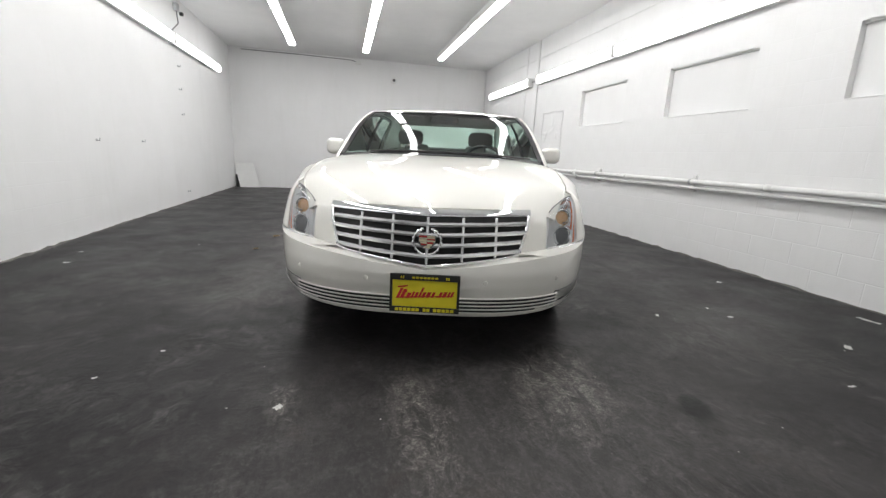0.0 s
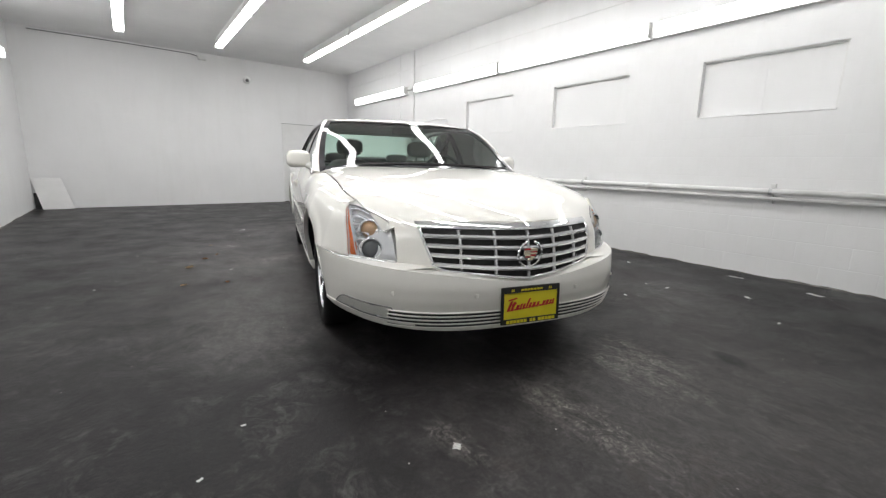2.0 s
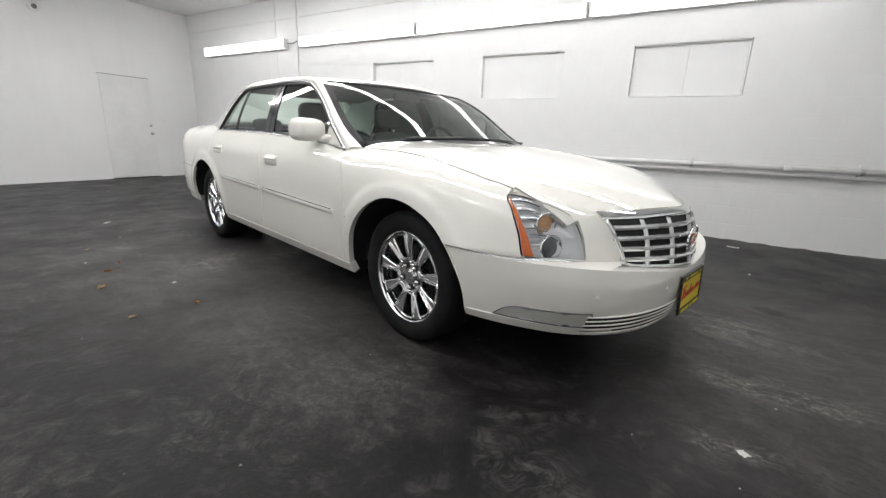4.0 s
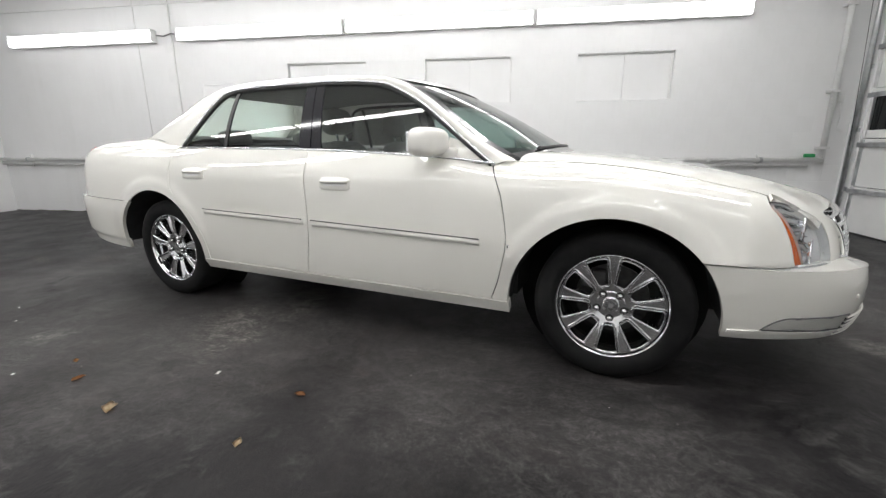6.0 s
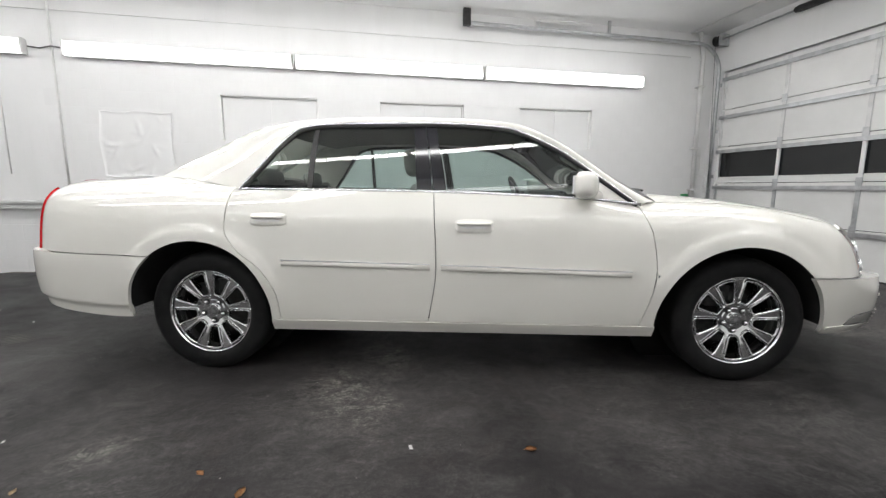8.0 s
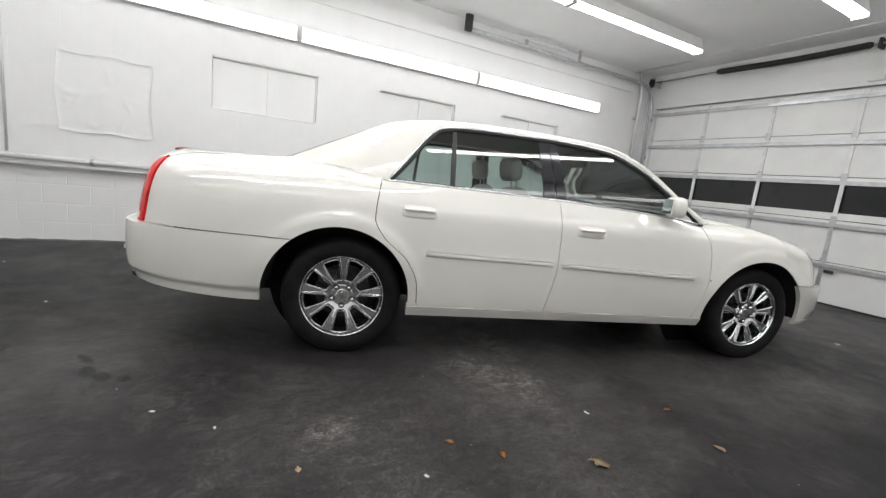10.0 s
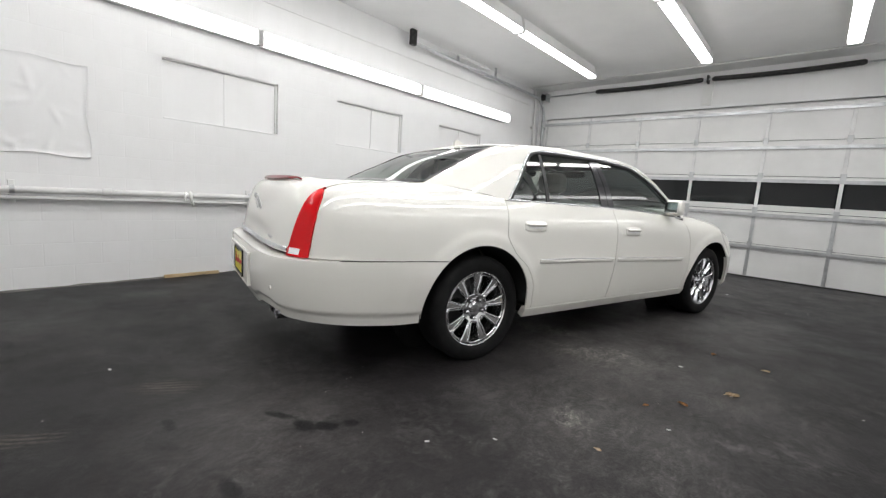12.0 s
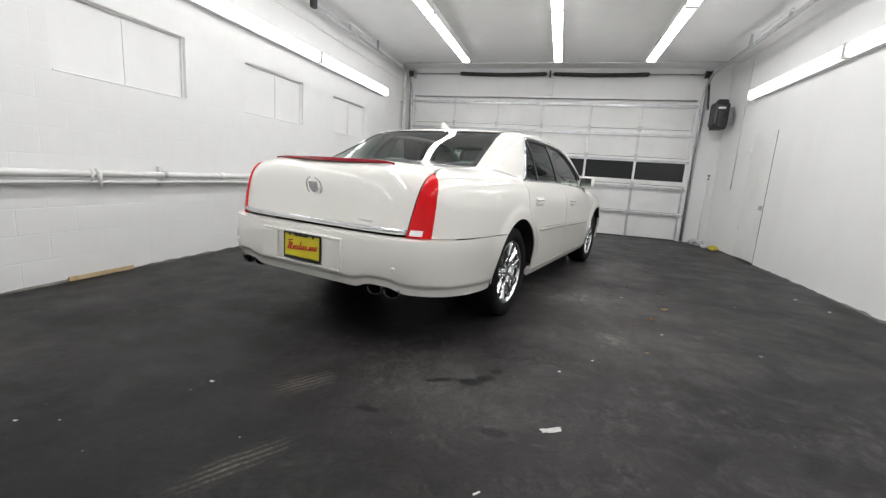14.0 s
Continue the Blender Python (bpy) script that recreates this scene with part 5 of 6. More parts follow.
# dark scuttle at the screen's foot, with two wiper blades
R2, T2 = np.meshgrid(r, lin(0, 1, 5), indexing="ij")
x = 0.355 + 0.20 * R2**2 - 0.03 + 0.10 * T2
y = R2 * 0.80
sheet("scuttle", np.stack([x, y, top_z(x, y) * 0 + 0.998 - 0.03 * R2**2 + 0.012 * T2], -1), BLACK, CAR, "black scuttle panel", skirt=0.03)
for y0, y1 in ((0.55, -0.12), (-0.1, -0.70)):
    pts = []
    for q in lin(0, 1, 12):
        yy = y0 + (y1 - y0) * q
        pts.append((0.370 + 0.17 * yy**2, yy, 1.050 - 0.045 * yy**2))
    part("wiper", tube(pts, 0.007, 6), BLACK, CAR)

back = resample(EDGE[10:], 24)
v = lin(0, 1, 24)
xc, zc = curve((0, 2.67), (0.5, 3.03), (1, 3.38))(v), curve((0, 1.424), (0.45, 1.305), (1, 1.122))(v)
R, V = np.meshgrid(r, v, indexing="ij")
k = np.abs(R) ** 2.4
P = np.stack([xc[None] * (1 - k) + back[None, :, 0] * k, R * back[None, :, 1], zc[None] * (1 - k) + back[None, :, 2] * k], -1)
g = sheet("rear_window", P, SCREEN, CAR, "tinted rear window", skirt=0.0, out=-0.003)
g.visible_shadow = False
for Q in (P[:, :2], P[:2], P[-2:], P[:, -2:]):
    sheet("screen_band", Q, GLOSSBLACK, CAR, "", skirt=0.004, out=0.001)

v = 0.5 - 0.5 * np.cos(np.pi * lin(0, 1, 48))
top = resample(EDGE[5:11], 400)[np.round(v * 399).astype(int)]
xc, zc = 1.075 + (2.67 - 1.075) * v, curve((0, 1.409), (0.02, 1.424), (0.07, 1.440), (0.3, 1.470), (0.6, 1.482), (0.85, 1.466), (0.94, 1.452), (0.98, 1.440), (1, 1.426))(v)
R, V = np.meshgrid(r, v, indexing="ij")
kx, kz = np.abs(R) ** 2.2, np.abs(R) ** 2.8
P = np.stack([xc[None] * (1 - kx) + top[None, :, 0] * kx, R * top[None, :, 1], zc[None] * (1 - kz) + top[None, :, 2] * kz], -1)
sheet("roof", P, PAINT, CAR, skirt=0.015)
sheet("headliner", P * np.array((1, 0.98, 1)) - np.array((0, 0, 0.035)), HEADLINER, CAR, "light grey fabric headliner", skirt=0.0)
# fin aerial
bm = bmesh.new()
prof = [(2.46, 1.458), (2.60, 1.440), (2.595, 1.488), (2.58, 1.500), (2.565, 1.498), (2.51, 1.474)]
add_prism(bm, prof, -0.014, 0.014)
part("roof_aerial", bm, PAINT, CAR, "small white shark-fin aerial")

# ---- wheels ----
WHEELCHROME = material("wheel_chrome", (0.90, 0.905, 0.915), 0.11, 1.0)


def rounded(points, radius, n):
    """A polyline with its inner corners rounded."""
    out = [np.array(points[0], float)]
    for a, b, c in zip(points, points[1:], points[2:]):
        a, b, c = (np.array(q, float) for q in (a, b, c))
        p, q = b + (a - b) / np.linalg.norm(a - b) * radius, b + (c - b) / np.linalg.norm(c - b) * radius
        out += [p * (1 - t) ** 2 + 2 * b * t * (1 - t) + q * t * t for t in np.linspace(0, 1, n)]
    return np.array(out + [np.array(points[-1], float)])


WINDOW_EDGE = rounded([(0.100, 0.0), (0.100, 0.0185), (0.1375, 0.0263), (0.175, 0.0342), (0.2125, 0.0420), (0.2180, 0.0)], 0.009, 6)
WINDOW_OUT = np.gradient(WINDOW_EDGE, axis=0)[:, ::-1] * np.array((-1, 1))
WINDOW_OUT[0], WINDOW_OUT[-1] = (-1, 0), (1, 0)
WINDOW_OUT /= np.linalg.norm(WINDOW_OUT, axis=1, keepdims=True)
WINDOW_OUT *= np.array([-1.0 if (o * (e - np.array((0.16, 0.0)))).sum() < 0 else 1.0 for o, e in zip(WINDOW_OUT, WINDOW_EDGE)])[:, None]
_A = math.pi / 9
SPOKE_EDGE = np.concatenate([np.array([(0.05 * math.cos(t), 0.05 * math.sin(t)) for t in np.linspace(0, _A, 4)]), np.array([(q * math.cos(_A), q * math.sin(_A)) for q in np.linspace(0.085, 0.205, 18)]), np.array([(0.2365 * math.cos(t), 0.2365 * math.sin(t)) for t in np.linspace(_A, 0, 4)])])
def wheel(x, side):
    """Tyre, rim, nine spokes, hub cap and five nuts; the outer face looks to the side."""
    o = side
    c = (x, 0, 0.342)
    f = 0.862
    R = 0.238
    tyre = [(f - 0.20, R - 0.01), (f - 0.215, R + 0.03), (f - 0.213, 0.30), (f - 0.195, 0.330), (f - 0.17, 0.345), (f - 0.025, 0.345), (f + 0.010, 0.338), (f + 0.025, 0.312), (f + 0.026, 0.275), (f + 0.018, R + 0.012), (f + 0.008, R + 0.002), (f - 0.01, R - 0.01)]
    w = part("wheel", lathe([(o * h, r) for h, r in tyre], 56, "y", c, closed=True), RUBBER, CAR, "black tyre on a nine-spoke chrome alloy wheel", smooth=True)
    rim = [(f - 0.19, R - 0.006), (f + 0.006, R - 0.001), (f + 0.010, R + 0.004), (f + 0.0115, R + 0.002), (f + 0.0095, R - 0.002), (f - 0.004, R - 0.004), (f - 0.03, R - 0.022), (f - 0.19, R - 0.03)]
    part("rim", lathe([(o * h, r) for h, r in rim], 56, "y", c, closed=True), WHEELCHROME, w, smooth=True)
    part("brake_disc", lathe([(o * (f - 0.12), 0.03), (o * (f - 0.12), 0.165), (o * (f - 0.135), 0.165), (o * (f - 0.135), 0.03)], 32, "y", c, closed=True), DARKSTEEL, w)
    part("wheel_back", lathe([(o * (f - 0.18), 0.01), (o * (f - 0.18), R - 0.02)], 32, "y", c), WELL, w)
    part("caliper", box(x + 0.08 - 0.05, o * (f - 0.10) - 0.035, 0.342 + 0.06, x + 0.08 + 0.06, o * (f - 0.10) + 0.035, 0.342 + 0.14, 0.01), DARKSTEEL, w)
    for k in range(9):
        bm = bmesh.new()
        for m in (1, -1):
            turn = Matrix.Rotation(-m * math.pi / 9, 4, "Y")
            # half a window of the wheel's face beside this spoke, its edge raised in two ridges
            grid = []
            for d, dh in ((0, -0.05), (0, -0.012), (0.0004, -0.005), (0.002, 0.0), (0.0042, 0.0005), (0.0062, -0.002), (0.0072, -0.007), (0.0080, -0.007), (0.0090, -0.002), (0.0108, 0.0), (0.0128, -0.002), (0.0138, -0.006), (0.0150, -0.0065), (0.0165, -0.0065), (None, -0.0065)):
                ring = SPOKE_EDGE if d is None else WINDOW_EDGE + WINDOW_OUT * d
                row = []
                for u, v in ring:
                    q = math.hypot(u, v)
                    h = f - 0.022 + 0.024 * (q - 0.05) / 0.18 + 0.006 * math.sin(math.pi * min(1.0, max(0.0, (q - 0.06) / 0.18)))
                    row.append(bm.verts.new(turn @ Vector((u, o * (h + (dh * 1.5 if dh > -0.01 else dh)), m * v))))
                grid.append(row)
            for p, q in zip(grid, grid[1:]):
                for i in range(len(p) - 1):
                    bm.faces.new((p[i], p[i + 1], q[i + 1], q[i]) if m * o > 0 else (p[i], q[i], q[i + 1], p[i + 1]))
        a = 2 * math.pi * k / 9 + math.pi / 2
        bmesh.ops.transform(bm, matrix=Matrix.Translation(c) @ Matrix.Rotation(-a, 4, "Y"), verts=bm.verts)
        bmesh.ops.remove_doubles(bm, verts=bm.verts, dist=0.0004)
        part("spoke", bm, WHEELCHROME, w, smooth=True).data.set_sharp_from_angle(angle=radians(64))
    hub = [(f - 0.06, 0.062), (f - 0.0262, 0.062), (f - 0.0255, 0.060), (f - 0.0255, 0.037), (f - 0.016, 0.0355), (f - 0.0135, 0.033), (f - 0.013, 0.001)]
    part("hub", lathe([(o * h, r) for h, r in hub], 32, "y", c), WHEELCHROME, w)
    part("hub_badge", lathe([(o * (f - 0.014), 0.026), (o * (f - 0.0115), 0.025), (o * (f - 0.011), 0.001)], 24, "y", c), SATIN, w)
    part("hub_shield", box(x - 0.011, o * (f - 0.0100) - 0.001, 0.342 - 0.010, x + 0.011, o * (f - 0.0100) + 0.001, 0.342 + 0.010, 0.0006), GREYPLASTIC, w)
    for k in range(5):
        a = 2 * math.pi * (k + 0.5) / 5 + math.pi / 2
        n = (x + 0.061 * math.cos(a), 0, 0.342 + 0.061 * math.sin(a))
        part("nut_seat", lathe([(o * (f - 0.03), 0.0175), (o * (f - 0.0195), 0.0175), (o * (f - 0.0200), 0.0145), (o * (f - 0.024), 0.014)], 20, "y", n), DARKSTEEL, w)
        part("lug_nut", lathe([(o * (f - 0.03), 0.0115), (o * (f - 0.010), 0.011), (o * (f - 0.005), 0.008), (o * (f - 0.004), 0.001)], 12, "y", n), CHROME, w, smooth=True)


for side in (1, -1):
    for x in (0.0, 2.936):
        wheel(x, side)


# ---- the car's inside ----
def cushion(x0, y0, z0, x1, y1, z1, lean=0.0, power=0.5):
    """A padded block with rounded edges, leaning back by some degrees about its foot."""
    bm = bmesh.new()
    bmesh.ops.create_uvsphere(bm, u_segments=24, v_segments=14, radius=1.0)
    m = Matrix.Translation((x0, 0, z0)) @ Matrix.Rotation(radians(lean), 4, "Y") @ Matrix.Translation((-x0, 0, -z0))
    for v in bm.verts:
        q = [math.copysign(abs(k) ** power, k) for k in v.co]
        v.co = m @ Vector(((x0 + x1) / 2 + q[0] * (x1 - x0) / 2, (y0 + y1) / 2 + q[1] * (y1 - y0) / 2, (z0 + z1) / 2 + q[2] * (z1 - z0) / 2))
    return bm


for y in (-0.38, 0.38):
    s = part("front_seat", cushion(1.16, y - 0.26, 0.46, 1.66, y + 0.26, 0.64), LEATHER, CAR, "grey leather front seat", smooth=True)
    part("seat_back", cushion(1.56, y - 0.25, 0.56, 1.70, y + 0.25, 1.12, 16), LEATHER, s, smooth=True)
    h = part("headrest", cushion(1.745, y - 0.135, 1.13, 1.855, y + 0.135, 1.30, 8, 0.6), LEATHER, s, smooth=True)
    part("headrest_post", tube([(1.76, y - 0.05, 1.04), (1.79, y - 0.05, 1.18)], 0.007), CHROME, s)
    part("headrest_post", tube([(1.76, y + 0.05, 1.04), (1.79, y + 0.05, 1.18)], 0.007), CHROME, s)
b = part("rear_bench", cushion(2.10, -0.66, 0.46, 2.62, 0.66, 0.66), LEATHER, CAR, "grey leather rear bench", smooth=True)
part("bench_back", cushion(2.50, -0.64, 0.58, 2.66, 0.64, 1.09, 18), LEATHER, b, smooth=True)
for y in (-0.38, 0.38):
    part("headrest", cushion(2.71, y - 0.14, 1.065, 2.80, y + 0.14, 1.18, 10, 0.6), LEATHER, b, smooth=True)
part("parcel_shelf", box(2.72, -0.62, 1.045, 3.10, 0.62, 1.065, 0.005), DASH, CAR)
bm = box(0.50, -0.80, 0.62, 0.98, 0.80, 0.96, 0.05)
dash = part("dashboard", bm, DASH, CAR, "dark moulded dashboard")
part("instrument_hood", cushion(0.66, -0.56, 0.93, 0.95, -0.20, 1.035), DASH, dash, smooth=True)
part("radio_panel", box(0.955, -0.14, 0.66, 0.99, 0.14, 0.92, 0.01), GREYPLASTIC, dash)
wc = Vector((1.03, -0.38, 0.955))
wm = Matrix.Translation(wc) @ Matrix.Rotation(radians(-66), 4, "Y")
ring = [wm @ Vector((0.19 * math.cos(a), 0.19 * math.sin(a), 0)) for a in np.linspace(0, 2 * math.pi, 41)]
sw = part("steering_wheel", tube(ring, 0.016, 8), DASH, CAR, "dark leather steering wheel", smooth=True)
bm = bmesh.new()
for a in (0, 120, 240):
    p = wm @ Vector((0.18 * math.cos(radians(a + 60)), 0.18 * math.sin(radians(a + 60)), 0))
    add_tube(bm, [wm @ Vector((0, 0, -0.03)), p], 0.014, 6)
part("wheel_spokes", bm, GREYPLASTIC, sw)
part("airbag_boss", cushion(wc.x - 0.05, wc.y - 0.07, wc.z - 0.07, wc.x + 0.03, wc.y + 0.07, wc.z + 0.07), DASH, sw, smooth=True)
part("column", tube([wc, (0.80, -0.38, 0.86)], 0.04), DASH, sw)
part("centre_console", box(0.98, -0.11, 0.34, 1.90, 0.11, 0.66, 0.03), DASH, CAR)
part("cabin_floor", box(0.50, -0.80, 0.30, 2.44, 0.80, 0.36), DASH, CAR)
for side in (1, -1):
    part("door_lining", box(0.62, side * 0.845 - 0.02, 0.34, 2.42, side * 0.845 + 0.02, 0.985, 0.008), LEATHER, CAR, "grey door lining")
    part("rear_lining", box(2.422, side * 0.845 - 0.02, 0.84, 2.72, side * 0.845 + 0.02, 0.985, 0.008), LEATHER, CAR)
part("bulkhead", box(0.44, -0.80, 0.32, 0.50, 0.80, 0.93), WELL, CAR)
part("boot_bulkhead", box(2.72, -0.52, 0.32, 2.78, 0.52, 1.03), WELL, CAR)
mr = part("rear_view_mirror", cushion(1.05, -0.125, 1.305, 1.085, 0.125, 1.37), BLACK, CAR, "black rear-view mirror", smooth=True)
part("mirror_stalk", tube([(1.07, 0, 1.345), (1.06, 0, 1.375)], 0.012), BLACK, mr)
for y in (-0.38, 0.38):
    part("sun_visor", box(1.14, y - 0.19, 1.37, 1.30, y + 0.19, 1.388, 0.006), HEADLINER, CAR)

# ---- sectional garage door ----
door = tagged(new("door_1"), "white sectional garage door with a row of dark glazed panels, closed", "garage door", kind="structure")
NCOL, ROW = 6, 0.56
colw = (DX1 - DX0) / NCOL
for k in range(5):
    z0 = k * ROW + 0.004
    z1 = (k + 1) * ROW - 0.004
    if k != 2:
        for c in range(NCOL):
            xa, xb = DX0 + c * colw, DX0 + (c + 1) * colw
            bm = box(xa + 0.002, YD - 0.06, z0, xb - 0.002, YD - 0.03, z1, 0.003)
            part("door_panel", bm, DOORPAINT, door)
    else:
        for c in range(NCOL):
            xa, xb = DX0 + c * colw, DX0 + (c + 1) * colw
            bm = bmesh.new()
            add_box(bm, xa + 0.002, YD - 0.06, z0, xb - 0.002, YD - 0.03, 1.2, 0.003)
            add_box(bm, xa + 0.002, YD - 0.06, 1.64, xb - 0.002, YD - 0.03, z1, 0.003)
            part("door_panel", bm, DOORPAINT, door)
            part("pane", box(xa + 0.045, YD - 0.056, 1.195, xb - 0.045, YD - 0.046, 1.645), PANEGLASS, door, "dark glazed door pane")
            bm = bmesh.new()
            for y0, y1, za, zb in ((xa + 0.03, xb - 0.03, 1.2, 1.215), (xa + 0.03, xb - 0.03, 1.628, 1.643)):
                add_box(bm, y0, YD - 0.045, za, y1, YD - 0.026, zb, 0.002)
            part("pane_frame", bm, DOORPAINT, door)
for c in range(NCOL + 1):
    x = DX0 + c * colw
    for k in range(5):
        w = 0.024 if 0 < c < NCOL else 0.04
        # darker grey stiles on the lower rows, white by the panes, paler grey above
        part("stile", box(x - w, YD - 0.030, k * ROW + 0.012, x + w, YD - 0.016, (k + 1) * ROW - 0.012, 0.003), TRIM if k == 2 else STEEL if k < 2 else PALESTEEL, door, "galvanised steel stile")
    if 0 < c < NCOL:
        for k in range(1, 5):
            part("hinge", box(x - 0.035, YD - 0.018, k * ROW - 0.05, x + 0.035, YD - 0.008, k * ROW + 0.05, 0.003), STEEL, door)
for z in (0.51, 1.05, 1.605, 2.125, 2.70):
    bm = bmesh.new()
    add_box(bm, DX0 - 0.02, YD - 0.016, z - 0.026, DX1 + 0.02, YD + 0.006, z - 0.018)
    add_box(bm, DX0 - 0.02, YD + 0.0005, z - 0.018, DX1 + 0.02, YD + 0.0065, z + 0.018)
    add_box(bm, DX0 - 0.02, YD - 0.016, z + 0.018, DX1 + 0.02, YD + 0.006, z + 0.026)
    part("strut", bm, STEEL, door, "horizontal steel strut")
part("top_seal", box(DX0, YD - 0.07, 2.785, DX1, YD - 0.02, 2.80, 0.004), PALESTEEL, door)
part("bottom_seal", box(DX0, YD - 0.07, 0.0, DX1, YD - 0.02, 0.02, 0.004), BLACK, door)
part("pull_rope_handle", box(0.9, YD - 0.004, 0.42, 1.0, YD + 0.02, 0.46, 0.006), DARKSTEEL, door)

# tracks: up beside the door, round a bend and back under the ceiling
for side, x in ((1, 4.075), (-1, -2.005)):
    t = thing("door_track", "galvanised steel garage door track on hangers", "door track", "door tracks")
    pts = [(x, YD + 0.05, 0.03), (x, YD + 0.05, 2.75)]
    for a in np.linspace(0, 90, 9):
        pts.append((x, YD + 0.05 + 0.42 * (1 - math.cos(radians(a))), 2.80 + 0.42 * math.sin(radians(a))))
    pts += [(x, 0.6, 3.225), (x, 3.72, 3.24)]
    part("rail", tube(pts, 0.026, 8), STEEL, t, smooth=True)
    part("angle", box(x + 0.03 * side, YD + 0.001, 0.02, x + 0.05 * side if side > 0 else x - 0.03, YD + 0.03, 2.9), STEEL, t) if side > 0 else part("angle", box(x - 0.05, YD + 0.001, 0.02, x - 0.03, YD + 0.03, 2.9), STEEL, t)
    part("hanger", box(x - 0.03, 3.70, 3.20, x + 0.03, 3.80, ZC, 0.004), DARKSTEEL, t, "dark steel hanger")
    part("hanger", box(x - 0.015, 1.60, 3.24, x + 0.015, 1.64, ZC, 0.003), STEEL, t)
    part("brace", box(x - 0.03, 1.92, 3.325, x + 0.0, 2.78, 3.36, 0.003), TRIM, t)
    part("brace_drop", box(x - 0.025, 2.70, 3.24, x - 0.005, 2.76, 3.33, 0.003), STEEL, t)
    for z in (0.5, 1.2, 1.9, 2.6):
        part("bracket", box(x - 0.035, YD + 0.001, z, x + 0.035, YD + 0.028, z + 0.05, 0.003), STEEL, t)

# torsion shaft, springs and drums over the door
sh = thing("torsion_spring_shaft", "steel shaft with two long greasy black torsion springs", "door spring")
YS, ZS = YD + 0.12, 3.275
part("shaft", tube([(-2.06, YS, ZS), (4.15, YS, ZS)], 0.013), STEEL, sh, smooth=True)
for a, b in ((1.08, 2.87), (-0.92, 0.86)):
    prof = []
    n = 70
    for k in range(n):
        u = k / n
        prof += [(a + (b - a) * u, 0.034), (a + (b - a) * (u + 0.5 / n), 0.045)]
    bm = lathe(prof, 14, "x", (0, YS, ZS))
    for v in bm.verts:
        u = (v.co.x - a) / (b - a)
        v.co.z -= 0.018 * math.sin(math.pi * u)
    part("spring", bm, DARKSTEEL, sh, "black coiled torsion spring", smooth=True)
    for x in (a, b):
        part("spring_cone", lathe([(x - 0.04, 0.022), (x - 0.01, 0.04), (x + 0.03, 0.036), (x + 0.05, 0.02)], 14, "x", (0, YS, ZS)), DARKSTEEL, sh, smooth=True)
for x in (-2.0, 4.06):
    part("cable_drum", lathe([(x - 0.05, 0.03), (x - 0.045, 0.075), (x - 0.02, 0.062), (x + 0.03, 0.062), (x + 0.045, 0.078), (x + 0.05, 0.03)], 20, "x", (0, YS, ZS)), DARKSTEEL, sh, smooth=True)
    part("end_bearing", box(x - 0.07, YD + 0.001, ZS - 0.09, x - 0.06, YS + 0.06, ZS + 0.08), STEEL, sh)
    part("lift_cable", tube([(x, YS + 0.06, ZS), (x, YD + 0.03, 0.3)], 0.003, 5), DARKSTEEL, sh)
part("centre_bracket", box(0.89, YD + 0.001, 2.86, 1.05, YD + 0.04, 3.36, 0.004), TRIM, sh)
part("centre_bearing", box(0.955, YD + 0.03, ZS - 0.06, 0.985, YS + 0.05, ZS + 0.06, 0.004), DARKSTEEL, sh)

# opener on the side of the shaft
op = thing("door_opener", "dark grey wall-mounted garage door opener with a label", "door opener")
part("motor_body", box(-2.33, YD + 0.30, 2.26, -2.07, YD + 0.60, 2.70, 0.045), BLACK, op)
part("motor_cap", box(-2.31, YD + 0.58, 2.24, -2.13, YD + 0.635, 2.55, 0.025), DARKSTEEL, op)
part("top_cover", box(-2.30, YD + 0.42, 2.66, -2.12, YD + 0.58, 2.75, 0.03), DARKSTEEL, op)
part("wall_plate", box(XL + 0.001, YD + 0.34, 2.34, -2.325, YD + 0.40, 2.64, 0.004), STEEL, op)
part("chain", tube([(-2.04, YD + 0.30, 2.60), (-2.02, YS, ZS)], 0.02, 8), DARKSTEEL, op)
part("base_lip", box(-2.30, YD + 0.34, 2.215, -2.10, YD + 0.60, 2.262, 0.012), DARKSTEEL, op)
part("label_plate", box(-2.25, YD + 0.599, 2.575, -2.13, YD + 0.606, 2.61), TRIM, op)

# ---- pipes and conduits ----
PIPE = varied("painted_pipe", (0.68, 0.68, 0.67), (0.78, 0.78, 0.77), 0.45, 5)
p = thing("wall_pipe", "pair of white-painted pipes along the wall on steel brackets", "pipe")
part("upper_pipe", tube([(4.155, YF - 0.02, 0.862), (4.155, 4.0, 0.864), (4.155, -0.10, 0.868)], 0.03, 12), PIPE, p, smooth=True)
part("lower_pipe", tube([(4.165, YF - 0.02, 0.795), (4.165, 4.0, 0.797), (4.165, 0.05, 0.80)], 0.016, 10), PIPE, p, smooth=True)
for y in (0.6, 2.09, 4.23, 6.1, 8.01, 10.0, 11.6):
    part("pipe_bracket", box(4.195, y - 0.02, 0.75, XR + 0.004, y + 0.02, 0.94, 0.003), PIPE, p)
    part("pipe_clamp", lathe([(y - 0.015, 0.034), (y + 0.015, 0.034)], 14, "y", (4.155, 0, 0.866)), STEEL, p)
for y in (1.2, 3.3, 5.4, 7.4):
    part("pipe_coupling", lathe([(y - 0.035, 0.031), (y - 0.03, 0.036), (y + 0.03, 0.036), (y + 0.035, 0.031)], 14, "y", (4.155, 0, 0.8645)), PIPE, p, smooth=True)
RAG = varied("white_rag", (0.72, 0.72, 0.70), (0.8, 0.8, 0.78), 0.9, 12)
bm = bmesh.new()
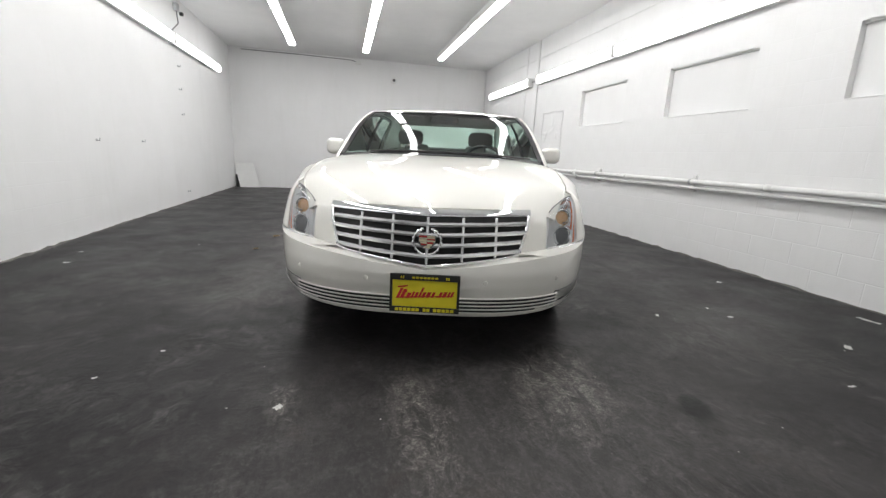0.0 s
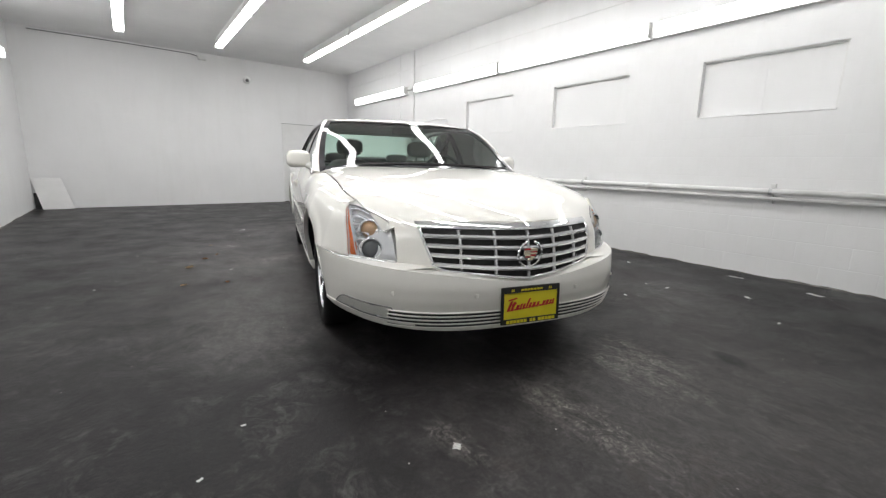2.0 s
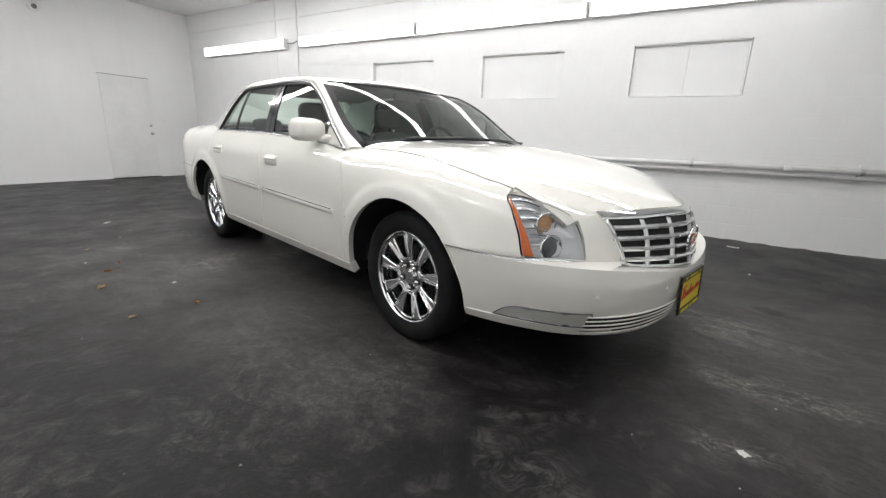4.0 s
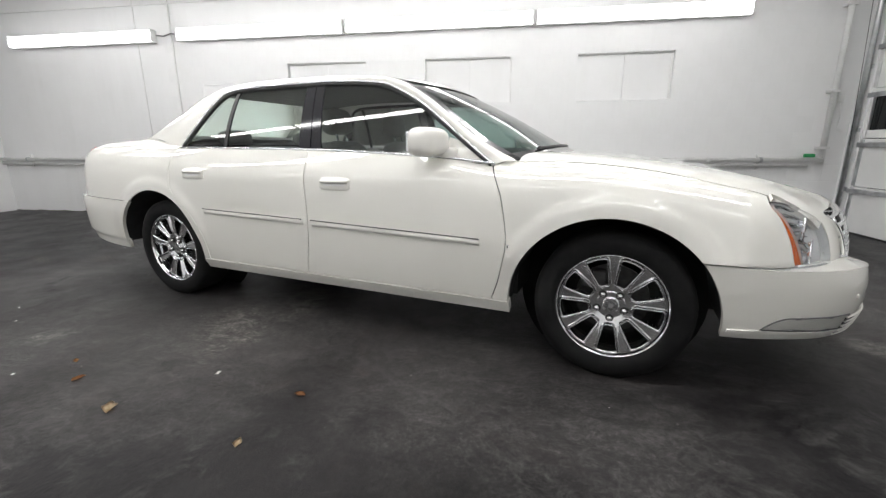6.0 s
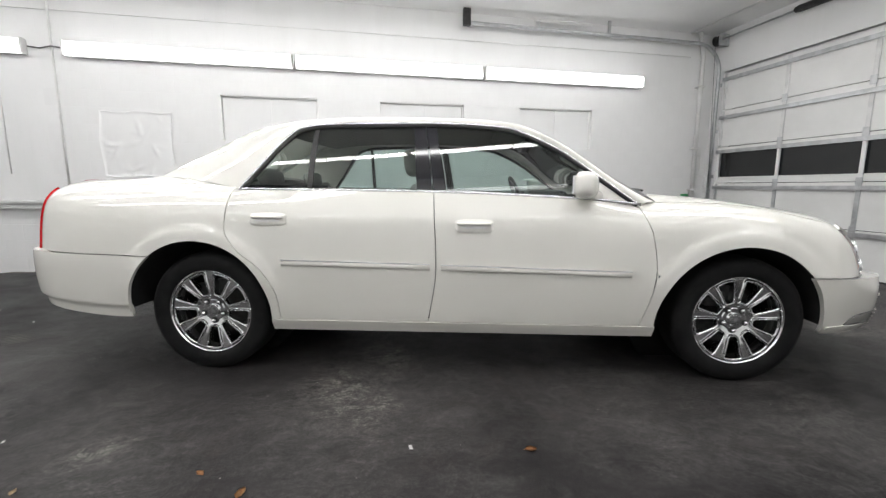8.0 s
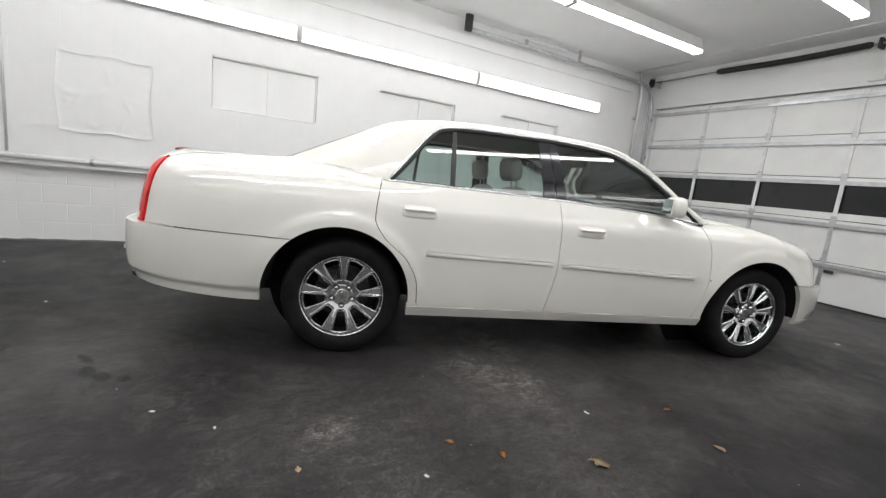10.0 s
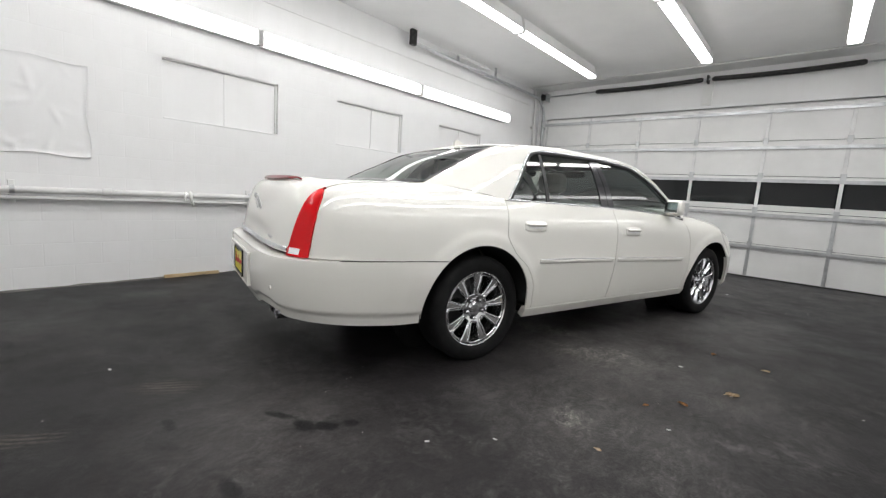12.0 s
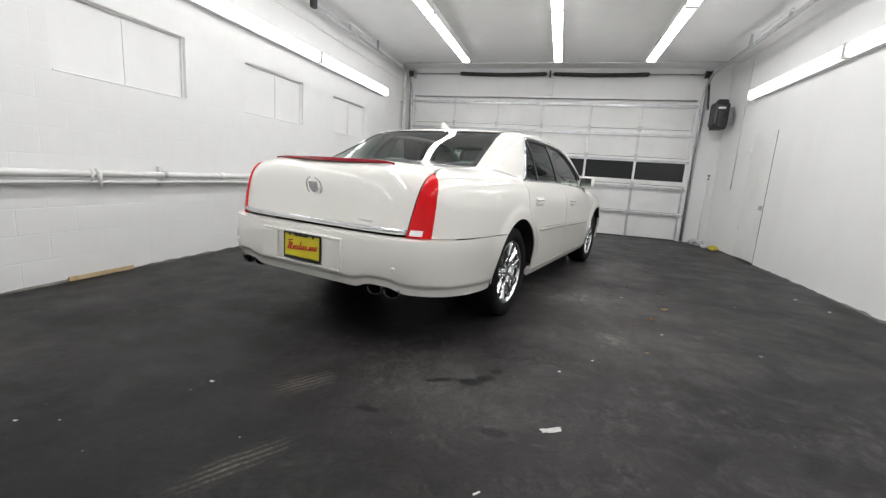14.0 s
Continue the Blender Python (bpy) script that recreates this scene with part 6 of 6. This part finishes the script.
add_tube(bm, [(4.15, 6.72, 0.90), (4.118, 6.72, 0.872), (4.12, 6.715, 0.83), (4.135, 6.70, 0.79), (4.14, 6.69, 0.745)], [0.014, 0.018, 0.016, 0.013, 0.005], 8)
add_tube(bm, [(4.15, 6.76, 0.895), (4.118, 6.765, 0.868), (4.125, 6.78, 0.80)], [0.012, 0.016, 0.004], 8)
tagged(link("rag", bm, RAG, smooth=True), "scrap of white rag tied round the wall pipe", "rag")
v = thing("riser_pipe", "white-painted vertical pipe with clamps in the corner", "pipe")
part("riser", tube([(4.165, -0.085, 0.83), (4.165, -0.085, 3.05), (4.165, -0.06, 3.2), (4.165, 0.0, ZC)], 0.032, 12), PIPE, v, smooth=True)
for z in (1.0, 1.66, 2.6):
    part("riser_clamp", box(4.13, -0.14, z, XR + 0.003, -0.03, z + 0.03, 0.003), PIPE, v)
part("corner_box", box(4.185, -0.22, 1.55, XR + 0.003, -0.145, 1.68, 0.004), PIPE, v)
part("loop_cable", tube([(4.2, -0.2, 1.55), (4.195, -0.22, 1.38), (4.19, -0.20, 1.26), (4.185, -0.27, 1.2)], 0.006, 6), TRIM, v)
GREENPAINT = varied("green_plastic", (0.02, 0.25, 0.08), (0.03, 0.32, 0.11), 0.5, 20)
tagged(link("green_tag", box(4.13, 0.0, 0.90, 4.17, 0.12, 0.945, 0.01), GREENPAINT), "small green plastic tag lying on the wall pipe", "tag")
for y, z0, z1, r in ((8.69, 0.90, ZC, 0.012), (9.27, 1.2, ZC, 0.006)):
    tagged(link("conduit", tube([(XR - r, y, z0), (XR - r, y, z1)], r, 8), PIPE, smooth=True), "thin white-painted vertical conduit on the wall", "conduit")
tagged(link("cable", tube([(4.19, 8.545, 2.64), (4.2, 8.69, 2.66), (4.2, 8.8, 2.63), (4.19, 8.915, 2.64)], 0.008, 6), GREYPLASTIC, smooth=True), "short cable joining two wall lights", "cable")
tagged(link("conduit", tube([(XL + 0.05, 0.12, ZC - 0.014), (XR - 0.02, 0.12, ZC - 0.014)], 0.014, 8), PIPE, smooth=True), "thin white conduit along the ceiling by the door", "conduit")
tagged(link("conduit", tube([(XR - 0.012, 0.10, 3.06), (XR - 0.012, YF - 0.02, 3.06)], 0.005, 6), PIPE, smooth=True), "thin painted cable line high on the wall", "conduit")
for y in (0.58,):
    tagged(link("conduit", tube([(XL + 0.008, y, 1.13), (XL + 0.008, y, ZC)], 0.008, 8), PIPE, smooth=True), "white conduit down the side wall", "conduit")
tagged(link("conduit", tube([(-2.33, YD + 0.014, 0.05), (-2.33, YD + 0.014, 1.27)], 0.012, 8), PIPE, smooth=True), "white conduit beside the garage door", "conduit")
s = thing("wall_switch", "small grey push-button station beside the garage door", "switch")
part("switch_box", box(-2.37, YD + 0.001, 1.27, -2.29, YD + 0.05, 1.42, 0.006), TRIM, s)
part("button", box(-2.345, YD + 0.045, 1.36, -2.315, YD + 0.058, 1.39, 0.004), DARKSTEEL, s)
part("button", box(-2.345, YD + 0.045, 1.30, -2.315, YD + 0.058, 1.33, 0.004), DARKSTEEL, s)
for y, z, w in ((8.63, 2.31, 0.07), (8.60, 1.93, 0.045), (8.63, 1.52, 0.045), (8.62, 0.19, 0.05), (6.98, 1.03, 0.03), (5.83, 1.02, 0.03)):
    clip = thing("wall_clip", "small steel pipe clip on the painted wall", "clip", "old clips on the wall")
    part("clip_plate", box(XL + 0.001, y - w / 2, z - 0.014, XL + 0.008, y + w / 2, z + 0.014, 0.002), STEEL, clip)
    part("clip_hook", tube([(XL + 0.006, y, z), (XL + 0.035, y, z - 0.01), (XL + 0.04, y, z + 0.025)], 0.006, 6), STEEL, clip)
j = thing("junction_box", "grey junction box with short cables high on the side wall", "junction box")
part("box_body", box(XL + 0.001, 8.62, 3.18, XL + 0.06, 8.74, 3.30, 0.005), STEEL, j)
part("box_cable", tube([(XL + 0.03, 8.68, 3.19), (XL + 0.04, 8.70, 3.00), (XL + 0.05, 8.30, 2.78)], 0.009, 6), GREYPLASTIC, j)
part("box_clamp", box(XL + 0.001, 8.90, 3.18, XL + 0.05, 8.97, 3.23, 0.004), DARKSTEEL, j)
tagged(link("socket", box(XL + 0.001, 1.09, 1.74, XL + 0.04, 1.19, 1.82, 0.006), TRIM), "small white socket box on the side wall", "socket")
tagged(link("dark_cable", tube([(-2.16, YF - 0.012, 3.37), (-0.8, YF - 0.012, 3.375), (0.5, YF - 0.012, 3.36), (0.62, YF - 0.012, 3.33)], 0.008, 6), GREYPLASTIC, smooth=True), "dark cable along the top of the end wall", "cable")
s = thing("wall_sensor", "small white alarm sensor high on the end wall", "sensor")
part("sensor_body", box(0.62, YF - 0.06, 3.26, 0.78, YF - 0.001, 3.35, 0.012), TRIM, s)
s = thing("smoke_alarm", "round white alarm unit on the end wall", "alarm")
part("alarm_base", lathe([(YF - 0.001, 0.085), (YF - 0.03, 0.085), (YF - 0.05, 0.06), (YF - 0.055, 0.02)], 24, "y", (1.63, 0, 2.955)), TRIM, s, smooth=True)
part("alarm_grille", lathe([(YF - 0.052, 0.04), (YF - 0.060, 0.035), (YF - 0.062, 0.005)], 16, "y", (1.63, 0, 2.945)), GREYPLASTIC, s, smooth=True)

# ---- doors ----
d = tagged(new("door_2"), "flush white-painted door in the end wall, closed", "door", kind="structure")
part("leaf", box(2.40, YF - 0.012, 0.02, 3.285, YF + 0.004, 2.005, 0.004), TRIM, d)
part("gap_top", box(2.39, YF - 0.004, 2.006, 3.295, YF + 0.003, 2.014), DARKSTEEL, d)
part("gap_foot", box(2.39, YF - 0.006, 0.0, 3.295, YF + 0.003, 0.018), DARKSTEEL, d)
k = part("door_knob", lathe([(YF - 0.012, 0.03), (YF - 0.02, 0.028), (YF - 0.035, 0.012), (YF - 0.055, 0.026), (YF - 0.075, 0.022), (YF - 0.08, 0.005)], 18, "y", (3.22, 0, 0.91)), STEEL, d, "steel door knob", smooth=True)
part("deadbolt", lathe([(YF - 0.012, 0.026), (YF - 0.025, 0.024), (YF - 0.028, 0.005)], 16, "y", (3.22, 0, 1.07)), STEEL, d, smooth=True)
s = thing("light_switch", "white light switch by the end door", "switch")
part("switch_plate", box(3.45, YF - 0.012, 1.15, 3.52, YF - 0.001, 1.26, 0.003), TRIM, s)
part("toggle", box(3.478, YF - 0.024, 1.195, 3.492, YF - 0.011, 1.215, 0.002), TRIM, s)
d = tagged(new("door_3"), "flush white-painted side door with a dark gap at its edge", "door", kind="structure")
part("leaf", box(XL - 0.004, 1.21, 0.03, XL + 0.004, 1.962, 2.005, 0.002), TRIM, d)
part("gap_side", box(XL - 0.003, 1.963, 0.0, XL + 0.004, 1.972, 2.01), GREYPLASTIC, d)
part("gap_top", box(XL - 0.003, 1.20, 2.006, XL + 0.003, 1.963, 2.010), TRIM, d)
part("threshold", box(XL + 0.001, 1.38, 0.0, XL + 0.03, 1.97, 0.028, 0.005), DARKSTEEL, d)
part("latch", box(XL + 0.003, 1.86, 0.83, XL + 0.03, 1.94, 0.90, 0.006), STEEL, d)
for z in (0.45, 1.6):
    part("hinge", box(XL + 0.002, 1.195, z, XL + 0.012, 1.22, z + 0.1, 0.002), TRIM, d)

# boards in the blocked-up windows: two sheets each, and a lip along the head
for n, (a, b) in enumerate(WINS):
    w = tagged(new("window_%d" % (n + 1)), "blocked-up window recess closed with two white-painted boards", "window", kind="structure")
    x = XR + DEEP
    mid = a + (b - a) * (0.5 if n != 1 else 0.48)
    part("board", box(x - 0.034, a + 0.004, WZ0 + 0.004, x - 0.004, mid - 0.0008, WZ1 - 0.004, 0.002), WALL, w)
    part("board", box(x - 0.029, mid + 0.0008, WZ0 + 0.004, x - 0.004, b - 0.004, WZ1 - 0.004, 0.002), WALL, w)
    part("head_strip", box(x - 0.060, a + 0.004, WZ1 - 0.030, x - 0.035, b - 0.004, WZ1 - 0.004, 0.003), TRIM, w)
    part("jamb_strip", box(x - 0.058, a + 0.004, WZ0 + 0.004, x - 0.035, a + 0.022, WZ1 - 0.03, 0.003), TRIM, w)
    part("sill", box(XR - 0.006, a, WZ0 - 0.014, x - 0.036, b, WZ0 - 0.001, 0.003), WALL, w)

# painted-over plastic sheet taped to the wall
yy, zz = np.meshgrid(lin(7.50, 8.30, 46), lin(1.17, 1.955, 40), indexing="ij")
rnd = np.random.RandomState(4)
h = np.zeros(yy.shape)
for k in range(26):
    cy, cz, r, a = 7.5 + 0.8 * rnd.rand(), 1.17 + 0.78 * rnd.rand(), 0.03 + 0.08 * rnd.rand(), rnd.rand() * 3
    u = (yy - cy) * math.cos(a) + (zz - cz) * math.sin(a)
    w = -(yy - cy) * math.sin(a) + (zz - cz) * math.cos(a)
    h += 0.010 * rnd.rand() * np.exp(-(u / (r * 0.25)) ** 2 - (w / r) ** 2)
edge = np.minimum(np.minimum(yy - 7.5, 8.3 - yy), np.minimum(zz - 1.17, 1.955 - zz))
h += 0.013 * np.exp(-((edge - 0.004) / 0.008) ** 2)
yy = yy + 0.012 * np.sin(zz * 9) * (edge < 0.02)
zz = zz + 0.010 * np.sin(yy * 13) * (edge < 0.02)
P = np.stack([XR - 0.0035 - h, yy, zz], -1)
sh = sheet("plastic_sheet", P, WALL, None, "", skirt=0.006, core=np.array((9.0, 7.9, 1.5)))
tagged(sh, "wrinkled painted-over sheet stuck to the block wall", "wall sheet")

# white board leaning in the far corner, and the slab behind it
s = thing("leaning_board", "white board slumped against the end wall in the corner", "board")
bm = prism([(-0.235, 0.0), (0.245, 0.0), (0.075, 0.625), (-0.375, 0.625)], -0.008, 0.008)
bmesh.ops.transform(bm, matrix=pose(-2.07, YF - 0.17, 0.003, -14, 0, 0), verts=bm.verts)
part("board", bm, TRIM, s)
# a dark slab put in for the shade of the gap beside the board
bm = box(-0.10, -0.018, 0, 0.10, 0.018, 0.32, 0.006)
bmesh.ops.transform(bm, matrix=pose(-2.33, YF - 0.03, 0.0, 0, 0, 0), verts=bm.verts)
tagged(link("dark_gap_slab", bm, DARKSTEEL), "dark slab filling in the dark gap by a leaning white board", "box")

# ---- litter ----
LEAF = varied("dry_leaf", (0.30, 0.13, 0.05), (0.45, 0.24, 0.10), 0.8, 60)
TANLEAF = varied("pale_leaf", (0.48, 0.36, 0.22), (0.6, 0.48, 0.33), 0.8, 60)
PAPER = varied("paper_scrap", (0.75, 0.75, 0.73), (0.82, 0.82, 0.8), 0.8, 40)


def leaf(x, y, size, turn, mat, label):
    """A curled dry leaf: a pointed blade bent along its rib, on a short stalk."""
    rr = random.Random(int(x * 977 + y * 131))
    bm = bmesh.new()
    rows = []
    for k in range(9):
        u = k / 8
        w = 0.34 * math.sin(math.pi * min(1, u * 0.97 + 0.03)) ** 0.8 * (1 + 0.25 * rr.uniform(-1, 1))
        rows.append([bm.verts.new(((u - 0.5) * size, q * w * size, 0.004 + size * (0.16 * abs(q) ** 1.5 + 0.10 * (u - 0.4) ** 2 + 0.03 * rr.random()))) for q in (-1, -0.5, 0, 0.5, 1)])
    for a, b in zip(rows, rows[1:]):
        for k in range(4):
            bm.faces.new((a[k], a[k + 1], b[k + 1], b[k]))
    r = bmesh.ops.solidify(bm, geom=bm.faces[:], thickness=0.0012)
    low = min(v.co.z for v in bm.verts)
    bmesh.ops.translate(bm, vec=(0, 0, -low), verts=bm.verts)
    ob = thing("dry_leaf", label, "leaf", "dry leaves on the floor", at=pose(x, y, 0.0, 0, 0, turn))
    part("blade", bm, mat, ob, smooth=True)
    part("stalk", tube([(size * 0.45, 0, 0.005), (size * 0.62, size * 0.05, 0.003)], 0.0015, 5), mat, ob)
    return ob


for x, y, s, a, m, l in ((-0.499, 5.343, 0.075, 30, TANLEAF, "pale curled dry leaf on the floor"), (-0.29, 4.611, 0.045, 80, LEAF, "small brown dry leaf on the floor"), (-0.32, 5.70, 0.05, -20, LEAF, "small brown dry leaf on the floor"), (-0.61, 4.69, 0.045, 10, TANLEAF, "pale curled dry leaf on the floor"), (-0.178, 5.874, 0.035, 50, LEAF, "small brown dry leaf on the floor"), (-0.153, 6.478, 0.03, 0, TANLEAF, "pale curled dry leaf on the floor")):
    leaf(x, y, s, a, m, l)


def scrap(x, y, w, d, turn, mat, label="torn scrap of white paper on the floor"):
    """A torn, slightly buckled scrap of paper."""
    rr = random.Random(int(x * 733 + y * 57 + w * 9000))
    bm = bmesh.new()
    n, k = 7, 5
    rows = [[bm.verts.new(((i / (n - 1) - 0.5) * w * (1 + 0.12 * rr.uniform(-1, 1)), (j / (k - 1) - 0.5) * d * (1 + 0.2 * rr.uniform(-1, 1)), 0.002 + 0.10 * d * rr.random() + 0.15 * d * abs(i / (n - 1) - 0.5))) for j in range(k)] for i in range(n)]
    for a, b in zip(rows, rows[1:]):
        for q in range(k - 1):
            bm.faces.new((a[q], a[q + 1], b[q + 1], b[q]))
    bmesh.ops.solidify(bm, geom=bm.faces[:], thickness=0.001)
    low = min(v.co.z for v in bm.verts)
    bmesh.ops.translate(bm, vec=(0, 0, -low), verts=bm.verts)
    ob = link("paper_scrap", bm, mat)
    ob.matrix_basis = pose(x, y, 0.0, 0, 0, turn)
    return tagged(ob, label, "paper", "paper scraps on the floor")


for x, y, w, d, a in ((0.425, 7.585, 0.095, 0.032, 28), (-0.176, 5.088, 0.03, 0.014, 5), (3.633, 3.166, 0.06, 0.035, 20), (2.401, 2.486, 0.045, 0.02, 60), (2.93, 2.395, 0.04, 0.025, 10), (3.235, 1.867, 0.07, 0.035, 40), (2.708, 1.507, 0.04, 0.015, 0), (2.911, 2.572, 0.03, 0.015, 70), (0.005, 1.77, 0.035, 0.03, 45), (-0.618, 2.36, 0.02, 0.012, 0), (-0.799, 2.124, 0.02, 0.012, 30), (3.95, 2.2, 0.13, 0.035, 96), (3.85, 1.55, 0.12, 0.05, 80), (2.003, 7.784, 0.022, 0.014, 0), (0.393, 6.984, 0.022, 0.012, 60), (-0.494, 5.356, 0.018, 0.01, 0), (2.43, 8.3, 0.015, 0.01, 20), (-0.33, 6.05, 0.02, 0.012, 20), (0.2, 6.75, 0.02, 0.01, 10), (-0.9, 6.2, 0.02, 0.012, 0), (-1.2, 4.9, 0.02, 0.012, 70), (0.9, 8.5, 0.02, 0.01, 15), (0.66, 8.05, 0.03, 0.008, 50), (-2.0, 4.2, 0.05, 0.03, 15), (-2.1, 4.6, 0.04, 0.02, 50), (3.2, 8.4, 0.03, 0.015, 15), (1.5, 10.2, 0.03, 0.02, 5), (0.9, 10.6, 0.03, 0.015, 40)):
    scrap(x, y, w, d, a, PAPER)

# grit: crumbs scattered over the floor
rr = random.Random(11)
bm = bmesh.new()
for k in range(420):
    x, y, s = rr.uniform(XL + 0.1, XR - 0.1), rr.uniform(0.0, YF - 0.3), rr.uniform(0.002, 0.006)
    if rr.random() < 0.25:
        x = XR - 0.02 - 0.15 * rr.random() ** 2 if rr.random() < 0.5 else XL + 0.02 + 0.15 * rr.random() ** 2
        s *= 1.6
    b = [bm.verts.new((x + s * math.cos(a) * rr.uniform(0.6, 1.2), y + s * math.sin(a) * rr.uniform(0.6, 1.2), 0.0005)) for a in (0, 1.6, 3.1, 4.7)]
    tip = bm.verts.new((x, y, s * rr.uniform(0.5, 1.0)))
    for i in range(4):
        bm.faces.new((b[i], b[(i + 1) % 4], tip))
    bm.faces.new(b[::-1])
GRIT = material("grit", (0.3, 0.29, 0.27), 0.9)
gi = node(GRIT, "ShaderNodeNewGeometry")
into(GRIT, ramp(GRIT, gi.outputs["Random Per Island"], ((0.0, (0.06, 0.055, 0.05)), (0.6, (0.16, 0.15, 0.14)), (1.0, (0.65, 0.63, 0.6)))), "Base Color")
tagged(link("grit", bm, GRIT), "pale grit and crumbs scattered over the floor", "grit", kind="stuff")

# rubbish by the corner of the garage door
YCLOTH = varied("yellow_cloth", (0.6, 0.5, 0.05), (0.7, 0.6, 0.08), 0.7, 14)
GREYBAG = varied("grey_plastic_bag", (0.35, 0.36, 0.37), (0.55, 0.56, 0.56), 0.4, 9)


def crumpled(name, x, y, w, d, h, mat, seed, label, category):
    rr = np.random.RandomState(seed)
    bm = bmesh.new()
    bmesh.ops.create_icosphere(bm, subdivisions=3, radius=1.0)
    offs = rr.rand(8, 3) * 6
    for v in bm.verts:
        k = 1 + 0.5 * noise.noise(v.co * 2.3 + Vector(offs[0])) + 0.25 * noise.noise(v.co * 5.1 + Vector(offs[1]))
        c = v.co * k
        v.co = Vector((x + c.x * w, y + c.y * d, max(0.0, h * 0.45 + c.z * h * 0.55)))
    return tagged(link(name, bm, mat), label, category)


crumpled("yellow_cloth", -2.33, 0.62, 0.06, 0.07, 0.10, YCLOTH, 3, "crumpled yellow cloth against the side wall", "cloth")
crumpled("plastic_bag", -2.2, 0.02, 0.13, 0.18, 0.11, GREYBAG, 5, "crumpled grey plastic bag in the corner", "bag")
crumpled("plastic_bag", -2.28, 0.32, 0.07, 0.10, 0.06, PAPER, 8, "crumpled white plastic bag in the corner", "bag")
WOOD = varied("tan_wood", (0.42, 0.30, 0.16), (0.52, 0.40, 0.24), 0.8, 8)
tagged(link("wood_strip", box(XR - 0.03, 6.42, 0.0, XR - 0.008, 6.95, 0.035, 0.004), WOOD), "strip of bare tan wood along the wall's foot", "wood strip")
DIRT = varied("swept_dirt", (0.10, 0.095, 0.09), (0.17, 0.165, 0.155), 0.95, 12)
rr = random.Random(5)
for x, s in ((XR, -1), (XL, 1)):
    bm = bmesh.new()
    prev = None
    for k in range(126):
        y = 0.0 + k * (YF / 125)
        w, h = 0.012 + 0.035 * rr.random() ** 2, 0.006 + 0.016 * rr.random() ** 2
        row = [bm.verts.new((x + s * 0.001, y, h)), bm.verts.new((x + s * w, y, 0.001))]
        if prev:
            bm.faces.new((prev[0], prev[1], row[1], row[0]))
        prev = row
    tagged(link("dirt_line", bm, DIRT), "swept line of dirt along the wall's foot", "dirt", kind="stuff")

# ---- blocks of the walls ----
BW, BH, JT = 0.40, 0.20, 0.003


def block_mesh(w, h, depth=0.004):
    """The face of one painted block, with eased edges, standing off the wall by depth; faces +x."""
    e = 0.005
    v = [(0, 0, 0), (0, w, 0), (0, w, h), (0, 0, h), (-depth, e, e), (-depth, w - e, e), (-depth, w - e, h - e), (-depth, e, h - e)]
    f = [(4, 7, 6, 5), (0, 4, 5, 1), (1, 5, 6, 2), (2, 6, 7, 3), (3, 7, 4, 0)]
    return v, f


def courses(y0, y1, z1, holes):
    """Blocks as (y, z, width, height), running bond, cut round the holes."""
    out = []
    k = 0
    while k * BH < z1 - 0.05:
        z, h = k * BH, min(BH, z1 - k * BH)
        y = y0 - (BW / 2 if k % 2 else 0)
        while y < y1:
            a, b = max(y, y0), min(y + BW, y1)
            spans = [(a, b)]
            for ha, hb, hz0, hz1 in holes:
                if z + h > hz0 + 0.02 and z < hz1 - 0.02:
                    spans = [q for s0, s1 in spans for q in ((s0, min(s1, ha)), (max(s0, hb), s1)) if q[1] - q[0] > 0.03]
            out += [(s0, z, s1 - s0, h) for s0, s1 in spans if s1 - s0 > 0.03]
            y += BW
        k += 1
    return out


def lay_blocks(x, facing, y0, y1, holes, parent, near, depth):
    cache, joined_v, joined_f, count = {}, [], [], 0
    for y, z, w, h in courses(y0, y1, ZC, holes):
        # thick paint fills the joints higher up
        d = depth if z < 0.79 else 0.35 * depth
        key = (round(w, 3), round(h, 3), d)
        v, f = block_mesh(w - JT, h - JT, d)
        if facing > 0:
            v, f = [(-p[0], p[1], p[2]) for p in v], [q[::-1] for q in f]
        if near(y, z) and count < 300:
            if key not in cache:
                me = bpy.data.meshes.new("block")
                me.from_pydata(v, [], f)
                me.materials.append(WALL)
                cache[key] = me
            ob = new("block", cache[key])
            ob.parent = parent
            ob.location = (x, y + JT / 2, z + JT / 2)
            count += 1
        else:
            n = len(joined_v)
            joined_v += [(x + p[0], y + JT / 2 + p[1], z + JT / 2 + p[2]) for p in v]
            joined_f += [tuple(n + i for i in q) for q in f]
    ob = raw("block_courses", joined_v, joined_f, WALL, parent, "", smooth=False)
    ob["kind"] = "stuff"


lay_blocks(XR, -1, YD, YF, [(a, b, WZ0, WZ1) for a, b in WINS], bpy.data.objects["wall_east"], lambda y, z: 0.0 < y < 8.6 and z < 2.6, 0.0012)
lay_blocks(XL, 1, YD, YF, [(1.20, 1.98, 0.0, 2.01)], bpy.data.objects["wall_west"], lambda y, z: False, 0.0007)
